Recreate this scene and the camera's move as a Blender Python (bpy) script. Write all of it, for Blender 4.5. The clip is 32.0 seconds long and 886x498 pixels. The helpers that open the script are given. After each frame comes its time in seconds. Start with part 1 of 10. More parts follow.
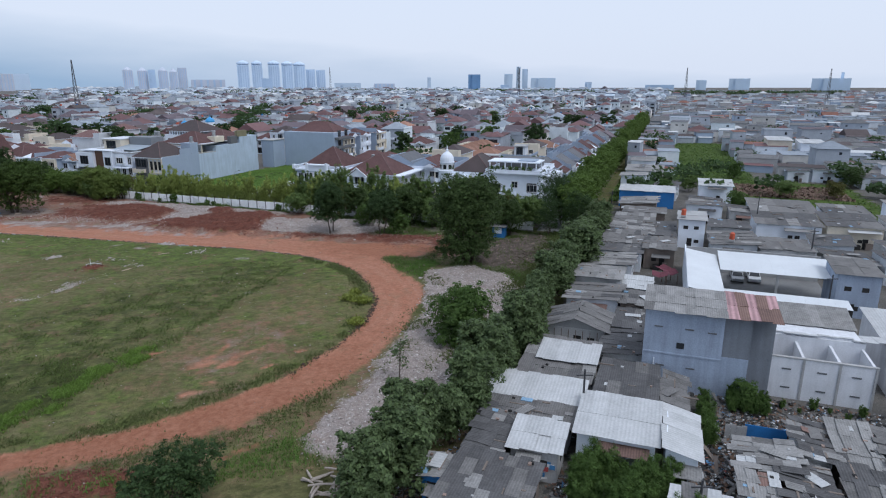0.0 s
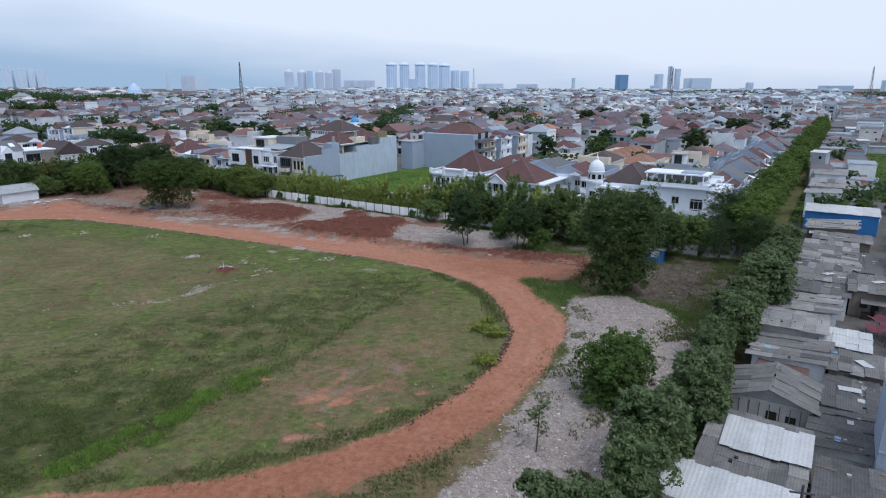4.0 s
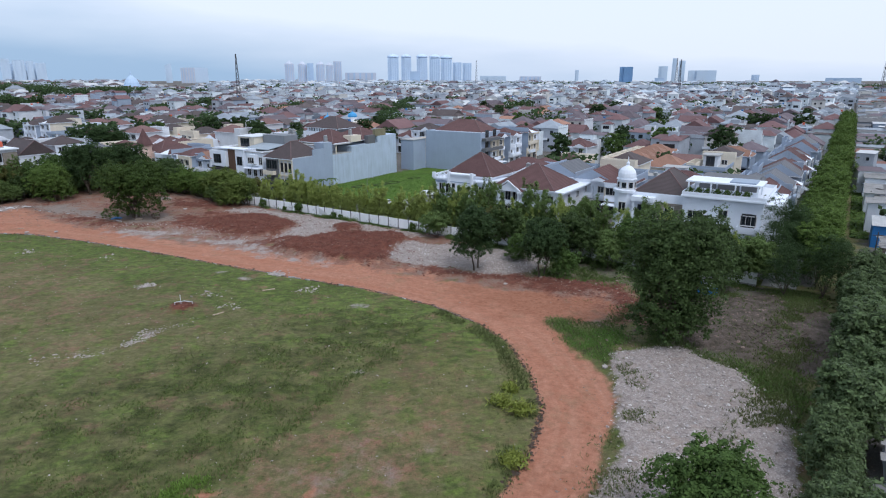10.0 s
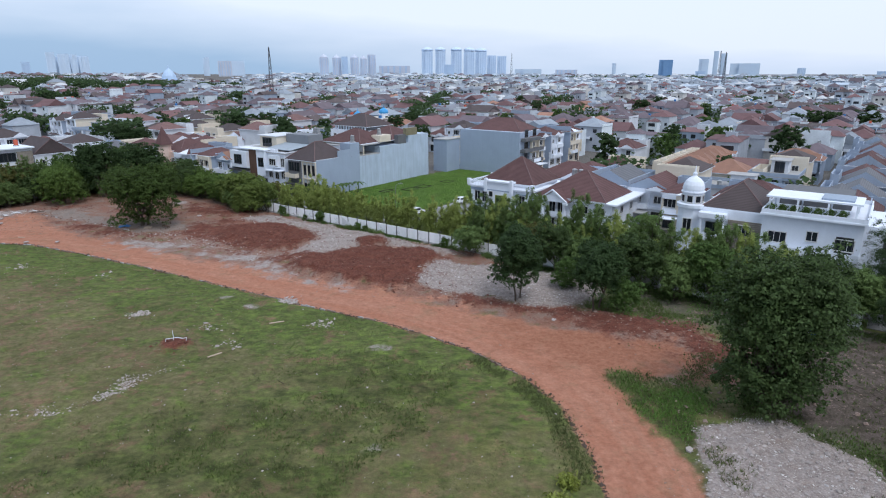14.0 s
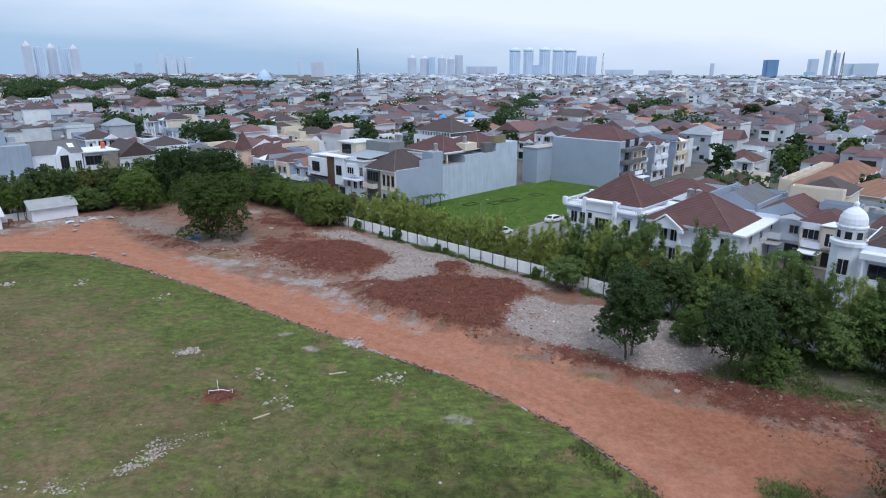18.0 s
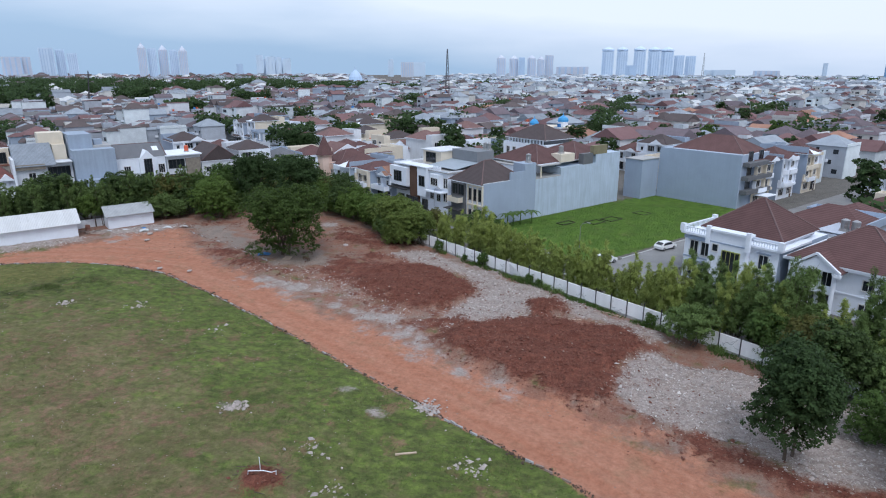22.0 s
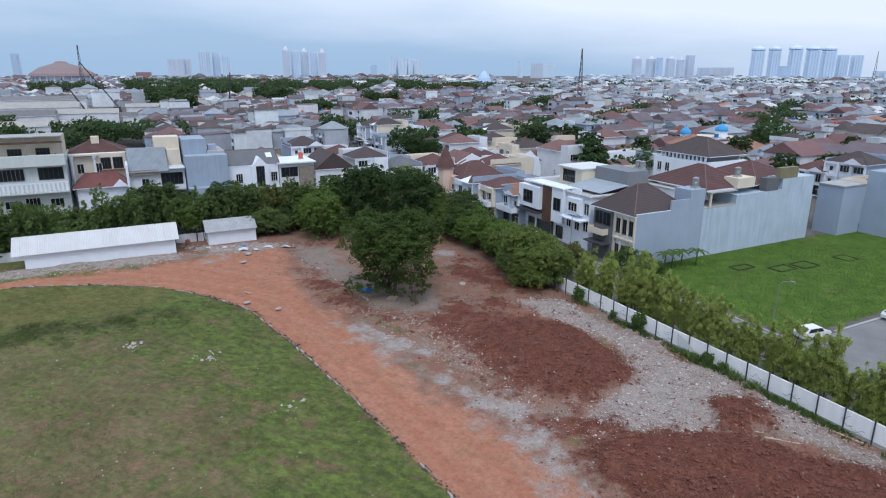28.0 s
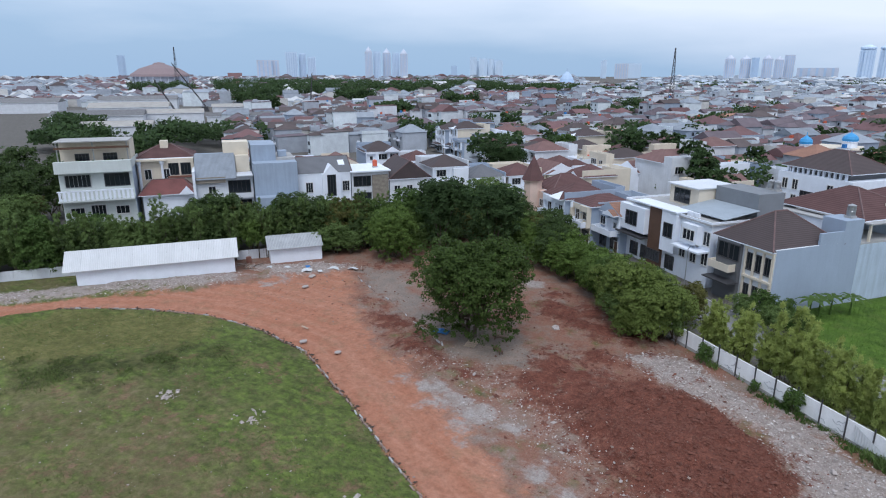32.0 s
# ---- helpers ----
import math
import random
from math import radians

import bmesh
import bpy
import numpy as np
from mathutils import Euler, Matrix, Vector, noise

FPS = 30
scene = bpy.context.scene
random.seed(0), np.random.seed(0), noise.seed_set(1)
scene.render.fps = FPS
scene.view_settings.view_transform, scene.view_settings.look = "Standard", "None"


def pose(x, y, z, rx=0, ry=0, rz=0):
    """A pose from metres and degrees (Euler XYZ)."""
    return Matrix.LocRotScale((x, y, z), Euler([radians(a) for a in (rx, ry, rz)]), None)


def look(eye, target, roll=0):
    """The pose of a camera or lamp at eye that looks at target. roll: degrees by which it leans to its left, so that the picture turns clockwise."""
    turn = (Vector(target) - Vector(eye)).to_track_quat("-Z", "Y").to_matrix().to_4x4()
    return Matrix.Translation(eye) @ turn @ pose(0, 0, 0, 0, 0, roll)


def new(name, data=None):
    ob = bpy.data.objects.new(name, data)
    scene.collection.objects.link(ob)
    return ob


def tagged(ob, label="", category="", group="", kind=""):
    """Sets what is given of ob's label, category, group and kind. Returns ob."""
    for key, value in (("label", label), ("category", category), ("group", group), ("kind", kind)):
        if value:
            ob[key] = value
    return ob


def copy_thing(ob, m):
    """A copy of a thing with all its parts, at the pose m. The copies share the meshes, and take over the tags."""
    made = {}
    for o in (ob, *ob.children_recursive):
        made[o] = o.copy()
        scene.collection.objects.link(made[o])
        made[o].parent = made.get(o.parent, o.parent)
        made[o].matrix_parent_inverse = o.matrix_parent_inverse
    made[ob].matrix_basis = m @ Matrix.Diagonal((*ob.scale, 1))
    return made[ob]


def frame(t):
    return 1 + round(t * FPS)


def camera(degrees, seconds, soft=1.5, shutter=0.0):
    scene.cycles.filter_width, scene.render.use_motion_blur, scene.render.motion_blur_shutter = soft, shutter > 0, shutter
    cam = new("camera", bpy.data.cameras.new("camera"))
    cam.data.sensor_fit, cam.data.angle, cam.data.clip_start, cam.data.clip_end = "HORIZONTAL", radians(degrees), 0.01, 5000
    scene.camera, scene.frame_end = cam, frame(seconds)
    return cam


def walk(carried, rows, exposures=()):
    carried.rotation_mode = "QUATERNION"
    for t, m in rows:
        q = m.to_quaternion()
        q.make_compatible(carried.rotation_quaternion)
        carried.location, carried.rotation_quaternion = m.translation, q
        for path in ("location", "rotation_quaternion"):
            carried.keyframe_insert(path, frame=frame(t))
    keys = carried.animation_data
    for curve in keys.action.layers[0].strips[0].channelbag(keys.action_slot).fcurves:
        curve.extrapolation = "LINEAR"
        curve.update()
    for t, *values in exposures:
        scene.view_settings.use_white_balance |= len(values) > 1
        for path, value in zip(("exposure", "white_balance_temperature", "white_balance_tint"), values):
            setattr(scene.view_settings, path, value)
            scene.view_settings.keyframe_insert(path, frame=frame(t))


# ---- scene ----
cam = camera(71.4, 32.0, soft=1.1)
PATH = [
    (0, (-2.62, -10.58, 29.37), (1.856, 8.216, 24.198), 0.0),
    (1, (-2.24, -7.81, 29.38), (1.089, 11.228, 24.225), 0.0),
    (2, (-1.99, -4.9, 29.35), (0.191, 14.307, 24.2), 0.0),
    (3, (-1.86, -1.87, 29.32), (-0.814, 17.429, 24.175), 0.0),
    (4, (-1.88, 1.22, 29.31), (-1.663, 20.54, 24.159), 0.0),
    (7, (-1.91, 10.28, 29.1), (-1.765, 29.608, 23.98), 0.0),
    (8, (-2.04, 13.6, 29.24), (-1.883, 32.933, 24.113), 0.0),
    (9, (-2.19, 17.05, 29.35), (-2.038, 36.372, 24.197), 0.0),
    (9.5, (-2.25, 18.8, 29.4), (-2.093, 38.093, 24.125), 0.0),
    (10, (-2.3, 20.56, 29.44), (-2.142, 39.824, 24.061), 0.0),
    (10.5, (-2.36, 22.33, 29.51), (-2.202, 41.558, 24.014), 0.0),
    (11, (-2.42, 24.1, 29.59), (-2.249, 43.303, 24.008), 0.0),
    (12, (-2.55, 27.64, 29.73), (-2.417, 46.845, 24.141), 0.0),
    (13, (-2.71, 31.2, 29.83), (-2.933, 50.4, 24.239), 0.0),
    (14, (-2.96, 34.79, 29.93), (-3.822, 53.975, 24.354), 0.0),
    (17, (-4.52, 45.35, 30.29), (-7.324, 64.351, 24.728), 0.0),
    (18, (-5.34, 48.85, 30.43), (-8.776, 67.754, 24.867), 0.0),
    (19, (-6.29, 52.35, 30.56), (-10.372, 71.118, 24.997), 0.0),
    (20, (-7.35, 55.77, 30.68), (-12.068, 74.39, 25.119), 0.0),
    (21, (-8.43, 59.14, 30.79), (-13.788, 77.583, 25.223), 0.0),
    (22, (-9.59, 62.49, 30.87), (-15.592, 80.745, 25.315), 0.0),
    (23, (-10.93, 65.89, 30.92), (-17.548, 83.927, 25.362), 0.0),
    (24, (-12.38, 69.25, 30.93), (-19.612, 87.056, 25.393), 0.0),
    (25, (-13.89, 72.47, 30.94), (-21.714, 90.025, 25.401), 0.0),
    (28, (-19.4, 82.14, 31.02), (-28.912, 98.842, 25.495), 0.0),
    (30, (-23.73, 88.22, 31.25), (-34.288, 104.274, 25.712), 0.0),
    (32, (-28.76, 94.12, 31.16), (-40.276, 109.513, 25.652), 0.0),
]
walk(cam, [(t, look(eye, target, roll)) for t, eye, target, roll in PATH], [(0.0, -0.1, 5800, 10), (4.0, 0.0, 5800, 10), (13.0, 0.12, 5830, 10), (21.0, 0.13, 5800, 10), (32.0, 0.1, 5800, 10)])

# ---- sky and sun: bright overcast ----
SUN_ELEVATION, SUN_AZIMUTH = radians(58), radians(150)
world = bpy.data.worlds.new("overcast_sky")
scene.world = world
world.use_nodes = True
wn, wl = world.node_tree.nodes, world.node_tree.links
wn.clear()
w_out, w_bg = wn.new("ShaderNodeOutputWorld"), wn.new("ShaderNodeBackground")
w_sky = wn.new("ShaderNodeTexSky")
w_sky.sky_type, w_sky.sun_disc = "NISHITA", False
w_sky.sun_elevation, w_sky.sun_rotation = SUN_ELEVATION, SUN_AZIMUTH
w_sky.dust_density, w_sky.air_density = 3.0, 1.2
w_co = wn.new("ShaderNodeTexCoord")
w_map = wn.new("ShaderNodeMapping")
w_map.inputs["Scale"].default_value = (1.0, 1.0, 5.0)
w_noise = wn.new("ShaderNodeTexNoise")
w_noise.inputs["Scale"].default_value, w_noise.inputs["Detail"].default_value = 1.7, 6
w_ramp = wn.new("ShaderNodeValToRGB")
w_ramp.color_ramp.elements[0].position, w_ramp.color_ramp.elements[1].position = 0.36, 0.68
w_ramp.color_ramp.elements[0].color = (4.1, 5.5, 7.1, 1)
w_ramp.color_ramp.elements[1].color = (8.9, 9.2, 9.9, 1)
w_mix = wn.new("ShaderNodeMix")
w_mix.data_type = "RGBA"
w_mix.inputs[0].default_value = 0.86
wl.new(w_co.outputs["Generated"], w_map.inputs["Vector"])
wl.new(w_map.outputs["Vector"], w_noise.inputs["Vector"])
w_sep, w_add = wn.new("ShaderNodeSeparateXYZ"), wn.new("ShaderNodeMath")
w_add.operation, w_add.inputs[1].default_value = "MULTIPLY_ADD", 0.3
wl.new(w_co.outputs["Generated"], w_sep.inputs["Vector"])
wl.new(w_sep.outputs["X"], w_add.inputs[0])
w_calm = wn.new("ShaderNodeMath")
w_calm.operation, w_calm.inputs[1].default_value, w_calm.inputs[2].default_value = "MULTIPLY_ADD", 0.55, 0.2
wl.new(w_noise.outputs["Fac"], w_calm.inputs[0])
wl.new(w_calm.outputs[0], w_add.inputs[2])
w_up = wn.new("ShaderNodeMapRange")
w_up.inputs["From Max"].default_value, w_up.inputs["To Max"].default_value = 0.11, 0.27
wl.new(w_sep.outputs["Z"], w_up.inputs["Value"])
w_sum = wn.new("ShaderNodeMath")
wl.new(w_up.outputs["Result"], w_sum.inputs[0])
wl.new(w_add.outputs[0], w_sum.inputs[1])
wl.new(w_sum.outputs[0], w_ramp.inputs["Fac"])
wl.new(w_sky.outputs["Color"], w_mix.inputs[6])
wl.new(w_ramp.outputs["Color"], w_mix.inputs[7])
wl.new(w_mix.outputs[2], w_bg.inputs["Color"])
w_bg.inputs["Strength"].default_value = 0.1
wl.new(w_bg.outputs["Background"], w_out.inputs["Surface"])
sun = new("sun", bpy.data.lights.new("sun", "SUN"))
sun.data.energy, sun.data.angle, sun.data.color = 1.5, radians(25), (1.0, 0.96, 0.9)
sun.matrix_world = look((0, 0, 100), (100 * -math.sin(SUN_AZIMUTH) * math.cos(SUN_ELEVATION), 100 * -math.cos(SUN_AZIMUTH) * math.cos(SUN_ELEVATION), 100 - 100 * math.sin(SUN_ELEVATION)))

# ---- the town's grid: u runs along the white perimeter wall, v away from it ----
ORIGIN, GRID_TURN = (-43.0, 164.0), -33.5
GU = (math.cos(radians(GRID_TURN)), math.sin(radians(GRID_TURN)))
GV = (-GU[1], GU[0])


def gp(u, v, z=0.0):
    return (ORIGIN[0] + u * GU[0] + v * GV[0], ORIGIN[1] + u * GU[1] + v * GV[1], z)


def gpose(u, v, z=0.0, turn=0.0):
    x, y, z = gp(u, v, z)
    return pose(x, y, z, 0, 0, GRID_TURN + turn)


def to_grid(x, y):
    dx, dy = x - ORIGIN[0], y - ORIGIN[1]
    return dx * GU[0] + dy * GU[1], dx * GV[0] + dy * GV[1]


# ---- materials ----
def material(name, base, rough=0.8, var=0.22, scale=0.6, fine=9.0, bump=0.25, metal=0.0, tint=0.0, lines=None, island=0.0, spec=0.4, streaks=0.0, through_light=0.0):
    m = bpy.data.materials.new(name)
    m.use_nodes = True
    n, l = m.node_tree.nodes, m.node_tree.links
    p = n["Principled BSDF"]
    p.inputs["Roughness"].default_value, p.inputs["Metallic"].default_value = rough, metal
    p.inputs["Specular IOR Level"].default_value = spec
    geo = n.new("ShaderNodeNewGeometry")
    n1, n2 = n.new("ShaderNodeTexNoise"), n.new("ShaderNodeTexNoise")
    n1.inputs["Scale"].default_value, n1.inputs["Detail"].default_value = scale, 4
    n2.inputs["Scale"].default_value, n2.inputs["Detail"].default_value = fine, 3
    l.new(geo.outputs["Position"], n1.inputs["Vector"])
    l.new(geo.outputs["Position"], n2.inputs["Vector"])
    add = n.new("ShaderNodeMath")
    add.operation = "ADD"
    l.new(n1.outputs["Fac"], add.inputs[0])
    l.new(n2.outputs["Fac"], add.inputs[1])
    fac = add.outputs[0]
    if streaks:
        mp = n.new("ShaderNodeMapping")
        mp.inputs["Scale"].default_value = (1.6, 1.6, 0.12)
        n3 = n.new("ShaderNodeTexNoise")
        n3.inputs["Scale"].default_value, n3.inputs["Detail"].default_value = 1.3, 5
        l.new(geo.outputs["Position"], mp.inputs["Vector"])
        l.new(mp.outputs["Vector"], n3.inputs["Vector"])
        ms = n.new("ShaderNodeMath")
        ms.operation, ms.inputs[1].default_value = "MULTIPLY_ADD", streaks
        l.new(n3.outputs["Fac"], ms.inputs[0])
        l.new(fac, ms.inputs[2])
        fac = ms.outputs[0]
    info = n.new("ShaderNodeObjectInfo")
    if tint or island:
        mt = n.new("ShaderNodeMath")
        mt.operation, mt.inputs[1].default_value = "MULTIPLY_ADD", (tint or island)
        l.new(info.outputs["Random"] if tint else geo.outputs["Random Per Island"], mt.inputs[0])
        l.new(fac, mt.inputs[2])
        fac = mt.outputs[0]
    rng = n.new("ShaderNodeMapRange")
    top = 1.35 + (tint or island) + streaks * 0.6
    rng.inputs["From Min"].default_value, rng.inputs["From Max"].default_value = 0.65, top
    l.new(fac, rng.inputs["Value"])
    mix = n.new("ShaderNodeMix")
    mix.data_type = "RGBA"
    mix.inputs[6].default_value = (*[c * (1 - var) for c in base], 1)
    mix.inputs[7].default_value = (*[min(0.9, c * (1 + var)) for c in base], 1)
    l.new(rng.outputs["Result"], mix.inputs[0])
    colour = mix.outputs[2]
    height = n2.outputs["Fac"]
    strength = bump
    if lines:
        kind, pitch, depth = lines
        wave = n.new("ShaderNodeTexWave")
        wave.wave_type = "BANDS"
        wave.inputs["Scale"].default_value = 0.314 / pitch
        wave.inputs["Distortion"].default_value = 0.15
        if kind == "courses":
            wave.bands_direction = "Z"
            l.new(geo.outputs["Position"], wave.inputs["Vector"])
        else:
            wave.bands_direction = "X" if kind == "x" else "Y"
            tc = n.new("ShaderNodeTexCoord")
            l.new(tc.outputs["Object"], wave.inputs["Vector"])
        dark = n.new("ShaderNodeMix")
        dark.data_type, dark.blend_type = "RGBA", "MULTIPLY"
        dark.inputs[0].default_value = depth
        l.new(colour, dark.inputs[6])
        l.new(wave.outputs["Color"], dark.inputs[7])
        colour = dark.outputs[2]
        height, strength = wave.outputs["Fac"], max(bump, 0.5)
    l.new(colour, p.inputs["Base Color"])
    if strength:
        bp = n.new("ShaderNodeBump")
        bp.inputs["Strength"].default_value, bp.inputs["Distance"].default_value = strength, 0.03
        l.new(height, bp.inputs["Height"])
        l.new(bp.outputs["Normal"], p.inputs["Normal"])
    if through_light:
        tl, ms, out = n.new("ShaderNodeBsdfTranslucent"), n.new("ShaderNodeMixShader"), n["Material Output"]
        ms.inputs[0].default_value = through_light
        l.new(colour, tl.inputs["Color"])
        l.new(p.outputs["BSDF"], ms.inputs[1])
        l.new(tl.outputs["BSDF"], ms.inputs[2])
        l.new(ms.outputs["Shader"], out.inputs["Surface"])
    return m


M = {}
M["white"] = material("white_render", (0.71, 0.75, 0.82), 0.75, 0.1, streaks=0.3)
M["cream"] = material("cream_render", (0.62, 0.56, 0.46), 0.8, 0.12, streaks=0.3)
M["greywall"] = material("grey_blue_render", (0.3, 0.36, 0.455), 0.85, 0.12, 0.25, streaks=0.5)
M["darkwall"] = material("dark_grey_render", (0.12, 0.125, 0.135), 0.8, 0.15, streaks=0.3)
M["bluewall"] = material("pale_blue_render", (0.275, 0.33, 0.41), 0.85, 0.2, 0.35, streaks=1.1)
M["dirtywhite"] = material("weathered_white_render", (0.57, 0.595, 0.635), 0.85, 0.2, 0.4, streaks=0.6)
M["stone"] = material("stone_cladding", (0.27, 0.24, 0.2), 0.85, 0.25, 1.5, lines=("courses", 0.3, 0.3))
M["tile_brown"] = material("brown_roof_tiles", (0.125, 0.07, 0.068), 0.85, 0.3, 0.5, lines=("courses", 0.2, 0.3), tint=0.5, spec=0.2)
M["tile_dark"] = material("dark_brown_roof_tiles", (0.07, 0.052, 0.052), 0.7, 0.25, 0.5, lines=("courses", 0.2, 0.3), tint=0.4)
M["tile_orange"] = material("orange_roof_tiles", (0.27, 0.145, 0.1), 0.75, 0.25, 0.5, lines=("courses", 0.2, 0.3), tint=0.5)
M["tile_grey"] = material("grey_roof_tiles", (0.14, 0.145, 0.16), 0.75, 0.25, 0.5, lines=("courses", 0.2, 0.3), tint=0.5)
M["tile_far_a"] = material("red_brown_far_tiles", (0.155, 0.092, 0.094), 0.85, 0.38, 0.4, 5.0, 0.2, island=0.8, spec=0.2)
# mauve tiles, grey sheets and white render carry a painted blue haze tint
M["tile_far_b"] = material("mauve_brown_far_tiles", (0.14, 0.115, 0.13), 0.85, 0.38, 0.4, 5.0, 0.2, island=0.8, spec=0.2)
M["tile_far_c"] = material("dark_far_tiles", (0.095, 0.078, 0.078), 0.85, 0.38, 0.4, 5.0, 0.2, island=0.8, spec=0.2)
M["tile_far_d"] = material("faded_orange_far_tiles", (0.3, 0.17, 0.125), 0.85, 0.38, 0.4, 5.0, 0.2, island=0.8, spec=0.2)
M["roof_far"] = material("grey_far_sheet_roofs", (0.25, 0.28, 0.32), 0.85, 0.38, 0.4, 5.0, 0.2, island=0.8, spec=0.2)
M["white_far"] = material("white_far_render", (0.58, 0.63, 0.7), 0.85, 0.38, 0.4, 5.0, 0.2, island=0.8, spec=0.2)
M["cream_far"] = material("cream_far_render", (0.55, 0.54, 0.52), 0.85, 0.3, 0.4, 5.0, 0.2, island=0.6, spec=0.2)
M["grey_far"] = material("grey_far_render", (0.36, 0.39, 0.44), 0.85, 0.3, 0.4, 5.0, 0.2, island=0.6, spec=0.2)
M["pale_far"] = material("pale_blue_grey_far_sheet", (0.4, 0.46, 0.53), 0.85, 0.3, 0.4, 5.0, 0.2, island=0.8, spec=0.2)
M["tile_rose"] = material("faded_rose_roof_tiles", (0.19, 0.115, 0.108), 0.85, 0.28, 0.5, lines=("courses", 0.2, 0.25), tint=0.5, spec=0.2)
M["cap"] = material("faded_ridge_caps", (0.145, 0.095, 0.092), 0.85, 0.25, 1.0)
M["concrete"] = material("bare_concrete", (0.34, 0.34, 0.34), 0.9, 0.25, 0.5, streaks=0.4)
M["asbestos"] = material("weathered_fibre_cement_sheet", (0.2, 0.2, 0.205), 0.9, 0.35, 0.7, lines=("x", 0.18, 0.35), tint=0.7)
M["whitesheet"] = material("white_metal_sheet", (0.55, 0.565, 0.58), 0.7, 0.14, 0.5, lines=("x", 0.25, 0.1), tint=0.3)
M["rust"] = material("rusted_metal_sheet", (0.24, 0.11, 0.08), 0.8, 0.4, 0.8, lines=("x", 0.18, 0.3))
M["glass"] = material("dark_window_glass", (0.02, 0.024, 0.03), 0.08, 0.1, bump=0.0, spec=0.6)
M["frame"] = material("white_window_frame", (0.6, 0.6, 0.6), 0.5, 0.06, bump=0.0)
M["wood"] = material("dark_timber", (0.1, 0.055, 0.035), 0.7, 0.25)
M["metal"] = material("galvanised_metal", (0.4, 0.41, 0.42), 0.35, 0.12, metal=0.8)
M["steel"] = material("dark_steel", (0.05, 0.05, 0.055), 0.5, 0.15)
M["orange"] = material("orange_plastic", (0.5, 0.1, 0.05), 0.5, 0.1)
M["blue"] = material("blue_paint", (0.03, 0.16, 0.42), 0.6, 0.15)
M["bark"] = material("tree_bark", (0.09, 0.07, 0.055), 0.95, 0.35, 3.0, 20, 0.6)
M["leaf_dark"] = material("dark_green_leaves", (0.043, 0.074, 0.026), 0.7, 0.5, 0.5, 3, 0.0, island=0.8, spec=0.15, through_light=0.3)
M["leaf_big"] = material("deep_green_leaves", (0.058, 0.092, 0.028), 0.65, 0.6, 0.5, 3, 0.0, island=0.8, spec=0.2, through_light=0.3)
M["leaf_mango"] = material("glossy_mango_leaves", (0.058, 0.092, 0.022), 0.7, 0.55, 0.5, 3, 0.0, island=0.8, spec=0.15, through_light=0.3)
M["leaf_mid"] = material("green_leaves", (0.078, 0.13, 0.034), 0.7, 0.45, 0.5, 3, 0.0, island=0.8, spec=0.15, through_light=0.3)
M["leaf_bamboo"] = material("yellow_green_bamboo_leaves", (0.34, 0.4, 0.12), 0.75, 0.26, 0.5, 3, 0.0, island=0.6, spec=0.1, through_light=0.5)
M["leaf_teak"] = material("large_broad_leaves", (0.1, 0.142, 0.058), 0.5, 0.65, 0.5, 3, 0.0, island=0.9, spec=0.2, through_light=0.3)
M["leaf_ave"] = material("bright_green_avenue_leaves", (0.1, 0.155, 0.035), 0.7, 0.45, 0.5, 3, 0.0, island=0.8, spec=0.15, through_light=0.3)
M["leaf_hedge"] = material("mixed_green_hedge_leaves", (0.13, 0.19, 0.06), 0.7, 0.5, 0.5, 3, 0.0, island=0.8, spec=0.15, through_light=0.3)
M["leaf_olive"] = material("olive_green_leaves", (0.135, 0.18, 0.045), 0.7, 0.45, 0.5, 3, 0.0, island=0.8, spec=0.15, through_light=0.3)
M["leaf_brown"] = material("olive_brown_leaves", (0.115, 0.115, 0.035), 0.6, 0.45, 0.5, 3, 0.0, island=0.8, spec=0.15, through_light=0.3)
M["pave"] = material("street_paving", (0.2, 0.2, 0.2), 0.9, 0.2, 0.3)
M["rock"] = material("broken_concrete_rubble", (0.36, 0.32, 0.3), 0.95, 0.3, 1.0, 6, 0.4, island=0.8)
M["rockred"] = material("red_brick_and_soil_lumps", (0.14, 0.056, 0.039), 0.95, 0.35, 1.0, 6, 0.4, island=0.8)
M["dusty"] = material("dusty_brick_and_concrete_scraps", (0.25, 0.185, 0.155), 0.95, 0.35, 1.0, 6, 0.4, island=0.8)
M["stainwall"] = material("stained_pale_blue_render", (0.37, 0.44, 0.53), 0.85, 0.3, 0.35, streaks=1.5)
# haze of distance is painted into the paler tower colours
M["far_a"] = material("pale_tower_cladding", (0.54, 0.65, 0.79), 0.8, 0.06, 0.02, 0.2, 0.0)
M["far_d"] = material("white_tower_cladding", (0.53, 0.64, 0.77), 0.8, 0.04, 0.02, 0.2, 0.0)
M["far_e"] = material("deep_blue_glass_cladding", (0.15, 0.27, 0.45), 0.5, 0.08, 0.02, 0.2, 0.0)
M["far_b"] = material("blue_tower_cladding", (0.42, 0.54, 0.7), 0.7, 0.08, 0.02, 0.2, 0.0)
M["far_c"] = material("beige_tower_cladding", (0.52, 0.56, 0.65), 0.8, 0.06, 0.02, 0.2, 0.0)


# ---- mesh helpers ----
def mesh_from(name, verts, faces, mats, index=None):
    me = bpy.data.meshes.new(name)
    me.from_pydata([tuple(v) for v in verts], [], [tuple(f) for f in faces])
    for m in mats if isinstance(mats, (list, tuple)) else [mats]:
        me.materials.append(m)
    if index is not None:
        me.polygons.foreach_set("material_index", index)
    me.update()
    return me


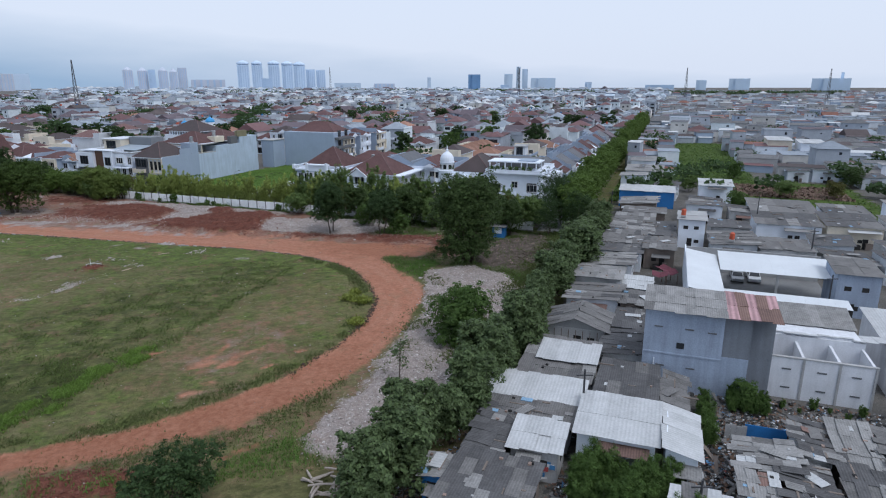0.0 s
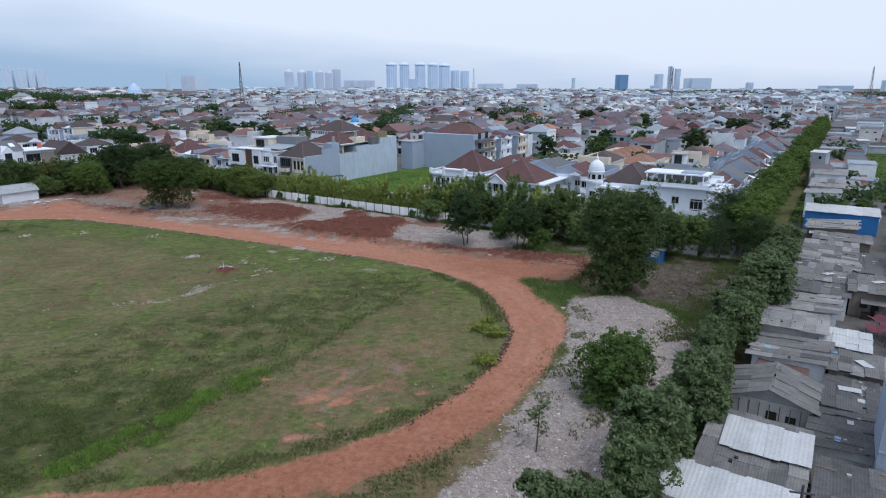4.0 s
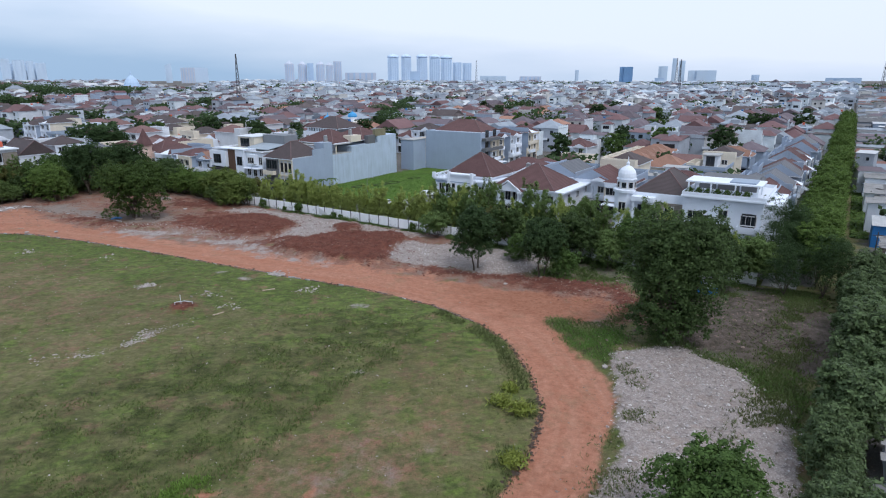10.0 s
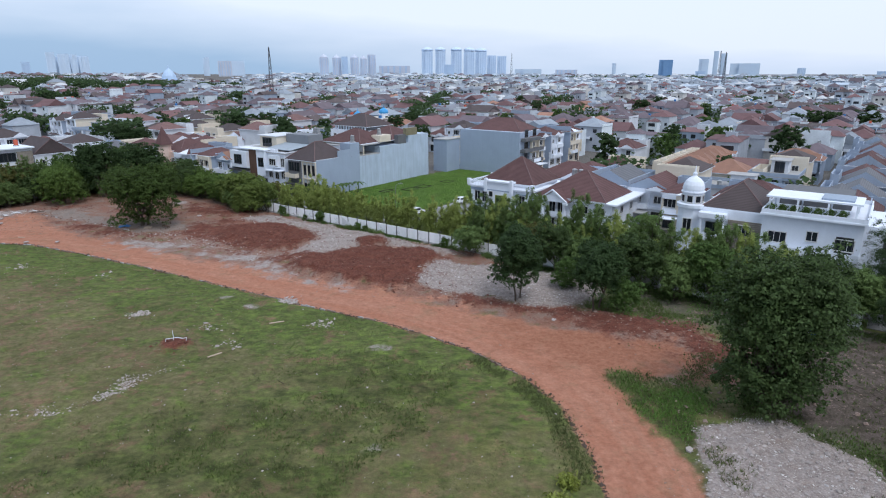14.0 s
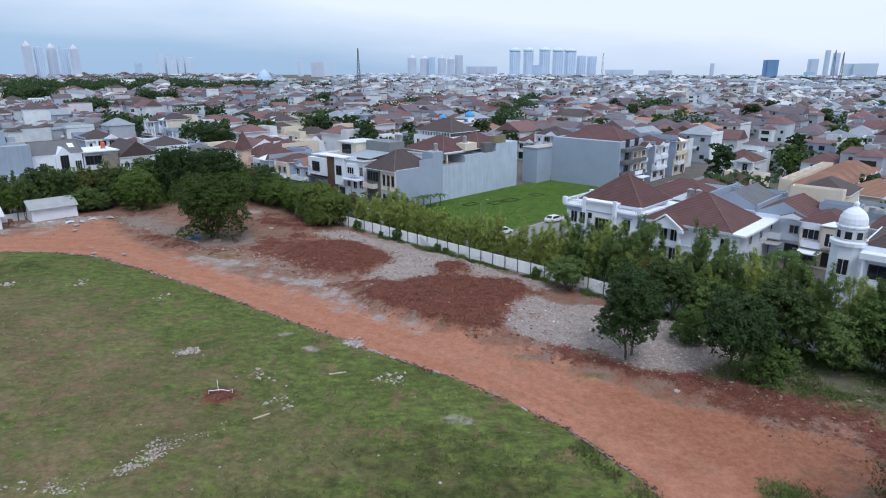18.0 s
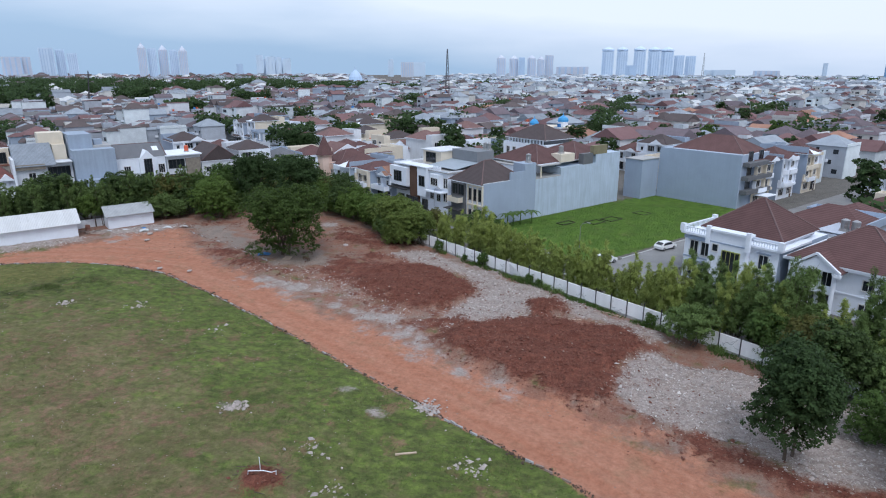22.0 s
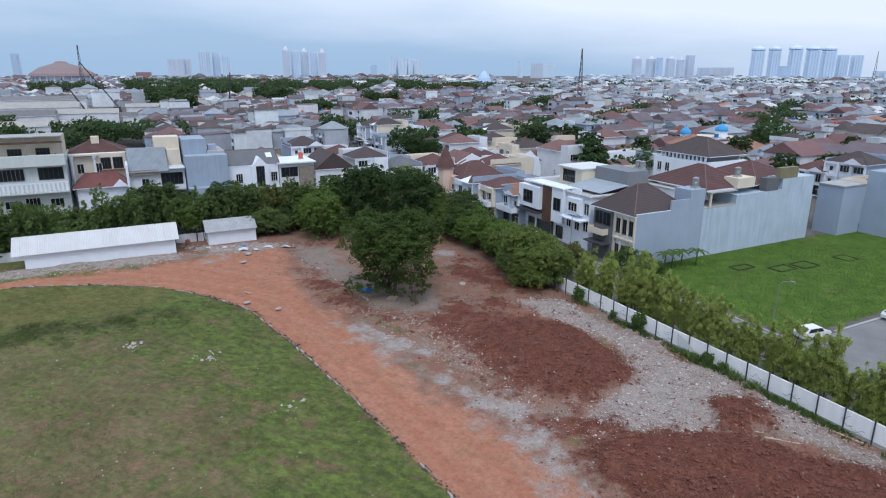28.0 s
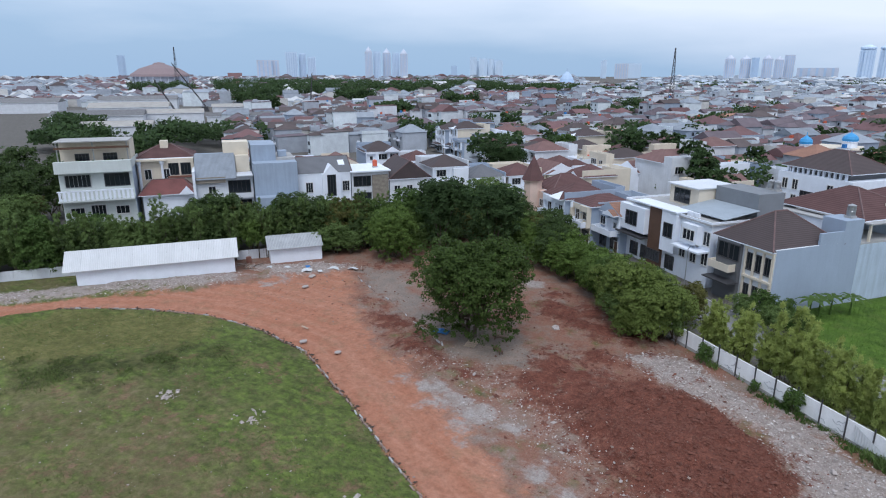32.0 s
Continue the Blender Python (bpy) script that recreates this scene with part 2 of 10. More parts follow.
def quads_mesh(name, verts, mat):
    """A mesh of loose quads: verts is an array of n x 4 x 3."""
    k = len(verts)
    me = bpy.data.meshes.new(name)
    me.vertices.add(4 * k)
    me.vertices.foreach_set("co", np.asarray(verts, np.float32).ravel())
    me.loops.add(4 * k)
    me.loops.foreach_set("vertex_index", np.arange(4 * k, dtype=np.int32))
    me.polygons.add(k)
    me.polygons.foreach_set("loop_start", np.arange(0, 4 * k, 4, dtype=np.int32))
    me.polygons.foreach_set("loop_total", np.full(k, 4, np.int32))
    me.materials.append(mat)
    me.update(calc_edges=True)
    return me


class Build:
    """Collects boxes, prisms and tubes into one mesh."""

    def __init__(self):
        self.v, self.f, self.i, self.mats = [], [], [], []

    def slot(self, mat):
        if mat not in self.mats:
            self.mats.append(mat)
        return self.mats.index(mat)

    def add(self, verts, faces, mat):
        o, s = len(self.v), self.slot(mat)
        self.v += [tuple(p) for p in verts]
        self.f += [tuple(o + k for k in f) for f in faces]
        self.i += [s] * len(faces)
        return self

    def box(self, x0, x1, y0, y1, z0, z1, mat):
        v = [(x0, y0, z0), (x1, y0, z0), (x1, y1, z0), (x0, y1, z0), (x0, y0, z1), (x1, y0, z1), (x1, y1, z1), (x0, y1, z1)]
        return self.add(v, [(3, 2, 1, 0), (4, 5, 6, 7), (0, 1, 5, 4), (1, 2, 6, 5), (2, 3, 7, 6), (3, 0, 4, 7)], mat)

    def prism(self, outline, z0, z1, mat):
        k = len(outline)
        v = [(x, y, z0) for x, y in outline] + [(x, y, z1) for x, y in outline]
        return self.add(v, [tuple(range(k))[::-1], tuple(range(k, 2 * k))] + [(a, (a + 1) % k, k + (a + 1) % k, k + a) for a in range(k)], mat)

    def tube(self, points, radii, mat, sides=7):
        pts = [Vector(p) for p in points]
        v, f = [], []
        for a, p in enumerate(pts):
            d = (pts[min(a + 1, len(pts) - 1)] - pts[max(a - 1, 0)]).normalized()
            s = d.orthogonal().normalized()
            t = d.cross(s)
            v += [tuple(p + (s * math.cos(6.2832 * k / sides) + t * math.sin(6.2832 * k / sides)) * radii[a]) for k in range(sides)]
        for a in range(len(pts) - 1):
            f += [(a * sides + k, a * sides + (k + 1) % sides, (a + 1) * sides + (k + 1) % sides, (a + 1) * sides + k) for k in range(sides)]
        f += [tuple(range(sides))[::-1], tuple(range((len(pts) - 1) * sides, len(pts) * sides))]
        return self.add(v, f, mat)

    def lathe(self, profile, mat, sides=16, centre=(0, 0)):
        v, f = [], []
        for r, z in profile:
            v += [(centre[0] + r * math.cos(6.2832 * k / sides), centre[1] + r * math.sin(6.2832 * k / sides), z) for k in range(sides)]
        for a in range(len(profile) - 1):
            f += [(a * sides + k, a * sides + (k + 1) % sides, (a + 1) * sides + (k + 1) % sides, (a + 1) * sides + k) for k in range(sides)]
        f += [tuple(range(sides))[::-1], tuple(range((len(profile) - 1) * sides, len(profile) * sides))]
        return self.add(v, f, mat)

    def mesh(self, name):
        return mesh_from(name, self.v, self.f, self.mats, self.i)


def part(name, b, parent, label="", m=None):
    ob = new(name, b.mesh(name) if isinstance(b, Build) else b)
    ob.parent = parent
    if m is not None:
        ob.matrix_basis = m
    return tagged(ob, label)


def thing(name, label, category, m=None, group=""):
    ob = new(name)
    ob.empty_display_size = 0.3
    if m is not None:
        ob.matrix_basis = m
    return tagged(ob, label, category, group)

# ---- ground: one sheet whose earth changes from grass to dirt, soil and rubble ----
def inside_distance(px, py, outline):
    """Distance to a closed outline, positive inside."""
    ox, oy = np.array(outline, float).T
    best, wind = np.full(px.shape, 1e9), np.zeros(px.shape, bool)
    for a in range(len(ox)):
        b = (a + 1) % len(ox)
        ex, ey = ox[b] - ox[a], oy[b] - oy[a]
        t = np.clip(((px - ox[a]) * ex + (py - oy[a]) * ey) / (ex * ex + ey * ey + 1e-9), 0, 1)
        best = np.minimum(best, np.hypot(px - ox[a] - t * ex, py - oy[a] - t * ey))
        cross = ((oy[a] > py) != (oy[b] > py)) & (px < (ox[b] - ox[a]) * (py - oy[a]) / (oy[b] - oy[a] + 1e-12) + ox[a])
        wind ^= cross
    return np.where(wind, best, -best)


FIELD = [(-140, 92), (-128, 108), (-118.5, 125.7), (-108.6, 132.8), (-99.4, 136.7), (-90, 137.8), (-81, 137), (-68.4, 131.8), (-54, 125),
         (-39, 117.4), (-25.3, 110.3), (-13, 104.6), (-3.7, 98.3), (2.2, 92), (5.6, 86), (7, 78), (7.2, 71), (5.2, 64.5), (1, 57), (-5.3, 49.8),
         (-10.5, 46.4), (-19, 42.4), (-27, 41.2), (-45, 39), (-70, 40), (-100, 48), (-130, 65)]
TRACK = [(-150, 96), (-134, 113), (-126, 120.5), (-118.6, 131.6), (-110.2, 142.4), (-108.4, 147), (-106, 152), (-102.5, 155.5), (-98, 161), (-93, 157), (-88, 152), (-83, 147.5), (-75, 143.6),
         (-66, 139), (-56, 134), (-43.6, 129), (-33, 124.2), (-23, 119.2), (-9, 113.6), (5.4, 105.4), (10.5, 103), (14, 101.4), (20, 100), (21, 95.5), (17.5, 93.2), (13, 92.9), (11.2, 92), (12.6, 89), (13.8, 84.3), (14.8, 77), (14.1, 72),
         (9.5, 60.5), (4.9, 53), (-0.6, 46.7), (-9.6, 41.2), (-18.7, 38.5), (-27, 37.7), (-46, 34), (-72, 34), (-103, 42), (-136, 60)]
RUBBLE = {
    "rubble_plot": [(15.6, 79), (17.5, 82.8), (22, 84.2), (25, 83.2), (27.8, 79.8), (28, 75.6), (28.4, 72.8), (29.6, 71.4), (28, 67.4), (26, 63), (24, 59), (21, 53), (12, 40), (5, 33), (0, 33), (-3, 35), (-4, 38), (0, 43), (3.9, 48.2), (7, 55), (10.3, 61), (13, 65.8), (13.8, 70.7), (15, 75.2)],
    "rubble_heap": [(-10.6, 119.2), (-10.2, 127), (-6.7, 130.4), (-3.3, 127.6), (0.7, 128.9), (5.9, 126), (12, 124.5), (16, 120), (14.6, 115), (12.4, 112), (7.6, 110.2), (4.2, 110.4), (0.6, 113.7), (-3.6, 114.8), (-7.6, 115.8)],
    "rubble_wall_foot": [(-45, 160.5), (-32, 153.5), (-16, 142.5), (-5, 135), (-7, 133), (-14, 137.6), (-19, 139.5), (-21.5, 138), (-22.8, 134.6), (-28.6, 132), (-31.3, 130.5), (-33, 134.5), (-31, 141.5), (-33.5, 147.5), (-40, 152), (-45, 154), (-50, 158)],
    "rubble_shed_foot": [(-134, 119), (-125, 133.7), (-112.5, 150), (-108, 147.4), (-110.5, 142.2), (-119, 131.4), (-129, 116)],
    "rubble_shed_yard": [(-113, 153.5), (-105.5, 162), (-99.4, 164.4), (-98.7, 161), (-102.5, 155), (-107, 152.5)],
    "rubble_track_side": [(-70, 144), (-55, 138), (-40, 132.5), (-26, 125.5), (-20, 124), (-30, 130), (-38, 136), (-48, 140), (-60, 146)],
}
# the dark cores of the soil heaps, then their thinner spread
HEAPS = [[(-50, 145.5), (-46.5, 150.5), (-43.5, 152), (-40, 150.8), (-34.6, 147.6), (-31, 143.8), (-31.6, 140), (-32.8, 137.6), (-34.6, 135.2), (-38.8, 135), (-42, 136), (-46, 140)],
         [(-31.8, 127), (-29.6, 130.8), (-22.1, 135.2), (-13.6, 136), (-9.2, 133.7), (-8.1, 130.1), (-10, 126.4), (-11.4, 122.6), (-10.6, 118), (-13.5, 116.4), (-17.4, 117.6), (-22.4, 120), (-28.7, 123)],
         [(-23.1, 140.4), (-20, 144.8), (-17.6, 140.2), (-21.5, 137.2)], [(-23, 36.2), (-19, 36.8), (-16, 35), (-17, 32), (-23, 31.5)]]
RED = [[(-62, 154), (-57, 155), (-51, 153), (-45.5, 152.5), (-47.2, 147.6), (-50.4, 145.5), (-44.5, 140.4), (-41.4, 135.2), (-45.2, 136), (-49.5, 138.5), (-54, 141.5), (-58.5, 145.5)],
       [(-68, 173), (-60, 171.2), (-51, 166), (-47.8, 159.6), (-54.4, 158.4), (-63.5, 162.6), (-68, 166)], [(-38, 131), (-31, 134), (-29.6, 130.8), (-31.8, 127), (-36, 128)],
       [(-89, 154), (-84.5, 148.5), (-79, 145.4), (-70, 142.6), (-61, 141), (-58.5, 145), (-65.5, 145), (-72, 149), (-80, 153)]]
DUST = [[(-68, 139), (-64, 140), (-58, 139.4), (-53, 138), (-49.1, 135.8), (-45.3, 132.4), (-42.5, 131.6), (-40.7, 133.8), (-38, 134.5), (-34.9, 131), (-31.6, 125.6), (-26.7, 121.6), (-21.6, 119.6), (-19.3, 117.3), (-23.3, 117.4), (-29.9, 119.6), (-37.1, 124.8), (-43.3, 129), (-48.3, 130.6), (-53.7, 133.6), (-61.7, 136.6)],
        [(-33, 138), (-30.8, 142.2), (-29, 145.6), (-25.4, 152), (-26.1, 145.3), (-26.9, 140.7), (-26.7, 136.3), (-30.7, 133.2), (-32.5, 135.1)], [(-109, 151.6), (-105.2, 154.3), (-101, 152), (-103, 148)]]
PACKED = [[(-99.4, 164.2), (-91, 166), (-83.9, 160.6), (-75, 155), (-68.6, 156), (-62, 156), (-58.5, 151.7), (-58.6, 148.6), (-62, 146.6), (-66, 146.4), (-69.6, 148.6), (-73.4, 150.4), (-77.8, 152.2), (-84.2, 156), (-88.9, 157.6), (-94.6, 160.2)]]
STRAW = [[(-116, 118), (-117, 124.3), (-109.7, 131.4), (-102.2, 135.4), (-96.9, 136), (-93.6, 132.5), (-96, 125), (-100.5, 118.4), (-108, 112)]]
BROWN = [[(-87, 108), (-81.6, 113.6), (-73, 117.6), (-68, 121), (-60, 119.6), (-50, 109), (-41, 103), (-37, 95), (-36, 88), (-48, 84), (-70, 92), (-86, 98)]]
VERGE = [[(11.4, 92.2), (13, 92.8), (14.6, 90.4), (16, 89.6), (18.7, 92), (19.6, 90), (20.5, 85.6), (17.8, 83.6), (15.2, 79.6), (14.2, 82), (13.4, 87)], [(29.7, 81.6), (32, 78), (35.4, 76.5), (34, 71), (30.4, 70.4), (28.8, 75.5)]]
BRUSH = [[(26, 85), (28, 93), (34, 101), (44, 103), (49, 97), (46, 86), (40, 78), (34, 76), (30, 80)]]
DRAIN_WEST = [[(-4.7, 89.7), (-9, 81), (-12.4, 75), (-15.5, 67.5), (-18, 62.5), (-20.3, 60), (-23.5, 53.5), (-29, 45), (-34, 42.5), (-75, 43), (-72, 58), (-48, 66), (-38, 76), (-28, 86), (-18, 94), (-10, 97), (-4, 93)]]
DRAIN_EAST = [[(-4, 90), (0, 91), (6, 78), (5, 66), (0, 57), (-6, 50), (-14, 46), (-24, 43.5), (-28, 45), (-23, 53.5), (-20, 60), (-15, 67.5), (-12, 75), (-8.5, 81)]]
LUSH = [[(-90, 18), (8, 18), (4, 32), (-4, 36), (-14, 36), (-27, 35), (-90, 30)], [(-34, 44), (-30, 43.5), (-26, 49), (-22, 55), (-20, 58), (-24, 59), (-29, 54)],
        [(-4, 41), (2, 37), (2, 33), (-8, 31), (-12, 35)], [(-103, 116), (-99, 121), (-93.4, 126.4), (-90, 131), (-87.5, 130), (-89, 126), (-92.4, 119.5), (-97, 114)]]
BARE = [[(-20, 58), (-14, 66), (-8, 70), (-2, 68), (-1, 60), (-5, 54), (-9, 48), (-14, 46.5), (-18, 52)], [(-106, 166), (-88, 172), (-74, 176), (-62, 166), (-58, 150), (-70, 142), (-85, 148), (-98, 160)],
        [(-26, 121), (-10, 119), (4, 114), (16, 111), (25, 106), (28, 98), (22, 92.5), (15, 92.5), (10, 98), (0, 104), (-14, 112)]]

xs = np.concatenate([[-4600, -2500, -1200, -600, -350, -250, -200, -170], np.arange(-150, 62, 0.55), np.arange(64, 240, 3.0), [250, 400, 700, 1300, 2600, 4600]])
ys = np.concatenate([[-4600, -2000, -800, -300, -120, -60, -25, 0], np.arange(14, 216, 0.55), np.arange(218, 300, 3.0), [320, 450, 700, 1200, 2200, 4600]])
gx, gy = np.meshgrid(xs, ys)
rng = np.random.default_rng(3)


def value_noise(x, y, scale, seed):
    r = np.random.default_rng(seed).random((128, 128))
    fx, fy = x / scale, y / scale
    ix, iy = np.floor(fx).astype(int), np.floor(fy).astype(int)
    tx, ty = fx - ix, fy - iy
    tx, ty = tx * tx * (3 - 2 * tx), ty * ty * (3 - 2 * ty)
    a, b = r[ix % 128, iy % 128], r[(ix + 1) % 128, iy % 128]
    c, d = r[ix % 128, (iy + 1) % 128], r[(ix + 1) % 128, (iy + 1) % 128]
    return (a * (1 - tx) + b * tx) * (1 - ty) + (c * (1 - tx) + d * tx) * ty


wob = (value_noise(gx, gy, 3.0, 1) - 0.5) * 1.6 + (value_noise(gx, gy, 1.3, 2) - 0.5) * 1.0


def soft_mask(outlines, width, wobble=1.0):
    best = np.full(gx.shape, -1e9)
    for o in outlines:
        best = np.maximum(best, inside_distance(gx, gy, o))
    return np.clip((best + wob * wobble) / width + 0.5, 0, 1)


field_d = inside_distance(gx, gy, FIELD)
track_d = inside_distance(gx, gy, TRACK)
m_field = np.clip((field_d + wob * 0.3) / 0.8 + 0.5, 0, 1)
rough_side = np.maximum(np.clip((gy - 100) / 12, 0, 1), np.clip((gx - 10) / 5, 0, 1) * np.clip((gy - 88) / 6, 0, 1)) * (field_d < -5)
rough_side = np.maximum(rough_side, 0.45 * np.clip((49 - gy) / 8, 0, 1) * (field_d < -2.5))
m_track = np.clip((track_d + wob * (0.5 + 1.6 * rough_side)) / (1.4 + 4.0 * rough_side) + 0.5, 0, 1) * (1 - m_field)
m_verge = soft_mask(VERGE, 2.5, 1.6)
m_track *= 1 - m_verge
m_rubble = np.maximum(soft_mask([RUBBLE[k] for k in ("rubble_plot", "rubble_heap")], 1.8, 1.0), np.maximum(np.maximum(soft_mask([RUBBLE["rubble_wall_foot"]], 3.6, 1.6), 0.72 * soft_mask([RUBBLE[k] for k in ("rubble_shed_foot", "rubble_shed_yard")], 2.0, 1.0)), 0.36 * soft_mask([RUBBLE["rubble_track_side"]], 5.0, 2.0))) * (1 - m_track) * (1 - m_field)
m_heap = soft_mask(HEAPS, 2.2, 1.3) * (1 - m_track)
m_red = np.maximum(np.maximum(soft_mask(RED, 4.0, 2.0), 0.9 * soft_mask(HEAPS[:2], 11.0, 4.0)) * np.clip(0.25 + value_noise(gx, gy, 2.2, 46) * 0.95, 0, 0.9), 0.4 * soft_mask([[(-104, 164), (-96, 170), (-70, 170), (-56, 150), (-66, 140), (-86, 150)]], 5.0, 2.0) * (value_noise(gx, gy, 5, 48) > 0.5)) * (1 - m_track)
m_red = np.maximum(m_red, 0.8 * soft_mask([[(-14, 120), (-6, 117), (4, 112.5), (13, 110.5), (25, 105), (28, 98), (22, 93.5), (17, 99), (5, 107), (-6, 112.5)]], 4.0, 2.0) * (1 - m_rubble * 0.9) * (field_d < -6))
strip_d = soft_mask([[(-64, 145), (-34, 127), (-10, 117), (-5, 133), (-32, 150), (-46, 156), (-57, 158)]], 5.0, 2.5)
m_red = np.maximum(m_red, strip_d * (1 - 0.7 * m_rubble) * np.clip(value_noise(gx, gy, 3.5, 61) * 0.95 + 0.12, 0, 0.8)) * (1 - m_track)
m_packed = soft_mask(PACKED, 4.0, 2.0) * (1 - m_track)
m_red = np.maximum(m_red * (1 - m_packed * 0.9), np.maximum(m_heap, np.clip(1.3 - np.hypot(gx + 36.2, (gy - 97.5) * 1.2) / 2.0 + wob * 0.6, 0, 0.9)))
m_rubble *= 1 - m_heap
m_dust = soft_mask(DUST, 3.5, 2.4) * (1 - m_heap) * np.clip(value_noise(gx, gy, 2.2, 53) * 0.95 - 0.04, 0, 0.7) * (1 - m_field)
m_brush = soft_mask(BRUSH, 3.0, 2.0) * (1 - m_rubble)
for sx, sy, s_ in ((-63.6, 139.6, 1.6), (-57.4, 138, 1.8), (-53.7, 137.4, 1.5), (-48.4, 133, 1.6), (-44.9, 131.6, 1.8), (-42.4, 130.6, 1.5), (-39.4, 131.3, 1.7), (-70.9, 173.6, 2.0), (-45.2, 106, 1.1), (-36.1, 112.3, 0.9), (-31.8, 109.3, 0.9), (-12.8, 97.7, 1.0), (-23.7, 88, 0.5), (-10.6, 78.5, 0.7)):
    blot = np.clip(1.5 - np.hypot(gx - sx, (gy - sy) * 1.3) / s_ + wob * 0.6, 0, 1) * 0.85
    m_dust, m_track, m_red = np.maximum(m_dust, blot * np.where(field_d > 0, 0.7, 1)), m_track * (1 - 0.6 * blot), m_red * (1 - blot)
streak_d = np.full(gx.shape, 1e9)
for (ax, ay), (bx, by) in (((-31, 44), (-27, 49)), ((-27, 49), (-24, 54.5)), ((-24, 54.5), (-21, 59))):
    t_ = np.clip(((gx - ax) * (bx - ax) + (gy - ay) * (by - ay)) / ((bx - ax) ** 2 + (by - ay) ** 2), 0, 1)
    streak_d = np.minimum(streak_d, np.hypot(gx - ax - t_ * (bx - ax), gy - ay - t_ * (by - ay)))
m_streak = np.clip(1.5 - streak_d / 1.1 + wob * 0.8, 0, 1) * np.clip(value_noise(gx, gy, 1.7, 43) * 2.2 - 0.4, 0, 1) * (field_d > 1.5)
# small bare red scrapes in the grass
m_spot = np.zeros(gx.shape)
for sx, sy, along, across, turn in ((-14.3, 54.3, 1.7, 0.75, 0.5), (-13, 56.6, 1.0, 0.4, 1.1), (-11.2, 54.2, 1.5, 0.35, 0.5), (-9.2, 56.7, 1.5, 0.6, 0.6), (-11.6, 59.4, 1.8, 0.5, 1.2), (-12.6, 50.4, 1.3, 0.6, 0.5), (-14.4, 48.2, 0.9, 0.5, 0.2), (-2.9, 55.8, 0.8, 0.6, 0), (-19.7, 58.8, 1.1, 0.4, 0.4), (-7.2, 52.6, 1.0, 0.3, 0.6), (-8, 37.4, 2.4, 0.5, 0.5)):
    lx_, ly_ = (gx - sx) * math.cos(turn) + (gy - sy) * math.sin(turn), -(gx - sx) * math.sin(turn) + (gy - sy) * math.cos(turn)
    m_spot = np.maximum(m_spot, np.clip(1.0 - np.hypot(lx_ / along, ly_ / across) * 0.62 + wob * 0.75, 0, 0.9))
m_lush = np.maximum(np.maximum(soft_mask(LUSH, 5.0, 2.2), m_verge), soft_mask(DRAIN_WEST, 6.0, 2.6) * (0.3 + 0.22 * np.clip((gx + 48) / 20, 0, 1) + 0.6 * np.clip((64 - gy) / 16, 0, 1))) * np.clip(0.45 + value_noise(gx, gy, 2.2, 41), 0, 1)
m_bare = np.where(m_field > 0.5, 0.42, 1.0) * soft_mask(BARE, 8.0, 3.5)
u_, v_ = (gx - ORIGIN[0]) * GU[0] + (gy - ORIGIN[1]) * GU[1], (gx - ORIGIN[0]) * GV[0] + (gy - ORIGIN[1]) * GV[1]
site = (v_ < -1) & (u_ < 106) & (u_ > -58) & (v_ > -200)
m_site = np.where(site & (field_d < 0), np.clip((v_ + 66 + wob * 3) / 14, 0, 1) * np.clip((66 - u_) / 8, 0, 1), 0)
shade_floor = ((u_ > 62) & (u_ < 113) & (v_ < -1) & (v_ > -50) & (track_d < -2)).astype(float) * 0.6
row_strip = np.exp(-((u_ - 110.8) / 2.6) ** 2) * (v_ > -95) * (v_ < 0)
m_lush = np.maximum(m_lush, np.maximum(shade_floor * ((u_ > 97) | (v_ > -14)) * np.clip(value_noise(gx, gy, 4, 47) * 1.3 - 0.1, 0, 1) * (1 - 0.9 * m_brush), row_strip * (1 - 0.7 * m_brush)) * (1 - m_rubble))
m_bare = np.maximum(m_bare, m_site * (1 - m_field) * np.clip(1.0 + wob * 0.4, 0, 1)).clip(0, 1)
town = ((v_ > 3) & (u_ < 112)) | (u_ > 118) | (u_ < -62)
lot = (u_ > -7) & (u_ < 22.5) & (v_ > 14) & (v_ < 76)
green = ((u_ > 145) & (u_ < 180) & (v_ > 34) & (v_ < 90)) | ((u_ > 131) & (u_ < 156) & (v_ > 84) & (v_ < 222))
m_town = (town & ~lot & ~green).astype(float)
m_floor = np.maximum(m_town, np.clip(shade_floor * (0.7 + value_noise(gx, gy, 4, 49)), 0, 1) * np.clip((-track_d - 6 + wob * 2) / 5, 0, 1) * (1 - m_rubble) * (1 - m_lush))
m_lot = (lot | green).astype(float)
gz = (value_noise(gx, gy, 6.0, 5) - 0.5) * 0.12 + m_heap * (0.25 + value_noise(gx, gy, 4.0, 27) * 0.6 + value_noise(gx, gy, 1.1, 28) * 0.35) + m_brush * value_noise(gx, gy, 1.5, 29) * 0.5 + m_rubble * (0.12 + value_noise(gx, gy, 1.6, 6) * 0.4 + value_noise(gx, gy, 0.9, 16) * 0.2) + m_red * (0.1 + value_noise(gx, gy, 1.4, 7) * 0.4 + value_noise(gx, gy, 0.8, 17) * 0.25) + m_field * (value_noise(gx, gy, 1.5, 8) * 0.14)
gz += m_field * (value_noise(gx, gy, 1.4, 18) - 0.4).clip(0, 1) * 0.2
gz -= m_track * 0.1
gz *= np.clip(1.2 - m_town, 0, 1)
far_z = (np.abs(gx) > 400) | (gy > 400) | (gy < -60)
gz[far_z] = 0

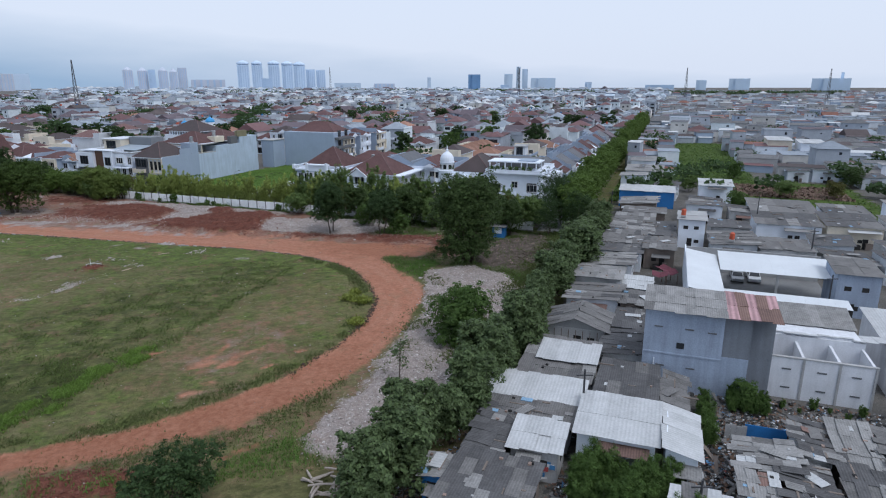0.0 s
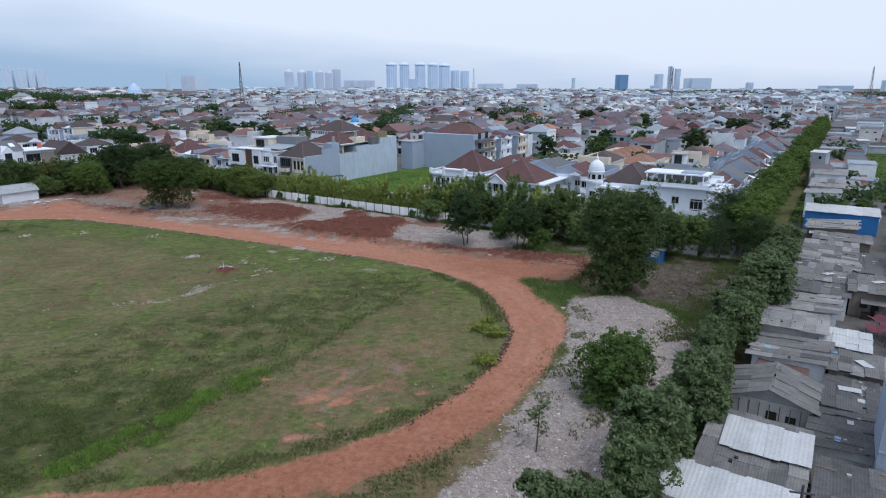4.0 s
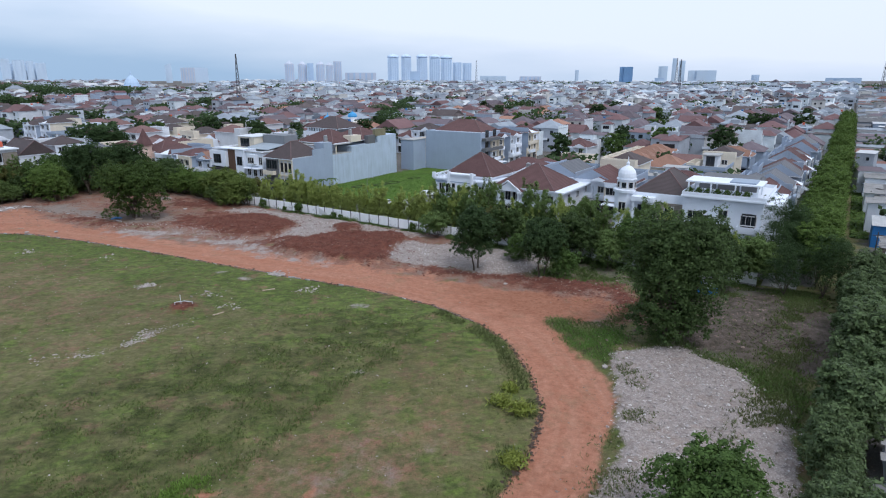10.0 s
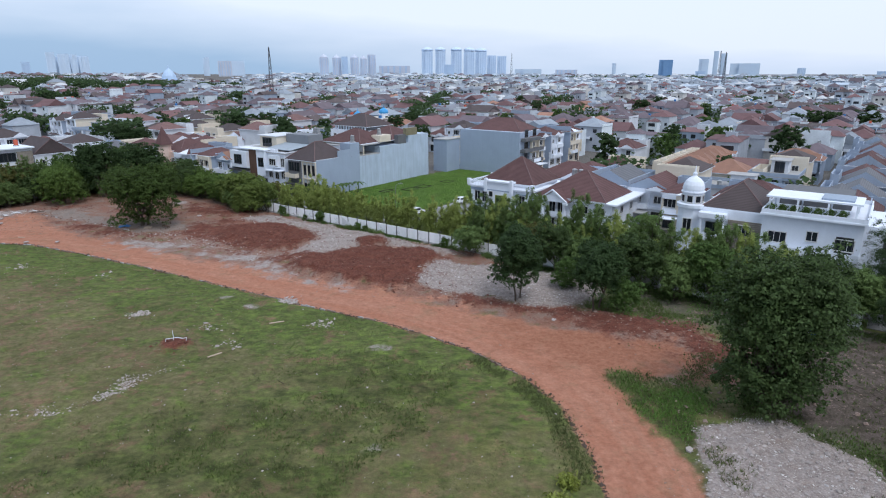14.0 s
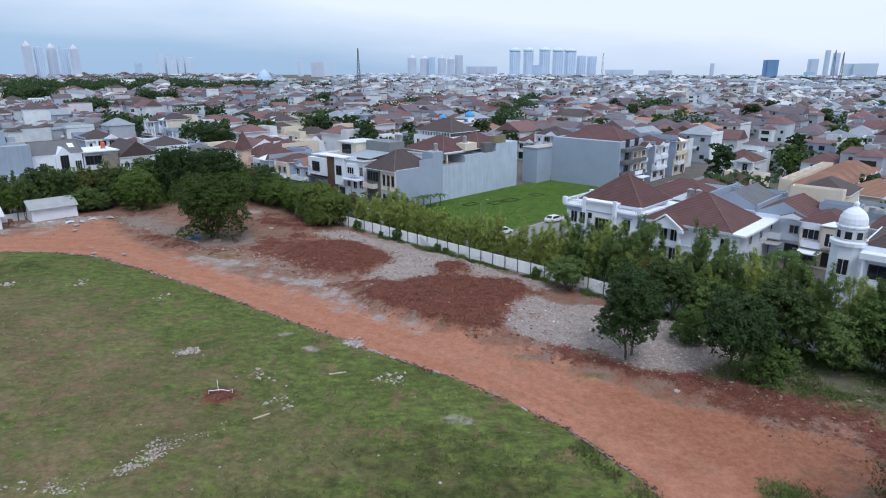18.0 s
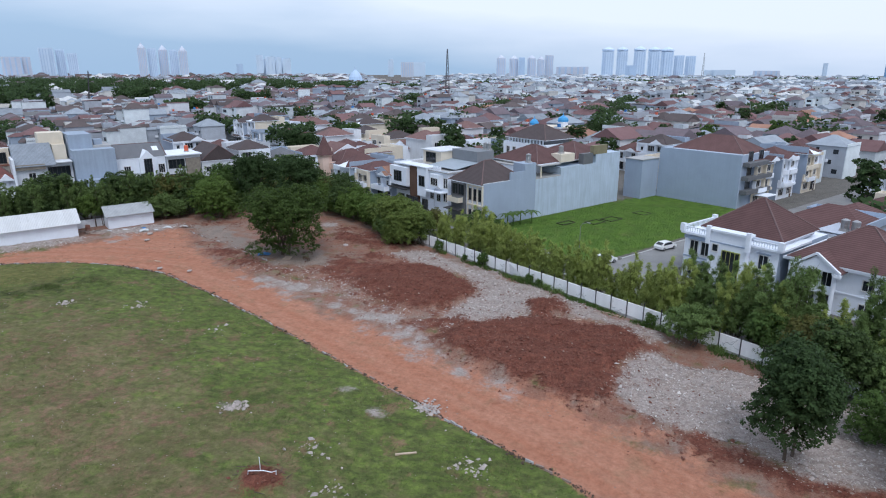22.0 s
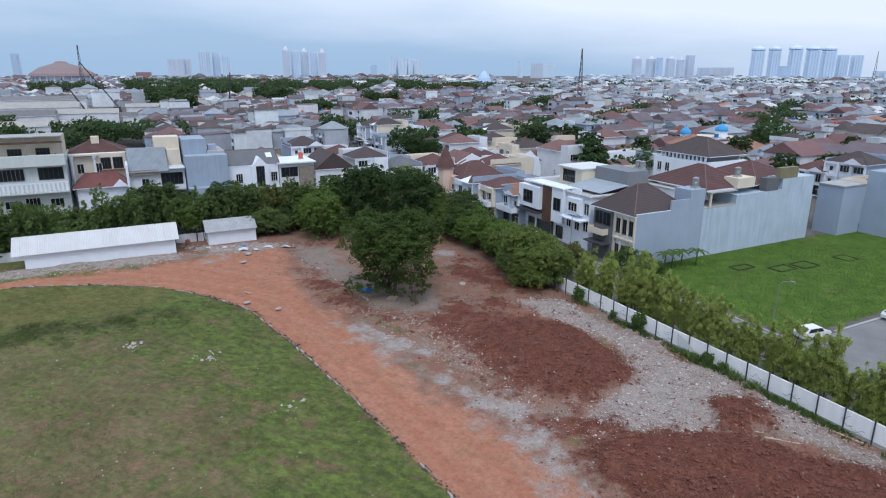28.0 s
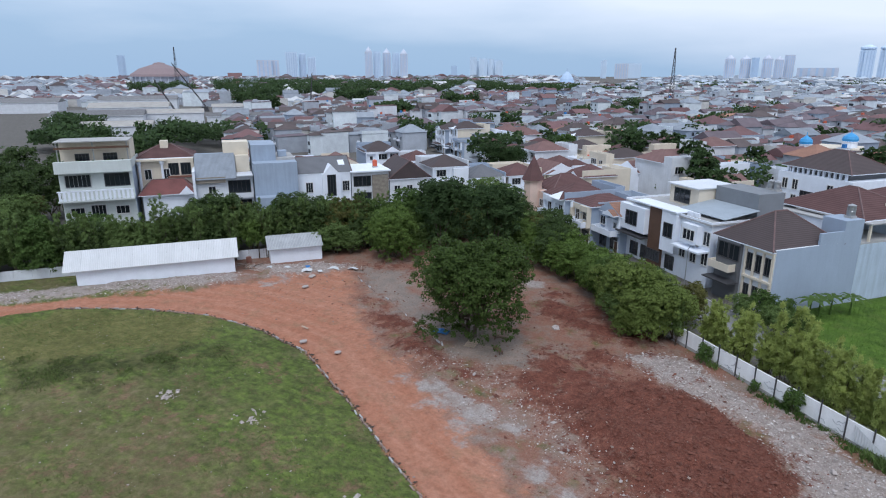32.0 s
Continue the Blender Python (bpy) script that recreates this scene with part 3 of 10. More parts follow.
earth = bpy.data.materials.new("earth_and_grass")
earth.use_nodes = True
en, el = earth.node_tree.nodes, earth.node_tree.links
ep = en["Principled BSDF"]
ep.inputs["Roughness"].default_value, ep.inputs["Specular IOR Level"].default_value = 0.95, 0.15
e_geo = en.new("ShaderNodeNewGeometry")
e_a, e_b = en.new("ShaderNodeAttribute"), en.new("ShaderNodeAttribute")
e_a.attribute_name, e_b.attribute_name = "cover", "cover_more"
e_sa, e_sb = en.new("ShaderNodeSeparateColor"), en.new("ShaderNodeSeparateColor")
el.new(e_a.outputs["Color"], e_sa.inputs["Color"])
el.new(e_b.outputs["Color"], e_sb.inputs["Color"])


def e_noise(scale, detail=5, rough=0.6):
    k = en.new("ShaderNodeTexNoise")
    k.inputs["Scale"].default_value, k.inputs["Detail"].default_value, k.inputs["Roughness"].default_value = scale, detail, rough
    el.new(e_geo.outputs["Position"], k.inputs["Vector"])
    return k.outputs["Fac"]


def e_ramp(fac, lo, hi, c0, c1):
    r = en.new("ShaderNodeValToRGB")
    r.color_ramp.elements[0].position, r.color_ramp.elements[1].position = lo, hi
    r.color_ramp.elements[0].color, r.color_ramp.elements[1].color = (*c0, 1), (*c1, 1)
    el.new(fac, r.inputs["Fac"])
    return r.outputs["Color"]


def e_mix(fac, a, b):
    k = en.new("ShaderNodeMix")
    k.data_type = "RGBA"
    el.new(fac, k.inputs[0]), el.new(a, k.inputs[6]), el.new(b, k.inputs[7])
    return k.outputs[2]


def e_edge(mask, noise_fac, amount=0.7, soft=0.15):
    k = en.new("ShaderNodeMath")
    k.operation = "MULTIPLY_ADD"
    el.new(noise_fac, k.inputs[0])
    k.inputs[1].default_value = amount
    el.new(mask, k.inputs[2])
    r = en.new("ShaderNodeMapRange")
    r.interpolation_type = "SMOOTHSTEP"
    r.inputs["From Min"].default_value, r.inputs["From Max"].default_value = 0.5 - soft + amount * 0.5, 0.5 + soft + amount * 0.5
    el.new(k.outputs[0], r.inputs["Value"])
    gate, both = en.new("ShaderNodeMath"), en.new("ShaderNodeMath")
    gate.operation, gate.inputs[1].default_value, gate.use_clamp = "MULTIPLY", 5.0, True
    both.operation = "MULTIPLY"
    el.new(mask, gate.inputs[0])
    el.new(gate.outputs[0], both.inputs[0])
    el.new(r.outputs["Result"], both.inputs[1])
    return both.outputs[0]


def e_times(a, b, amount):
    k = en.new("ShaderNodeMix")
    k.data_type, k.blend_type = "RGBA", "MULTIPLY"
    k.inputs[0].default_value = amount
    el.new(a, k.inputs[6]), el.new(b, k.inputs[7])
    return k.outputs[2]


def e_level(noise_fac, lo, hi, top=1.0):
    return e_ramp(noise_fac, lo, hi, (0, 0, 0), (top, top, top))


def e_swept(turn, squash, scale, detail=6, rough=0.65):
    """Noise drawn out along one heading."""
    m = en.new("ShaderNodeMapping")
    m.inputs["Rotation"].default_value, m.inputs["Scale"].default_value = (0, 0, turn), (squash, 1.0, 1.0)
    el.new(e_geo.outputs["Position"], m.inputs["Vector"])
    k = en.new("ShaderNodeTexNoise")
    k.inputs["Scale"].default_value, k.inputs["Detail"].default_value, k.inputs["Roughness"].default_value = scale, detail, rough
    el.new(m.outputs["Vector"], k.inputs["Vector"])
    return k.outputs["Fac"]


e_c, e_where = en.new("ShaderNodeAttribute"), en.new("ShaderNodeAttribute")
e_c.attribute_name, e_where.attribute_name = "cover_third", "track_place"
e_sc = en.new("ShaderNodeSeparateColor")
el.new(e_c.outputs["Color"], e_sc.inputs["Color"])
C_track, C_rubble, C_red, C_dry = e_sa.outputs[0], e_sa.outputs[1], e_sa.outputs[2], e_a.outputs["Alpha"]
C_lush, C_bare, C_floor, C_lot = e_sb.outputs[0], e_sb.outputs[1], e_sb.outputs[2], e_b.outputs["Alpha"]
C_dust, C_packed, C_straw, C_green = e_sc.outputs[0], e_sc.outputs[1], e_sc.outputs[2], e_c.outputs["Alpha"]
N_mid, N_fine, N_grain = e_noise(0.35), e_noise(1.6), e_noise(7.0, 4, 0.7)
N_clump = e_swept(-0.5, 0.6, 1.1, 8, 0.74)
# worn field: olive and green turf, brown where it is trodden
olive = e_mix(e_level(e_noise(0.6, 6, 0.7), 0.4, 0.62), e_ramp(N_fine, 0.3, 0.7, (0.088, 0.094, 0.036), (0.134, 0.132, 0.054)), e_ramp(N_fine, 0.3, 0.7, (0.118, 0.104, 0.052), (0.165, 0.144, 0.08)))
turf = e_mix(e_level(N_clump, 0.42, 0.62), e_ramp(N_fine, 0.3, 0.7, (0.064, 0.08, 0.026), (0.098, 0.113, 0.042)), e_ramp(N_fine, 0.3, 0.7, (0.09, 0.128, 0.027), (0.13, 0.17, 0.042)))
grass = e_mix(e_edge(C_green, e_noise(0.26, 8, 0.72), 4.0, 0.4), olive, turf)
stain = e_level(e_noise(0.24, 8, 0.74), 0.545, 0.63, 0.85)
grass = e_mix(stain, grass, e_ramp(N_grain, 0.3, 0.7, (0.125, 0.08, 0.052), (0.2, 0.126, 0.086)))
trodden = e_ramp(N_grain, 0.3, 0.7, (0.145, 0.088, 0.06), (0.22, 0.138, 0.098))
grass = e_mix(e_edge(C_dry, e_noise(0.34, 8, 0.74), 4.5, 0.35), grass, e_mix(e_level(e_noise(0.9, 7, 0.7), 0.45, 0.6), e_ramp(N_fine, 0.3, 0.7, (0.105, 0.095, 0.046), (0.152, 0.132, 0.07)), trodden))
grass = e_mix(e_edge(C_straw, e_noise(0.4, 8, 0.72), 3.0, 0.5), grass, e_ramp(e_noise(0.9, 7, 0.7), 0.35, 0.65, (0.088, 0.094, 0.03), (0.152, 0.142, 0.056)))
grass = e_mix(e_level(e_noise(1.3, 6, 0.75), 0.63, 0.72, 0.55), grass, e_ramp(N_grain, 0.3, 0.7, (0.16, 0.15, 0.1), (0.24, 0.22, 0.165)))
grass = e_mix(e_level(e_noise(0.75, 8, 0.76), 0.6, 0.68, 0.7), grass, e_ramp(N_grain, 0.3, 0.7, (0.12, 0.07, 0.045), (0.19, 0.11, 0.076)))
grass = e_times(grass, e_ramp(e_noise(0.1, 6, 0.66), 0.36, 0.62, (0.82, 0.84, 0.8), (1.14, 1.12, 1.14)), 0.9)
grass = e_times(grass, e_ramp(N_clump, 0.34, 0.64, (0.74, 0.77, 0.7), (1.18, 1.17, 1.14)), 0.9)
# rank grass: shade between tussocks and their bright tops painted into the colour
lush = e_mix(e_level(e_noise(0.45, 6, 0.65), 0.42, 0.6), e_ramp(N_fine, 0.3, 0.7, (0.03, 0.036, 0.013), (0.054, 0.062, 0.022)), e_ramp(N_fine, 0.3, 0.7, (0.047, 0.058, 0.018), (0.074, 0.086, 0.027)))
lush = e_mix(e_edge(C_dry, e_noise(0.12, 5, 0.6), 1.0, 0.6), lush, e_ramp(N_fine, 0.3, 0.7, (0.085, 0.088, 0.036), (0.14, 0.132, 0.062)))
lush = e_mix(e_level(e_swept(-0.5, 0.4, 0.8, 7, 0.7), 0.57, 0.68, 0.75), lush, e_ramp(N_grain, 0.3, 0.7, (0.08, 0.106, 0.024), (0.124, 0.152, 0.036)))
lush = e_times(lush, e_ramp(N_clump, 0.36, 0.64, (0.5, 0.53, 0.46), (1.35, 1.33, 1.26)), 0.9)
plot_green = e_mix(e_level(N_mid, 0.4, 0.62), e_ramp(N_fine, 0.3, 0.7, (0.07, 0.128, 0.018), (0.105, 0.175, 0.028)), e_ramp(N_fine, 0.3, 0.7, (0.05, 0.094, 0.016), (0.083, 0.14, 0.025)))
plot_green = e_times(plot_green, e_ramp(e_noise(0.5, 7, 0.7), 0.36, 0.62, (0.66, 0.7, 0.6), (1.15, 1.13, 1.1)), 0.9)
lush = e_mix(C_lot, lush, plot_green)
bare = e_mix(e_level(e_noise(0.3, 8, 0.72), 0.37, 0.54), e_ramp(N_grain, 0.3, 0.7, (0.165, 0.122, 0.098), (0.28, 0.22, 0.185)), e_ramp(N_grain, 0.3, 0.7, (0.165, 0.082, 0.057), (0.27, 0.145, 0.105)))
# packed dirt of the track, with wheel lines along it
wheel = en.new("ShaderNodeTexNoise")
wheel.inputs["Scale"].default_value, wheel.inputs["Detail"].default_value, wheel.inputs["Roughness"].default_value = 1.0, 5, 0.6
wheel_map = en.new("ShaderNodeMapping")
wheel_map.inputs["Scale"].default_value = (0.8, 0.05, 1.0)
el.new(e_where.outputs["Vector"], wheel_map.inputs["Vector"])
el.new(wheel_map.outputs["Vector"], wheel.inputs["Vector"])
dirt = e_mix(e_level(wheel.outputs["Fac"], 0.4, 0.64), e_ramp(N_fine, 0.3, 0.72, (0.3, 0.13, 0.079), (0.37, 0.172, 0.11)), e_ramp(N_fine, 0.3, 0.7, (0.325, 0.155, 0.1), (0.405, 0.212, 0.145)))
dirt = e_mix(e_level(e_noise(0.28, 7, 0.7), 0.52, 0.7, 0.6), dirt, e_ramp(N_grain, 0.3, 0.7, (0.19, 0.122, 0.072), (0.27, 0.18, 0.112)))
dirt = e_times(dirt, e_ramp(e_noise(0.7, 7, 0.7), 0.34, 0.66, (0.86, 0.85, 0.84), (1.12, 1.12, 1.13)), 0.9)
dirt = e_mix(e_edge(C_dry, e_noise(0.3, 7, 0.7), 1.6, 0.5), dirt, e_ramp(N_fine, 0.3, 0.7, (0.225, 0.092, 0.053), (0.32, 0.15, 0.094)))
rubble = e_mix(e_level(N_grain, 0.4, 0.62), e_ramp(N_fine, 0.3, 0.7, (0.18, 0.145, 0.128), (0.3, 0.252, 0.228)), e_ramp(N_fine, 0.3, 0.7, (0.27, 0.235, 0.215), (0.41, 0.365, 0.34)))
rubble = e_mix(e_level(e_noise(0.5, 8, 0.72), 0.52, 0.68, 0.7), rubble, e_ramp(N_grain, 0.3, 0.7, (0.2, 0.15, 0.118), (0.3, 0.235, 0.2)))
red = e_mix(e_level(e_noise(0.9, 8, 0.74), 0.42, 0.6), e_ramp(N_grain, 0.3, 0.72, (0.062, 0.024, 0.017), (0.15, 0.054, 0.036)), e_ramp(N_grain, 0.3, 0.72, (0.11, 0.043, 0.03), (0.225, 0.09, 0.062)))
dust = e_mix(e_level(e_noise(1.2, 8, 0.75), 0.4, 0.6), e_ramp(N_grain, 0.3, 0.7, (0.21, 0.175, 0.155), (0.32, 0.28, 0.255)), e_ramp(N_grain, 0.3, 0.7, (0.28, 0.25, 0.232), (0.4, 0.365, 0.345)))
packed = e_mix(e_level(e_noise(0.45, 7, 0.7), 0.42, 0.6), e_ramp(N_grain, 0.3, 0.7, (0.15, 0.125, 0.108), (0.24, 0.205, 0.18)), e_ramp(N_grain, 0.3, 0.7, (0.2, 0.155, 0.128), (0.29, 0.235, 0.2)))
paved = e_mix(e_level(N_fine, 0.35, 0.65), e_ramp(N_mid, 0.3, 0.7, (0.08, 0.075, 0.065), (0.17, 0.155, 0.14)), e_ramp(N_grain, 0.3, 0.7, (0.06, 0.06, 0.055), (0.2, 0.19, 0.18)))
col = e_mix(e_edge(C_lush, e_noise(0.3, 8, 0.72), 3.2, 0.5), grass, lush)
col = e_mix(e_edge(C_bare, e_noise(0.4, 8, 0.74), 2.6, 0.35), col, bare)
col = e_mix(e_edge(C_packed, e_noise(0.5, 8, 0.74), 2.6, 0.4), col, packed)
col = e_mix(e_edge(C_track, e_noise(0.7, 8, 0.72), 1.4, 0.3), col, dirt)
col = e_mix(e_edge(C_rubble, e_noise(0.6, 8, 0.76), 2.4, 0.25), col, rubble)
col = e_mix(e_edge(C_red, e_noise(0.55, 8, 0.76), 3.0, 0.28), col, red)
col = e_mix(e_edge(C_dust, e_noise(0.5, 8, 0.76), 3.2, 0.4), col, dust)
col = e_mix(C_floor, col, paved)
e_xyz = en.new("ShaderNodeSeparateXYZ")
el.new(e_where.outputs["Vector"], e_xyz.inputs["Vector"])
humus = e_mix(e_level(e_noise(0.8, 8, 0.75), 0.42, 0.6), e_ramp(N_grain, 0.3, 0.7, (0.035, 0.03, 0.022), (0.09, 0.075, 0.055)), e_ramp(N_grain, 0.3, 0.7, (0.075, 0.055, 0.045), (0.17, 0.14, 0.125)))
col = e_mix(e_edge(e_xyz.outputs[2], e_noise(0.5, 8, 0.74), 2.0, 0.4), col, humus)
col = e_times(col, e_ramp(e_noise(22.0, 3, 0.7), 0.32, 0.68, (0.8, 0.8, 0.8), (1.2, 1.2, 1.2)), 0.8)
col = e_times(col, e_ramp(e_noise(3.4, 7, 0.75), 0.34, 0.66, (0.82, 0.82, 0.82), (1.18, 1.18, 1.18)), 0.8)
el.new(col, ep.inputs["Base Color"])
e_bump = en.new("ShaderNodeBump")
e_bump.inputs["Strength"].default_value, e_bump.inputs["Distance"].default_value = 0.8, 0.12
el.new(e_noise(4.0, 6, 0.7), e_bump.inputs["Height"])
el.new(e_bump.outputs["Normal"], ep.inputs["Normal"])

rows, cols = gx.shape
idx = np.arange(rows * cols).reshape(rows, cols)
quads = np.stack([idx[:-1, :-1], idx[:-1, 1:], idx[1:, 1:], idx[1:, :-1]], -1).reshape(-1, 4)
co = np.stack([gx, gy, gz], -1).reshape(-1, 3)
m_dry = np.maximum(0.56 * soft_mask(BROWN, 26.0, 8.0) * np.clip(0.3 + value_noise(gx, gy, 9.0, 57) * 1.3, 0, 1), 0.44 * soft_mask(DRAIN_EAST, 8.0, 4.0) * np.clip((gy - 44) / 9, 0, 1)) * m_field * np.clip((field_d - 2 + wob * 2) / 9, 0.15, 1)
m_straw = np.maximum(soft_mask(STRAW, 4.0, 2.0), 0.3 * soft_mask(DRAIN_EAST, 9.0, 4.0)) * m_field
m_green = (0.36 + 0.8 * np.exp(-((field_d - 4) / 8.0) ** 2) * (gy > 84) * np.clip(0.4 + 1.2 * value_noise(gx, gy, 6.0, 58), 0, 1) - 0.16 * soft_mask(BROWN, 26.0, 8.0)).clip(0, 1)
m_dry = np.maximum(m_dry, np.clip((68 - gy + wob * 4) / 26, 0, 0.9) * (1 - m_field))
m_dry = np.maximum(m_dry, 0.8 * soft_mask([[(0, 108), (14, 104), (24, 102), (24, 93), (12, 90), (8, 94), (2, 101)]], 7.0, 3.0) * (1 - m_field))
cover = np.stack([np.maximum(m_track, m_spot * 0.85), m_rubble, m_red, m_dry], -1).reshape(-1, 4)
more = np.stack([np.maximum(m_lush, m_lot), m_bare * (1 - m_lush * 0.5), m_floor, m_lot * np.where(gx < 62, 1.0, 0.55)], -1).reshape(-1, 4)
third = np.stack([m_dust, m_packed, m_straw, m_green], -1).reshape(-1, 4)
# how far out from the field's edge, and how far round it
edge_xy = np.array(FIELD + FIELD[:1], float)
run = np.concatenate([[0], np.cumsum(np.hypot(*np.diff(edge_xy, axis=0).T))])
near_d, round_ = np.full(gx.shape, 1e9), np.zeros(gx.shape)
for k in range(len(FIELD)):
    (ax, ay), (bx, by) = edge_xy[k], edge_xy[k + 1]
    t_ = np.clip(((gx - ax) * (bx - ax) + (gy - ay) * (by - ay)) / ((bx - ax) ** 2 + (by - ay) ** 2), 0, 1)
    d_ = np.hypot(gx - ax - t_ * (bx - ax), gy - ay - t_ * (by - ay))
    round_ = np.where(d_ < near_d, run[k] + t_ * (run[k + 1] - run[k]), round_)
    near_d = np.minimum(near_d, d_)
place = np.stack([near_d, round_, m_brush], -1).reshape(-1, 3)
face = lambda m: m.reshape(-1)[quads].mean(1)  # noqa: E731
kind = np.zeros(len(quads), int)
kind[face(m_field) > 0.5] = 1
kind[face(m_track) > 0.5] = 2
kind[face(m_rubble) > 0.66] = 3
kind[face(m_red) > 0.5] = 4
for k, (name, label) in enumerate((("ground", "open ground of worn grass, earth and paving"), ("grass_field", "large oval field of patchy worn grass"),
                                   ("dirt_road", "curved red dirt track round the grass field"), ("rubble_ground", "pale crushed concrete rubble on earth"),
                                   ("red_soil", "low spread heaps of dark red soil"))):
    q = quads[kind == k]
    used, inverse = np.unique(q, return_inverse=True)
    me = bpy.data.meshes.new(name)
    me.from_pydata(co[used].tolist(), [], inverse.reshape(-1, 4).tolist())
    for attr, data in (("cover", cover), ("cover_more", more), ("cover_third", third)):
        layer = me.color_attributes.new(attr, "FLOAT_COLOR", "POINT")
        layer.data.foreach_set("color", data[used].astype(np.float32).ravel())
    layer = me.attributes.new("track_place", "FLOAT_VECTOR", "POINT")
    layer.data.foreach_set("vector", place[used].astype(np.float32).ravel())
    me.materials.append(earth)
    me.polygons.foreach_set("use_smooth", np.ones(len(q), bool))
    me.update()
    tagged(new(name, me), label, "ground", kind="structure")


# ---- trees ----
def leaf_quads(centres, normals, size, rng_, narrow=0.6):
    k = len(centres)
    n = normals + rng_.normal(0, 0.42, (k, 3))
    n /= np.linalg.norm(n, axis=1, keepdims=True) + 1e-9
    a = np.cross(n, rng_.normal(0, 1, (k, 3)))
    a /= np.linalg.norm(a, axis=1, keepdims=True) + 1e-9
    b = np.cross(n, a)
    s = size * rng_.uniform(0.6, 1.4, (k, 1))
    a, b = a * s, b * s * narrow
    fold = n * s * 0.25
    return np.stack([centres - a, centres + b - fold, centres + a, centres - b - fold], 1)


def crown_mesh(name, blobs, count, size, mat, seed, narrow=0.6, droop=0.0):
    """Leaves in clumps near the surface of several blobs (x, y, z, rx, ry, rz)."""
    r = np.random.default_rng(seed)
    area = np.array([b[3] * b[4] + b[4] * b[5] + b[3] * b[5] for b in blobs])
    out_c, out_n = [], []
    per = 26
    for b, share in zip(blobs, area / area.sum()):
        clumps = max(4, int(count * share / per))
        d = r.normal(0, 1, (clumps, 3))
        d /= np.linalg.norm(d, axis=1, keepdims=True)
        d[:, 2] = np.where(d[:, 2] < -0.5, -d[:, 2], d[:, 2])
        lump = np.sin(d[:, 0] * 5.3 + seed) * np.sin(d[:, 1] * 6.1 + 2 * seed) * np.sin(d[:, 2] * 5.7 + 3 * seed)
        rad = r.uniform(0.6, 1.06, clumps) ** 0.6 * (1 + 0.28 * lump)
        c = np.array(b[:3]) + d * rad[:, None] * np.array(b[3:])
        wide = r.uniform(0.5, 1.5, (clumps, 1, 1)) * (0.24 + 0.065 * (b[3] + b[5]))
        o = r.normal(0, 1, (clumps, per, 3)) + d[:, None] * 0.9 + np.array([0, 0, 0.8])
        o /= np.linalg.norm(o, axis=2, keepdims=True)
        leaf = c[:, None] + o * wide * r.uniform(0.55, 1.15, (clumps, per, 1)) * np.array([1, 1, 0.72])
        leaf[..., 2] -= droop * r.random((clumps, per))
        leaf, face = leaf.reshape(-1, 3), (o * 0.9 + np.array([0, 0, 0.35])).reshape(-1, 3)
        clear = leaf[:, 2] > 0.15
        out_c.append(leaf[clear])
        out_n.append(face[clear])
    return quads_mesh(name, leaf_quads(np.concatenate(out_c), np.concatenate(out_n), size, r, narrow), mat)


def tree(label, height, spread, mat, seed, leaves=5000, size=0.22, trunk=0.2, stems=1, low=0.35, name="tree", category="tree", narrow=0.6, lobes=7, skirt=0):
    r = random.Random(seed)
    t = thing(name, label, category)
    wood = Build()
    blobs = []
    ch = height * (1 - low)
    for s in range(stems):
        bx, by = (r.uniform(-0.5, 0.5) * (stems > 1) * 1.6, r.uniform(-0.5, 0.5) * (stems > 1) * 1.6)
        fork = (bx * 1.6 + r.uniform(-0.3, 0.3), by * 1.6 + r.uniform(-0.3, 0.3), height * low * 1.15)
        wood.tube([(bx, by, -0.15), (bx * 1.1, by * 1.1, height * low * 0.5), fork], [trunk, trunk * 0.8, trunk * 0.65], M["bark"])
        for k in range(max(3, lobes // stems)):
            a = r.uniform(0, 6.28)
            f = r.uniform(0.35, 0.72) * spread
            tip = (bx + math.cos(a) * f, by + math.sin(a) * f, height * low + ch * r.uniform(0.25, 0.85))
            mid = ((fork[0] + tip[0]) / 2, (fork[1] + tip[1]) / 2, (fork[2] + tip[2]) / 2 + 0.2)
            wood.tube([fork, mid, tip], [trunk * 0.5, trunk * 0.33, trunk * 0.12], M["bark"], 5)
            q = r.uniform(0.38, 0.55)
            top = height - ch * 0.3
            blobs.append((tip[0], tip[1], min(tip[2], top), spread * q, spread * q, ch * q * 0.62))
    blobs.append((0, 0, height * low + ch * 0.52, spread * 0.66, spread * 0.66, ch * 0.43))
    blobs.append((0, 0, height * low + ch * 0.25, spread * 0.66, spread * 0.66, ch * 0.24))
    for k in range(skirt):
        a = 6.2832 * k / skirt + r.uniform(-0.3, 0.3)
        blobs.append((math.cos(a) * spread * 0.55, math.sin(a) * spread * 0.55, height * r.uniform(0.12, 0.2), spread * 0.4, spread * 0.4, height * 0.13))
    part("trunk", wood, t)
    part("crown", crown_mesh("crown", blobs, leaves, size, mat, seed, narrow), t)
    return t


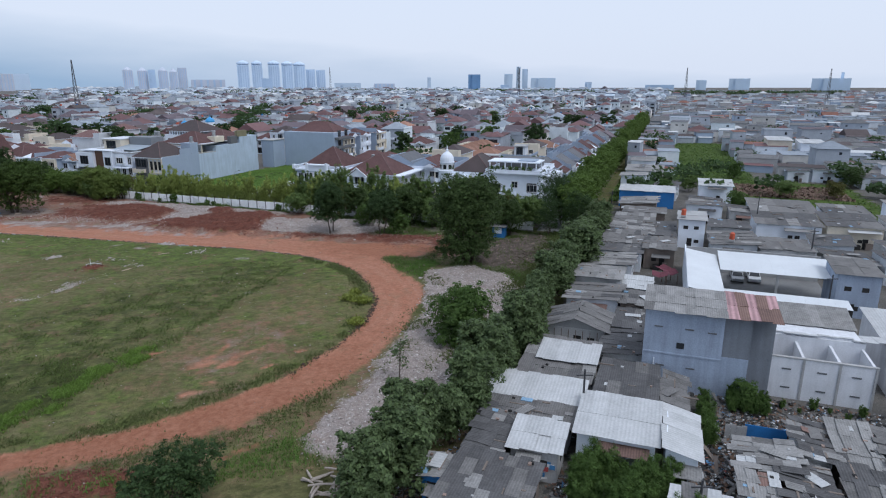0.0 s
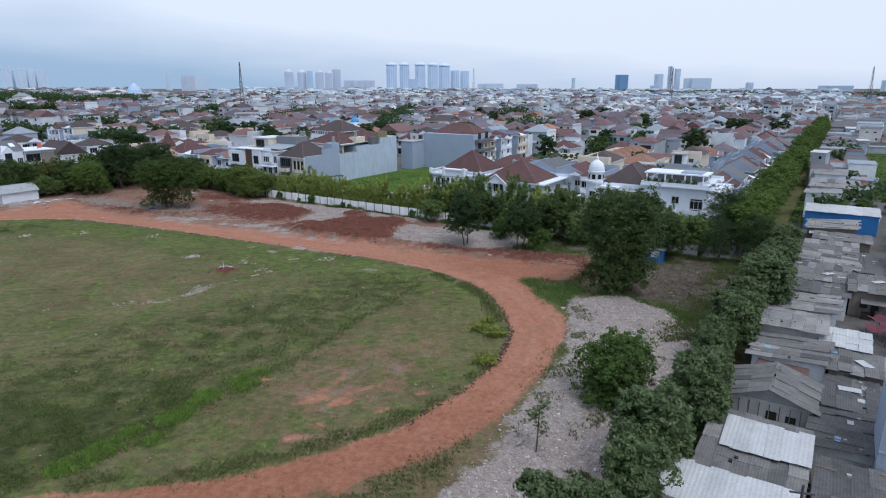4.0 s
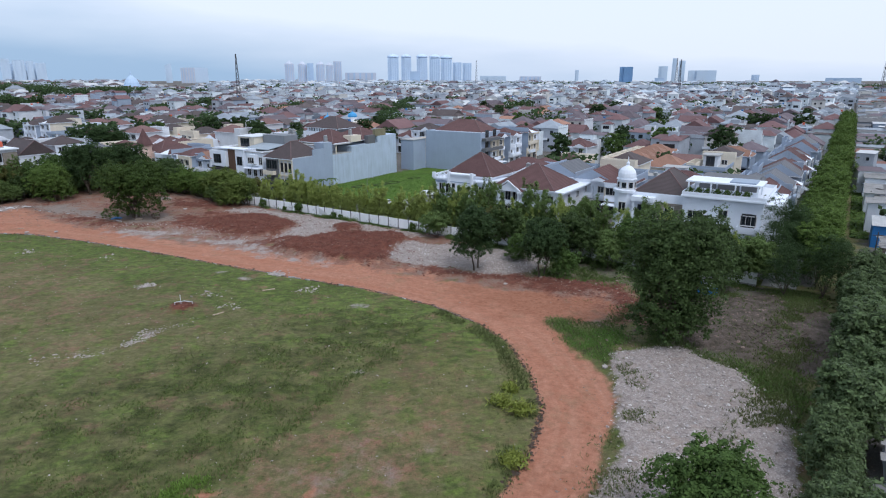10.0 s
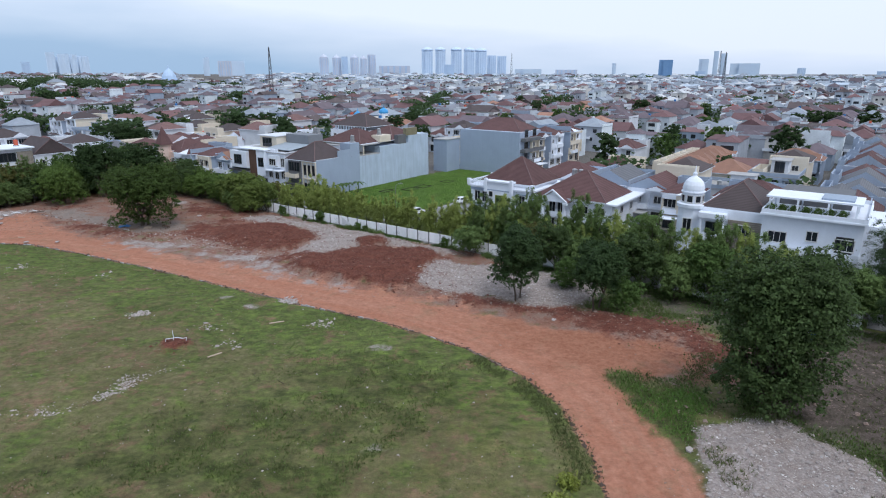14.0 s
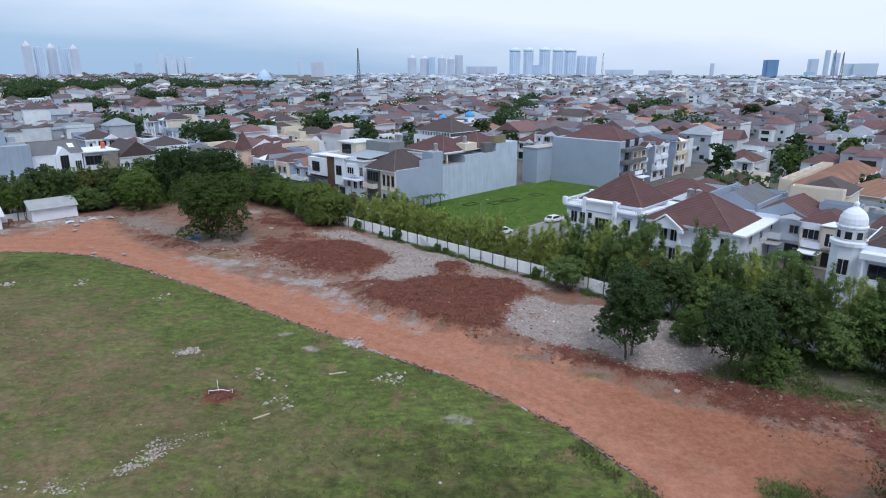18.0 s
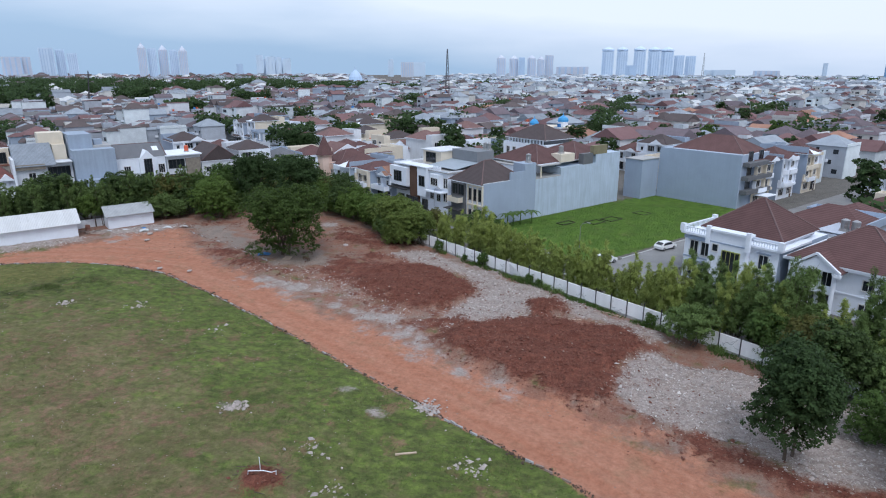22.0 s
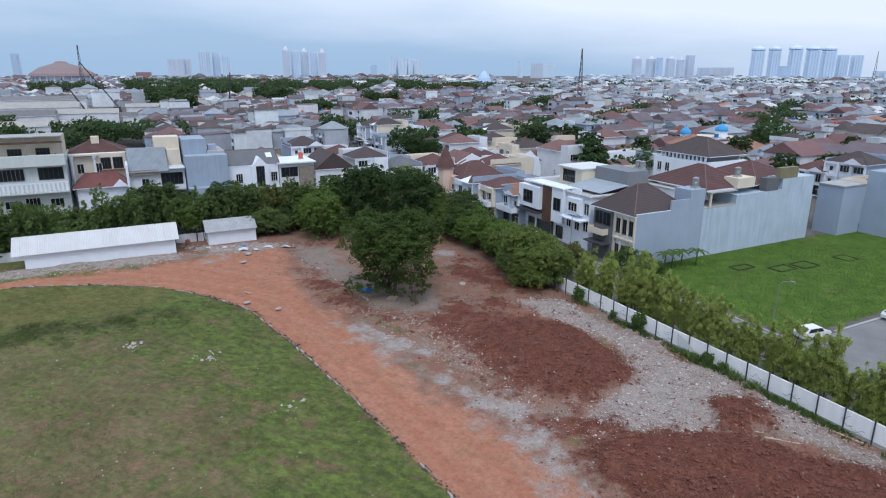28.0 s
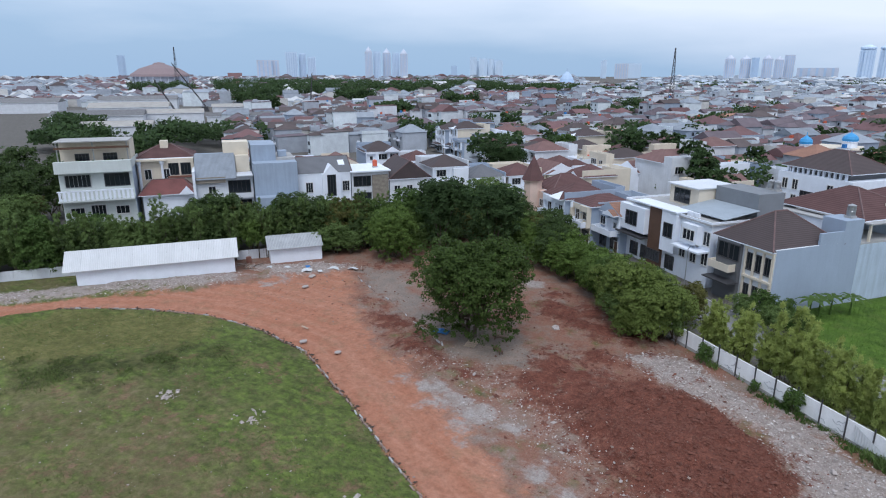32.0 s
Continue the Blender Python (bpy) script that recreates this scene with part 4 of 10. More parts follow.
def bamboo(label, height, mat, seed, leaves=14000, spread=1.0, size=0.125):
    """A clump of arching canes, each with plumes of small narrow leaves."""
    r = random.Random(seed)
    g = np.random.default_rng(seed)
    t = thing("bamboo", label, "bamboo")
    stems = Build()
    cs, ns = [], []
    canes = 13
    for k in range(canes):
        a, lean = r.uniform(0, 6.28), r.uniform(0.15, 1.1) * spread
        bx, by = math.cos(a) * r.uniform(0, 0.4), math.sin(a) * r.uniform(0, 0.4)
        h = height * r.uniform(0.55, 1.08)
        sag = lean * 0.35
        pts = [(bx + math.cos(a) * lean * f * f, by + math.sin(a) * lean * f * f, h * f - sag * f ** 3 - 0.1) for f in (0, 0.35, 0.7, 1.0)]
        stems.tube(pts, [0.035, 0.03, 0.022, 0.008], M["bark"], 4)
        plumes = 16
        m = leaves // canes // plumes
        f = np.repeat(g.uniform(0.34, 1.02, plumes), m)
        pa, pr = np.repeat(g.uniform(0, 6.28, plumes), m), np.repeat(g.uniform(0.15, 0.95, plumes), m) * np.sin(np.clip(f, 0, 1) * 2.8)
        along = g.uniform(0.25, 1.0, len(f))
        c = np.stack([bx + math.cos(a) * lean * f * f + np.cos(pa) * pr * along, by + math.sin(a) * lean * f * f + np.sin(pa) * pr * along, h * f - sag * f ** 3 + 0.35 * along - 0.55 * along ** 2], 1)
        cs.append(c + g.normal(0, 0.1, (len(f), 3)))
        ns.append(np.stack([np.cos(pa) * 0.5, np.sin(pa) * 0.5, 0.7 + 0 * pa], 1))
    tagged(part("stem_clump", stems, t), kind="stuff")
    part("leaves", quads_mesh("leaves", leaf_quads(np.concatenate(cs), np.concatenate(ns), size, g, 0.22), mat), t)
    return t


def put_copies(protos, places, rnd, lo=0.85, hi=1.15):
    """Stands copies of the prototypes at the places; the first of each prototype is used itself."""
    fresh = set()
    for k, (x, y, s) in enumerate(places):
        p = protos[k % len(protos)]
        m = pose(x, y, 0, 0, 0, rnd.uniform(0, 360))
        sc = s * rnd.uniform(lo, hi)
        if p.name not in fresh:
            fresh.add(p.name)
            p.matrix_basis = m
            p.scale = (sc, sc, sc * rnd.uniform(0.92, 1.1))
        else:
            c = copy_thing(p, m)
            c.scale = (sc, sc, sc * rnd.uniform(0.92, 1.1))


rt = random.Random(11)
mango = tree("broad dark-green mango tree with several trunks on the bare site", 11.8, 7.0, M["leaf_mango"], 1, 56000, 0.145, 0.32, 3, 0.14, lobes=16, skirt=3)
mango.matrix_basis = pose(-68.0, 152.0, 0)
big = tree("tall dense dark-green tree beside the rubble plot", 14.8, 5.0, M["leaf_big"], 2, 66000, 0.14, 0.4, 2, 0.02, lobes=20, skirt=9)
big.matrix_basis = pose(24.2, 86.4, 0, 0, 0, 40)
site_a = tree("slender dark-green tree at the edge of the rubble heap", 10.0, 4.1, M["leaf_dark"], 3, 28000, 0.13, 0.16, 2, 0.22)
site_a.matrix_basis = pose(3.7, 112.6, 0)
site_b = tree("dark-green tree beside the pale rubble heap", 8.6, 3.7, M["leaf_dark"], 4, 25000, 0.13, 0.16, 2, 0.22)
site_b.matrix_basis = pose(13.4, 110, 0)
site_c = tree("low bright bush on the rubble edge", 4.2, 2.0, M["leaf_mid"], 5, 6000, 0.12, 0.08, 2, 0.1, name="bush", category="bush")
site_c.matrix_basis = pose(17.3, 109.8, 0)
fore = tree("rounded dark-green tree on the rubble strip", 6.7, 3.5, M["leaf_mid"], 6, 25000, 0.13, 0.2, 1, 0.05, skirt=7)
fore.matrix_basis = pose(14.7, 53.8, 0)
near = tree("small leafy tree by the dirt track", 4.4, 3.3, M["leaf_dark"], 7, 8000, 0.12, 0.14, 3, 0.12, lobes=12)
near.matrix_basis = pose(-12.4, 31.2, 0)
# broad-leaved row between the rubble strip and the shacks
teaks = [tree("broad-leaved tree in the row beside the tin-roofed shacks", 7.1, 2.35, M["leaf_teak"], 20 + k, 15000, 0.17, 0.16, 1, 0.05, narrow=0.5, lobes=13, name="row_tree") for k in range(4)]
row = []
for k in range(27):
    v = -90 + k * 3.4
    x, y, _ = gp((115.0 if k > 2 else 112.4) + 2.2 * min(1, k / 18) + rt.uniform(-1.0, 1.0), v)
    row.append((x, y, rt.uniform(0.68, 1.12)))
put_copies(teaks, row, rt)
for t in teaks:
    t["group"] = "tree row by the shacks"
# bamboo hedge behind the white wall
bams = [bamboo("feathery yellow-green bamboo clump behind the white wall", 6.9, M["leaf_bamboo"], 40 + k, 17000, 1.1, 0.11) for k in range(5)]
row = [(*gp(u + rt.uniform(-0.6, 0.6), 0.7 + rt.uniform(-0.5, 0.9))[:2], rt.uniform(0.72, 1.15) * (1.0 if u < 44 else 1.2)) for u in np.concatenate([np.arange(-1.5, 46, 1.05), np.arange(46, 104, 1.4)])]
row += [(*gp(u, 4.2 + rt.uniform(-0.8, 0.8))[:2], rt.uniform(1.1, 1.4)) for u in np.arange(47, 98, 2.6)]
deep_bams = [bamboo("dense deep-green bamboo behind the wall trees", 6.9, M["leaf_hedge"], 46 + k, 15000, 1.1, 0.12) for k in range(2)]
far_on = [p for p in row if to_grid(p[0], p[1])[0] > 46]
put_copies(bams, [p for p in row if p not in far_on] + far_on[::4], rt)
put_copies(deep_bams, [p for k, p in enumerate(far_on) if k % 4], rt)
hedge_bams = [bamboo("upright green bamboo in the western hedge", 9.6, M["leaf_hedge"], 50 + k, 12000, 1.2, 0.15) for k in range(2)]
put_copies(hedge_bams, [(*gp(-58.5 + rt.uniform(-1.5, 1.5), -20 - k * 2.7)[:2], rt.uniform(0.9, 1.1)) for k in range(26)], rt)
dark_mix = [tree("dense deep-green tree in the hedge", 8.5, 3.8, M["leaf_mid"], 60, 14000, 0.15, 0.18, 1, 0.05, name="hedge_tree"), tree("green leafy tree in the hedge", 8.0, 4.0, M["leaf_hedge"], 61, 14000, 0.15, 0.18, 2, 0.05, name="hedge_tree"),
            tree("olive-brown leafy tree in the hedge", 8.0, 3.4, M["leaf_brown"], 62, 13000, 0.15, 0.16, 1, 0.05, name="hedge_tree"), tree("rounded deep-green tree in the thicket", 9.5, 4.4, M["leaf_big"], 63, 16000, 0.16, 0.2, 2, 0.06, name="hedge_tree"),
            tree("tall dark-green tree in the thicket", 13.0, 5.0, M["leaf_dark"], 64, 20000, 0.17, 0.25, 2, 0.1)]
# trees in the bamboo hedge along the wall, the corner thicket and the western hedge
places = [(*gp(u, v)[:2], s) for u, v, s in ((50, -2.6, 0.72), (58, 0, 0.75), (61.5, -1.6, 0.8), (65.5, -2.4, 0.85), (69.5, -1.6, 0.78), (88.5, -3, 0.85), (74, -4, 0.8), (79, -3, 0.85), (84, -4, 0.75),
                                             (93, -4, 0.75), (97, -1, 0.8), (101, -5, 0.85), (104, 0, 0.8), (70, -9, 0.5), (96, -10, 0.6))]
put_copies([dark_mix[1], dark_mix[0], dark_mix[2], dark_mix[3]], places, rt)
wall_tree = tree("olive-green spreading tree by the perimeter wall", 8.0, 4.3, M["leaf_olive"], 71, 18000, 0.14, 0.2, 3, 0.06, lobes=10)
put_copies([wall_tree], [(*gp(u, v)[:2], q) for u, v, q in ((-9.2, -3, 1.05), (-6.0, -4.2, 0.8), (-5.6, -1.4, 0.9), (-15.5, -2.8, 0.75), (-7.6, -5.6, 0.5))], rt, 0.95, 1.05)
for k, (u, v, q) in enumerate(((-10.5, -4.6, 0.6), (-12.6, -2.4, 0.72), (-3.6, -1.8, 0.62), (-7.4, -2.2, 0.8), (-14.2, -4.0, 0.5), (-17.5, -2.0, 0.7))):
    c = copy_thing(hedge_bams[k % 2] if k % 3 else dark_mix[1], gpose(u, v, 0, 70 * k))
    c.scale = (q, q, q)
thick = []
for k in range(26):
    u = -8 - k * 2.0
    s = min(0.9, 0.6 + 0.012 * max(0, k - 8) ** 1.3)
    thick.append((*gp(u + rt.uniform(-1, 1), 2.0 + rt.uniform(-4, 2.5) - (k > 20) * 3)[:2], s * rt.uniform(0.85, 1.15)))
for k in range(26):
    thick.append((*gp(-61 + rt.uniform(-3, 2), -6 - k * 3.7)[:2], rt.uniform(0.95, 1.15) - 0.15 * (k > 14)))
for k in range(13):
    thick.append((*gp(-56 + rt.uniform(-1.5, 1.5), -4 - k * 2.6)[:2], rt.uniform(0.5, 0.75)))
for k in range(12):
    thick.append((*gp(-66 + rt.uniform(-3, 2), -8 - k * 8)[:2], rt.uniform(0.8, 1.0)))
for k in range(9):
    thick.append((*gp(-42 - k * 3.4, 2.5 + rt.uniform(-2.5, 2.0))[:2], rt.uniform(0.7, 0.9) + 0.35 * (k > 6)))
for k in range(16):
    thick.append((*gp(-66 - rt.uniform(0, 30), -84 - rt.uniform(0, 26))[:2], rt.uniform(0.9, 1.3)))
for x, y, s in thick:
    p = rt.choice(dark_mix[:2] + dark_mix[1:4] + dark_mix[1:2])
    c = copy_thing(p, pose(x, y, 0, 0, 0, rt.uniform(0, 360)))
    c.scale = (s, s, s * rt.uniform(0.9, 1.1))
for u, v in ((-44, -8), (-50, -14)):
    x, y, _ = gp(u, v)
    c = copy_thing(dark_mix[4], pose(x, y, 0, 0, 0, rt.uniform(0, 360))) if u != -44 else dark_mix[4]
    c.matrix_basis = pose(x, y, 0, 0, 0, rt.uniform(0, 360))
bright = tree("yellow-green leafy tree against the houses", 6.5, 3.2, M["leaf_ave"], 66, 12000, 0.14, 0.15, 2, 0.05)
bright.matrix_basis = gpose(-10, -1)
for k in range(14):
    c = copy_thing(bright, gpose(-14 - k * 2.4 + rt.uniform(-0.8, 0.8), 0.5 + rt.uniform(-2.5, 2.5), 0, rt.uniform(0, 360)))
    q = rt.uniform(0.7, 1.05)
    c.scale = (q, q, q)
# avenue trees running away from the site
ave = [tree("bright green avenue tree with a pointed crown", 9.4, 3.1, M["leaf_ave"], 80 + k, 9000, 0.17, 0.14, 1, 0.06, name="avenue_tree") for k in range(2)]
put_copies(ave, [(*gp(111.5 + rt.uniform(-0.6, 0.6), v)[:2], 1.0) for v in np.arange(4, 330, 3.3)], rt)
for t in ave:
    t["group"] = "avenue trees"
pines = [tree("tall feathery dark-green tree near the avenue corner", 10.5, 3.0, M["leaf_dark"], 84 + k, 16000, 0.11, 0.15, 1, 0.04, narrow=0.25) for k in range(2)]
put_copies(pines, [(*gp(u, v)[:2], s) for u, v, s in ((107.5, 3, 1.0), (104.5, 4.5, 0.72), (101, 3, 0.66), (107, 9, 1.0), (108.5, 12, 1.0), (95, 4, 0.6), (108.5, -4, 0.9), (109.5, 7, 1.1), (113, -2, 0.9), (114.5, 3, 0.8))], rt)
shed_tree = tree("small round-headed tree between the white sheds", 6.8, 2.5, M["leaf_ave"], 90, 9000, 0.12, 0.13, 2, 0.3)
shed_tree.matrix_basis = pose(-116.6, 157.6, 0)
corner_tree = tree("broad bright-green tree at the corner of the site", 8.4, 5.4, M["leaf_ave"], 91, 26000, 0.14, 0.2, 3, 0.05, lobes=14, skirt=6)
corner_tree.matrix_basis = pose(-97.6, 172.5, 0)


# ---- houses ----
def hip_roof(b, x0, x1, y0, y1, z, rise, mat, over=0.6, gable=False, trim=None, caps=None, end=None):
    x0, x1, y0, y1 = x0 - over, x1 + over, y0 - over, y1 + over
    w, d = x1 - x0, y1 - y0
    cx, cy = (x0 + x1) / 2, (y0 + y1) / 2
    if w > d:
        k = 0 if gable else d / 2
        r0, r1 = (x0 + k, cy), (x1 - k, cy)
    else:
        k = 0 if gable else w / 2
        r0, r1 = (cx, y0 + k), (cx, y1 - k)
    if abs(r0[0] - r1[0]) + abs(r0[1] - r1[1]) < 0.3:
        r1 = (r0[0] + 0.3, r0[1]) if w > d else (r0[0], r0[1] + 0.3)
    t = 0.16
    v = [(x0, y0, z), (x1, y0, z), (x1, y1, z), (x0, y1, z), (x0, y0, z + t), (x1, y0, z + t), (x1, y1, z + t), (x0, y1, z + t), (*r0, z + rise), (*r1, z + rise)]
    top = [(4, 5, 9, 8), (5, 6, 9), (6, 7, 8, 9), (7, 4, 8)] if w > d else [(4, 5, 8), (5, 6, 9, 8), (6, 7, 9), (7, 4, 8, 9)]
    b.add(v, top + [(3, 2, 1, 0), (0, 1, 5, 4), (1, 2, 6, 5), (2, 3, 7, 6), (3, 0, 4, 7)], mat)
    k = b.slot(trim or M["white"])
    b.i[-5:] = [k] * 5
    if end:
        for a in ((1, 3) if w > d else (0, 2)):
            b.i[-9 + a] = b.slot(end)
    if caps:
        for a, e in ((8, 9), *zip((4, 5, 6, 7), (8, 9, 9, 8) if w > d else (8, 8, 9, 9))):
            b.tube([v[a], v[e]], [0.13, 0.13], caps, 4)
    return b


def roof_on(parent, name, x0, x1, y0, y1, z, rise, mat, over=0.6, gable=False):
    """A hipped or gabled roof with its ridge and hip caps."""
    ob = part(name, hip_roof(Build(), x0, x1, y0, y1, z, rise, mat, over, gable), parent)
    v = [q.co for q in ob.data.vertices]
    ends = (8, 9, 9, 8) if (x1 - x0) > (y1 - y0) else (8, 8, 9, 9)
    for a, e in ((8, 9), *zip((4, 5, 6, 7), ends)):
        part("ridge_cap", Build().tube([v[a], v[e]], [0.12, 0.12], M["cap"], 5), ob)
    return ob


def relief(xs, zs, depth, cells, back=0.04):
    """One connected mesh of front faces at the depths given per cell, with the steps between them; cells holds their materials."""
    b, seen = Build(), {}

    def at(x, y, z):
        key = (round(x, 4), round(y, 4), round(z, 4))
        if key not in seen:
            seen[key] = len(b.v)
            b.v.append(key)
        return seen[key]

    def quad(p, mat):
        b.f.append(tuple(at(*q) for q in p))
        b.i.append(b.slot(mat))

    nx, nz = len(xs) - 1, len(zs) - 1
    get = lambda i, j: depth[j][i] if 0 <= i < nx and 0 <= j < nz else back  # noqa: E731
    for j in range(nz):
        for i in range(nx):
            y, m = depth[j][i], cells[j][i]
            x0, x1, z0, z1 = xs[i], xs[i + 1], zs[j], zs[j + 1]
            quad([(x0, y, z0), (x1, y, z0), (x1, y, z1), (x0, y, z1)], m)
            for o, p, q in ((get(i - 1, j), (x0, z1), (x0, z0)), (get(i + 1, j), (x1, z0), (x1, z1)), (get(i, j - 1), (x0, z0), (x1, z0)), (get(i, j + 1), (x1, z1), (x0, z1))):
                if o > y + 1e-4:
                    quad([(p[0], o, p[1]), (q[0], o, q[1]), (q[0], y, q[1]), (p[0], y, p[1])], m)
    return b


def window_mesh(w, h, bars=1, sill=True, frame=None):
    f = frame or M["frame"]
    xs, kinds = [-w / 2 - 0.07, -w / 2 + 0.05], [1]
    for k in range(bars):
        x = -w / 2 + w * (k + 1) / (bars + 1)
        xs += [x - 0.03, x + 0.03]
        kinds += [0, 1]
    xs += [w / 2 - 0.05, w / 2 + 0.07]
    kinds += [0, 1]
    zs = [-0.1, 0.05, h - 0.05, h + 0.08]
    rows_ = [[1] * len(kinds), kinds, [1] * len(kinds)]
    depth = [[(-0.16 if sill and j == 0 else -0.08) if k else -0.015 for k in r] for j, r in enumerate(rows_)]
    cells = [[f if k else M["glass"] for k in r] for r in rows_]
    return relief(xs, zs, depth, cells).mesh("window")


W_SMALL, W_MID, W_TALL, W_WIDE = window_mesh(0.9, 1.1, 0), window_mesh(1.4, 1.4, 1), window_mesh(1.3, 2.1, 1), window_mesh(2.4, 1.6, 2)
W_DARK = window_mesh(2.0, 2.2, 1, False, M["steel"])
DOOR = relief([-0.6, -0.5, 0.5, 0.6], [0, 2.1, 2.2], [[-0.07, -0.02, -0.07], [-0.07, -0.07, -0.07]], [[M["frame"], M["wood"], M["frame"]], [M["frame"]] * 3]).mesh("door")


def balcony(parent, x0, x1, z, depth, mat=None, label=""):
    """A slab with a solid parapet on three sides."""
    mat = mat or M["white"]
    b = Build().box(x0, x1, -depth, -0.003, z - 0.18, z, mat)
    slab = part("balcony", b, parent, label)
    t = 0.1
    r = Build().prism([(x0, -0.004), (x0, -depth), (x1, -depth), (x1, -0.004), (x1 - t, -0.004), (x1 - t, -depth + t), (x0 + t, -depth + t), (x0 + t, -0.004)], z + 0.002, z + 0.9, mat)
    part("railing", r, slab)
    return slab


def add_windows(h, w, d, floors, fh, rnd, back=True):
    for f in range(floors):
        k = max(2, int(w / 3.2))
        for a in range(k):
            x = -w / 2 + w * (a + 0.5) / k
            me = rnd.choice((W_MID, W_TALL, W_WIDE, W_SMALL)) if f else rnd.choice((W_TALL, W_WIDE, W_DARK))
            part("window", me, h, m=pose(x, 0, (0.5 if me in (W_TALL, W_DARK) else 0.95) + f * fh))
    if back:
        part("window", W_MID, h, m=pose(-w * 0.2, d, 1 + (floors - 1) * fh, 0, 0, 180))
        part("window", W_WIDE, h, m=pose(w * 0.22, d, 1 + (floors - 1) * fh, 0, 0, 180))


def parapet_outline(x0, x1, y0, y1, t=0.15):
    return [(x0, y0), (x1, y0), (x1, y1), (x0, y1), (x0, y0 + 0.01), (x0 + t, y0 + t), (x0 + t, y1 - t), (x1 - t, y1 - t), (x1 - t, y0 + t), (x0 + t, y0 + t - 0.01)]


def body(x0, x1, y0, y1, z0, z1, wall, side):
    """A house body whose party walls may have another finish than its front and back."""
    v = [(x0, y0, z0), (x1, y0, z0), (x1, y1, z0), (x0, y1, z0), (x0, y0, z1), (x1, y0, z1), (x1, y1, z1), (x0, y1, z1)]
    b = Build().add(v, [(3, 2, 1, 0), (4, 5, 6, 7), (0, 1, 5, 4), (1, 2, 6, 5), (2, 3, 7, 6), (3, 0, 4, 7)], wall)
    k = b.slot(side)
    b.i[3] = b.i[5] = b.i[4] = k
    return b


def house(label, w, d, floors, wall, roof, style="hip", fh=3.3, seed=0, rise=None, balc=True, side=None, name="house"):
    """A terraced or free-standing house; its front is at y = 0 and looks along -y."""
    r = random.Random(seed)
    h = thing(name, label, "house")
    H = floors * fh
    side = side or wall
    part("wall", body(-w / 2, w / 2, 0, d, -0.3, H, wall, side), h)
    # piers, sills and lintels that stand proud of the front, round deep window bays
    k = max(2, int(w / 3.2))
    xs_, kinds = [-w / 2 + 0.01], []
    for a in range(k):
        c, half = -w / 2 + w * (a + 0.5) / k, w / k * 0.5 - r.uniform(0.22, 0.45)
        xs_ += [c - half, c + half]
        kinds += [1, 0]
    xs_ += [w / 2 - 0.01]
    kinds += [1]
    zs_, rows_ = [fh - 0.25], []
    for f in range(1, floors):
        zs_ += [f * fh + 0.35, f * fh + 2.65]
        rows_ += [[1] * len(kinds), kinds]
    zs_ += [H - 0.02]
    rows_ += [[1] * len(kinds)]
    proud = [-r.uniform(0.45, 0.9) if r.random() < 0.4 else -0.4 for _ in kinds]
    depth = [[proud[i] if q else -0.012 for i, q in enumerate(row_)] for row_ in rows_]
    part("facade", relief(xs_, zs_, depth, [[M["white"] if r.random() < 0.25 else wall for _ in row_] for row_ in rows_], 0.0), h)
    wing = r.choice((-1, 1)) * w * 0.24
    if r.random() < 0.5:
        bay = part("bay", Build().box(wing - w * 0.2, wing + w * 0.2, -1.5, -0.95, fh + 0.12, H - 0.2, wall), h)
        part("window", W_TALL, bay, m=pose(wing, -1.5, fh + 0.5))
    if r.random() < 0.6:
        part("canopy", Build().box(-w * 0.44, w * 0.1, -3.6, -0.42, fh - 0.75, fh - 0.6, r.choice((M["concrete"], M["white"], M["darkwall"]))), h)
    if style == "flat":
        part("roof", Build().box(-w / 2 - 0.15, w / 2 + 0.15, -0.6, d + 0.15, H + 0.002, H + 0.15, M["concrete"]), h)
        part("parapet", Build().prism(parapet_outline(-w / 2 - 0.15, w / 2 + 0.15, -0.6, d + 0.15), H + 0.152, H + 0.9, wall), h)
        bx = r.uniform(-w / 4, w / 4)
        room = part("stair_room", Build().box(bx - 1.8, bx + 1.8, d * 0.45, d * 0.45 + 4.5, H + 0.15, H + 2.8, side), h)
        part("room_roof", Build().box(bx - 2.2, bx + 2.2, d * 0.45 - 0.8, d * 0.45 + 4.8, H + 2.802, H + 2.95, M["concrete"]), room)
        part("window", W_DARK, room, m=pose(bx, d * 0.45, H + 0.3))
    else:
        pd = d * r.uniform(0.62, 0.8) if style != "gable" else d * 0.8
        top = hip_roof(Build(), -w / 2, w / 2, 0, pd, H, rise or min(w, pd) * 0.3, roof, 0.5, style == "gable", None, None, side if style == "gable" else None)
        if r.random() < 0.7:
            part("wing_roof", hip_roof(Build(), wing - w * 0.2, wing + w * 0.2, -1.3, pd * 0.45, H + 0.05, w * r.uniform(0.11, 0.16), roof, 0.4, r.random() < 0.5, None, None, M["white"]), h)
        part("roof", top, h)
        part("parapet", Build().prism(parapet_outline(-w / 2 + 0.02, w / 2 - 0.02, pd + 0.55, d - 0.02), H + 0.002, H + r.uniform(0.9, 2.2), side), h)
        if style == "two":
            part("porch_roof", hip_roof(Build(), -w * 0.3, w * 0.3, -2.4, -1.0, fh + 0.3, 0.9, roof, 0.4), h)
        if r.random() < 0.45:
            px = r.choice((-1, 1)) * (w / 2 - 0.1)
            part("party_wall", Build().box(px - 0.11, px + 0.115, -0.5, d * 0.97, H * 0.5, H + r.uniform(0.8, 2.0), side), h)
    add_windows(h, w, d, floors, fh, r, balc)
    if balc:
        balcony(h, -w * 0.42, w * 0.05, fh, 1.3)
    part("door", DOOR, h, m=pose(w * 0.36, 0, 0))
    return h


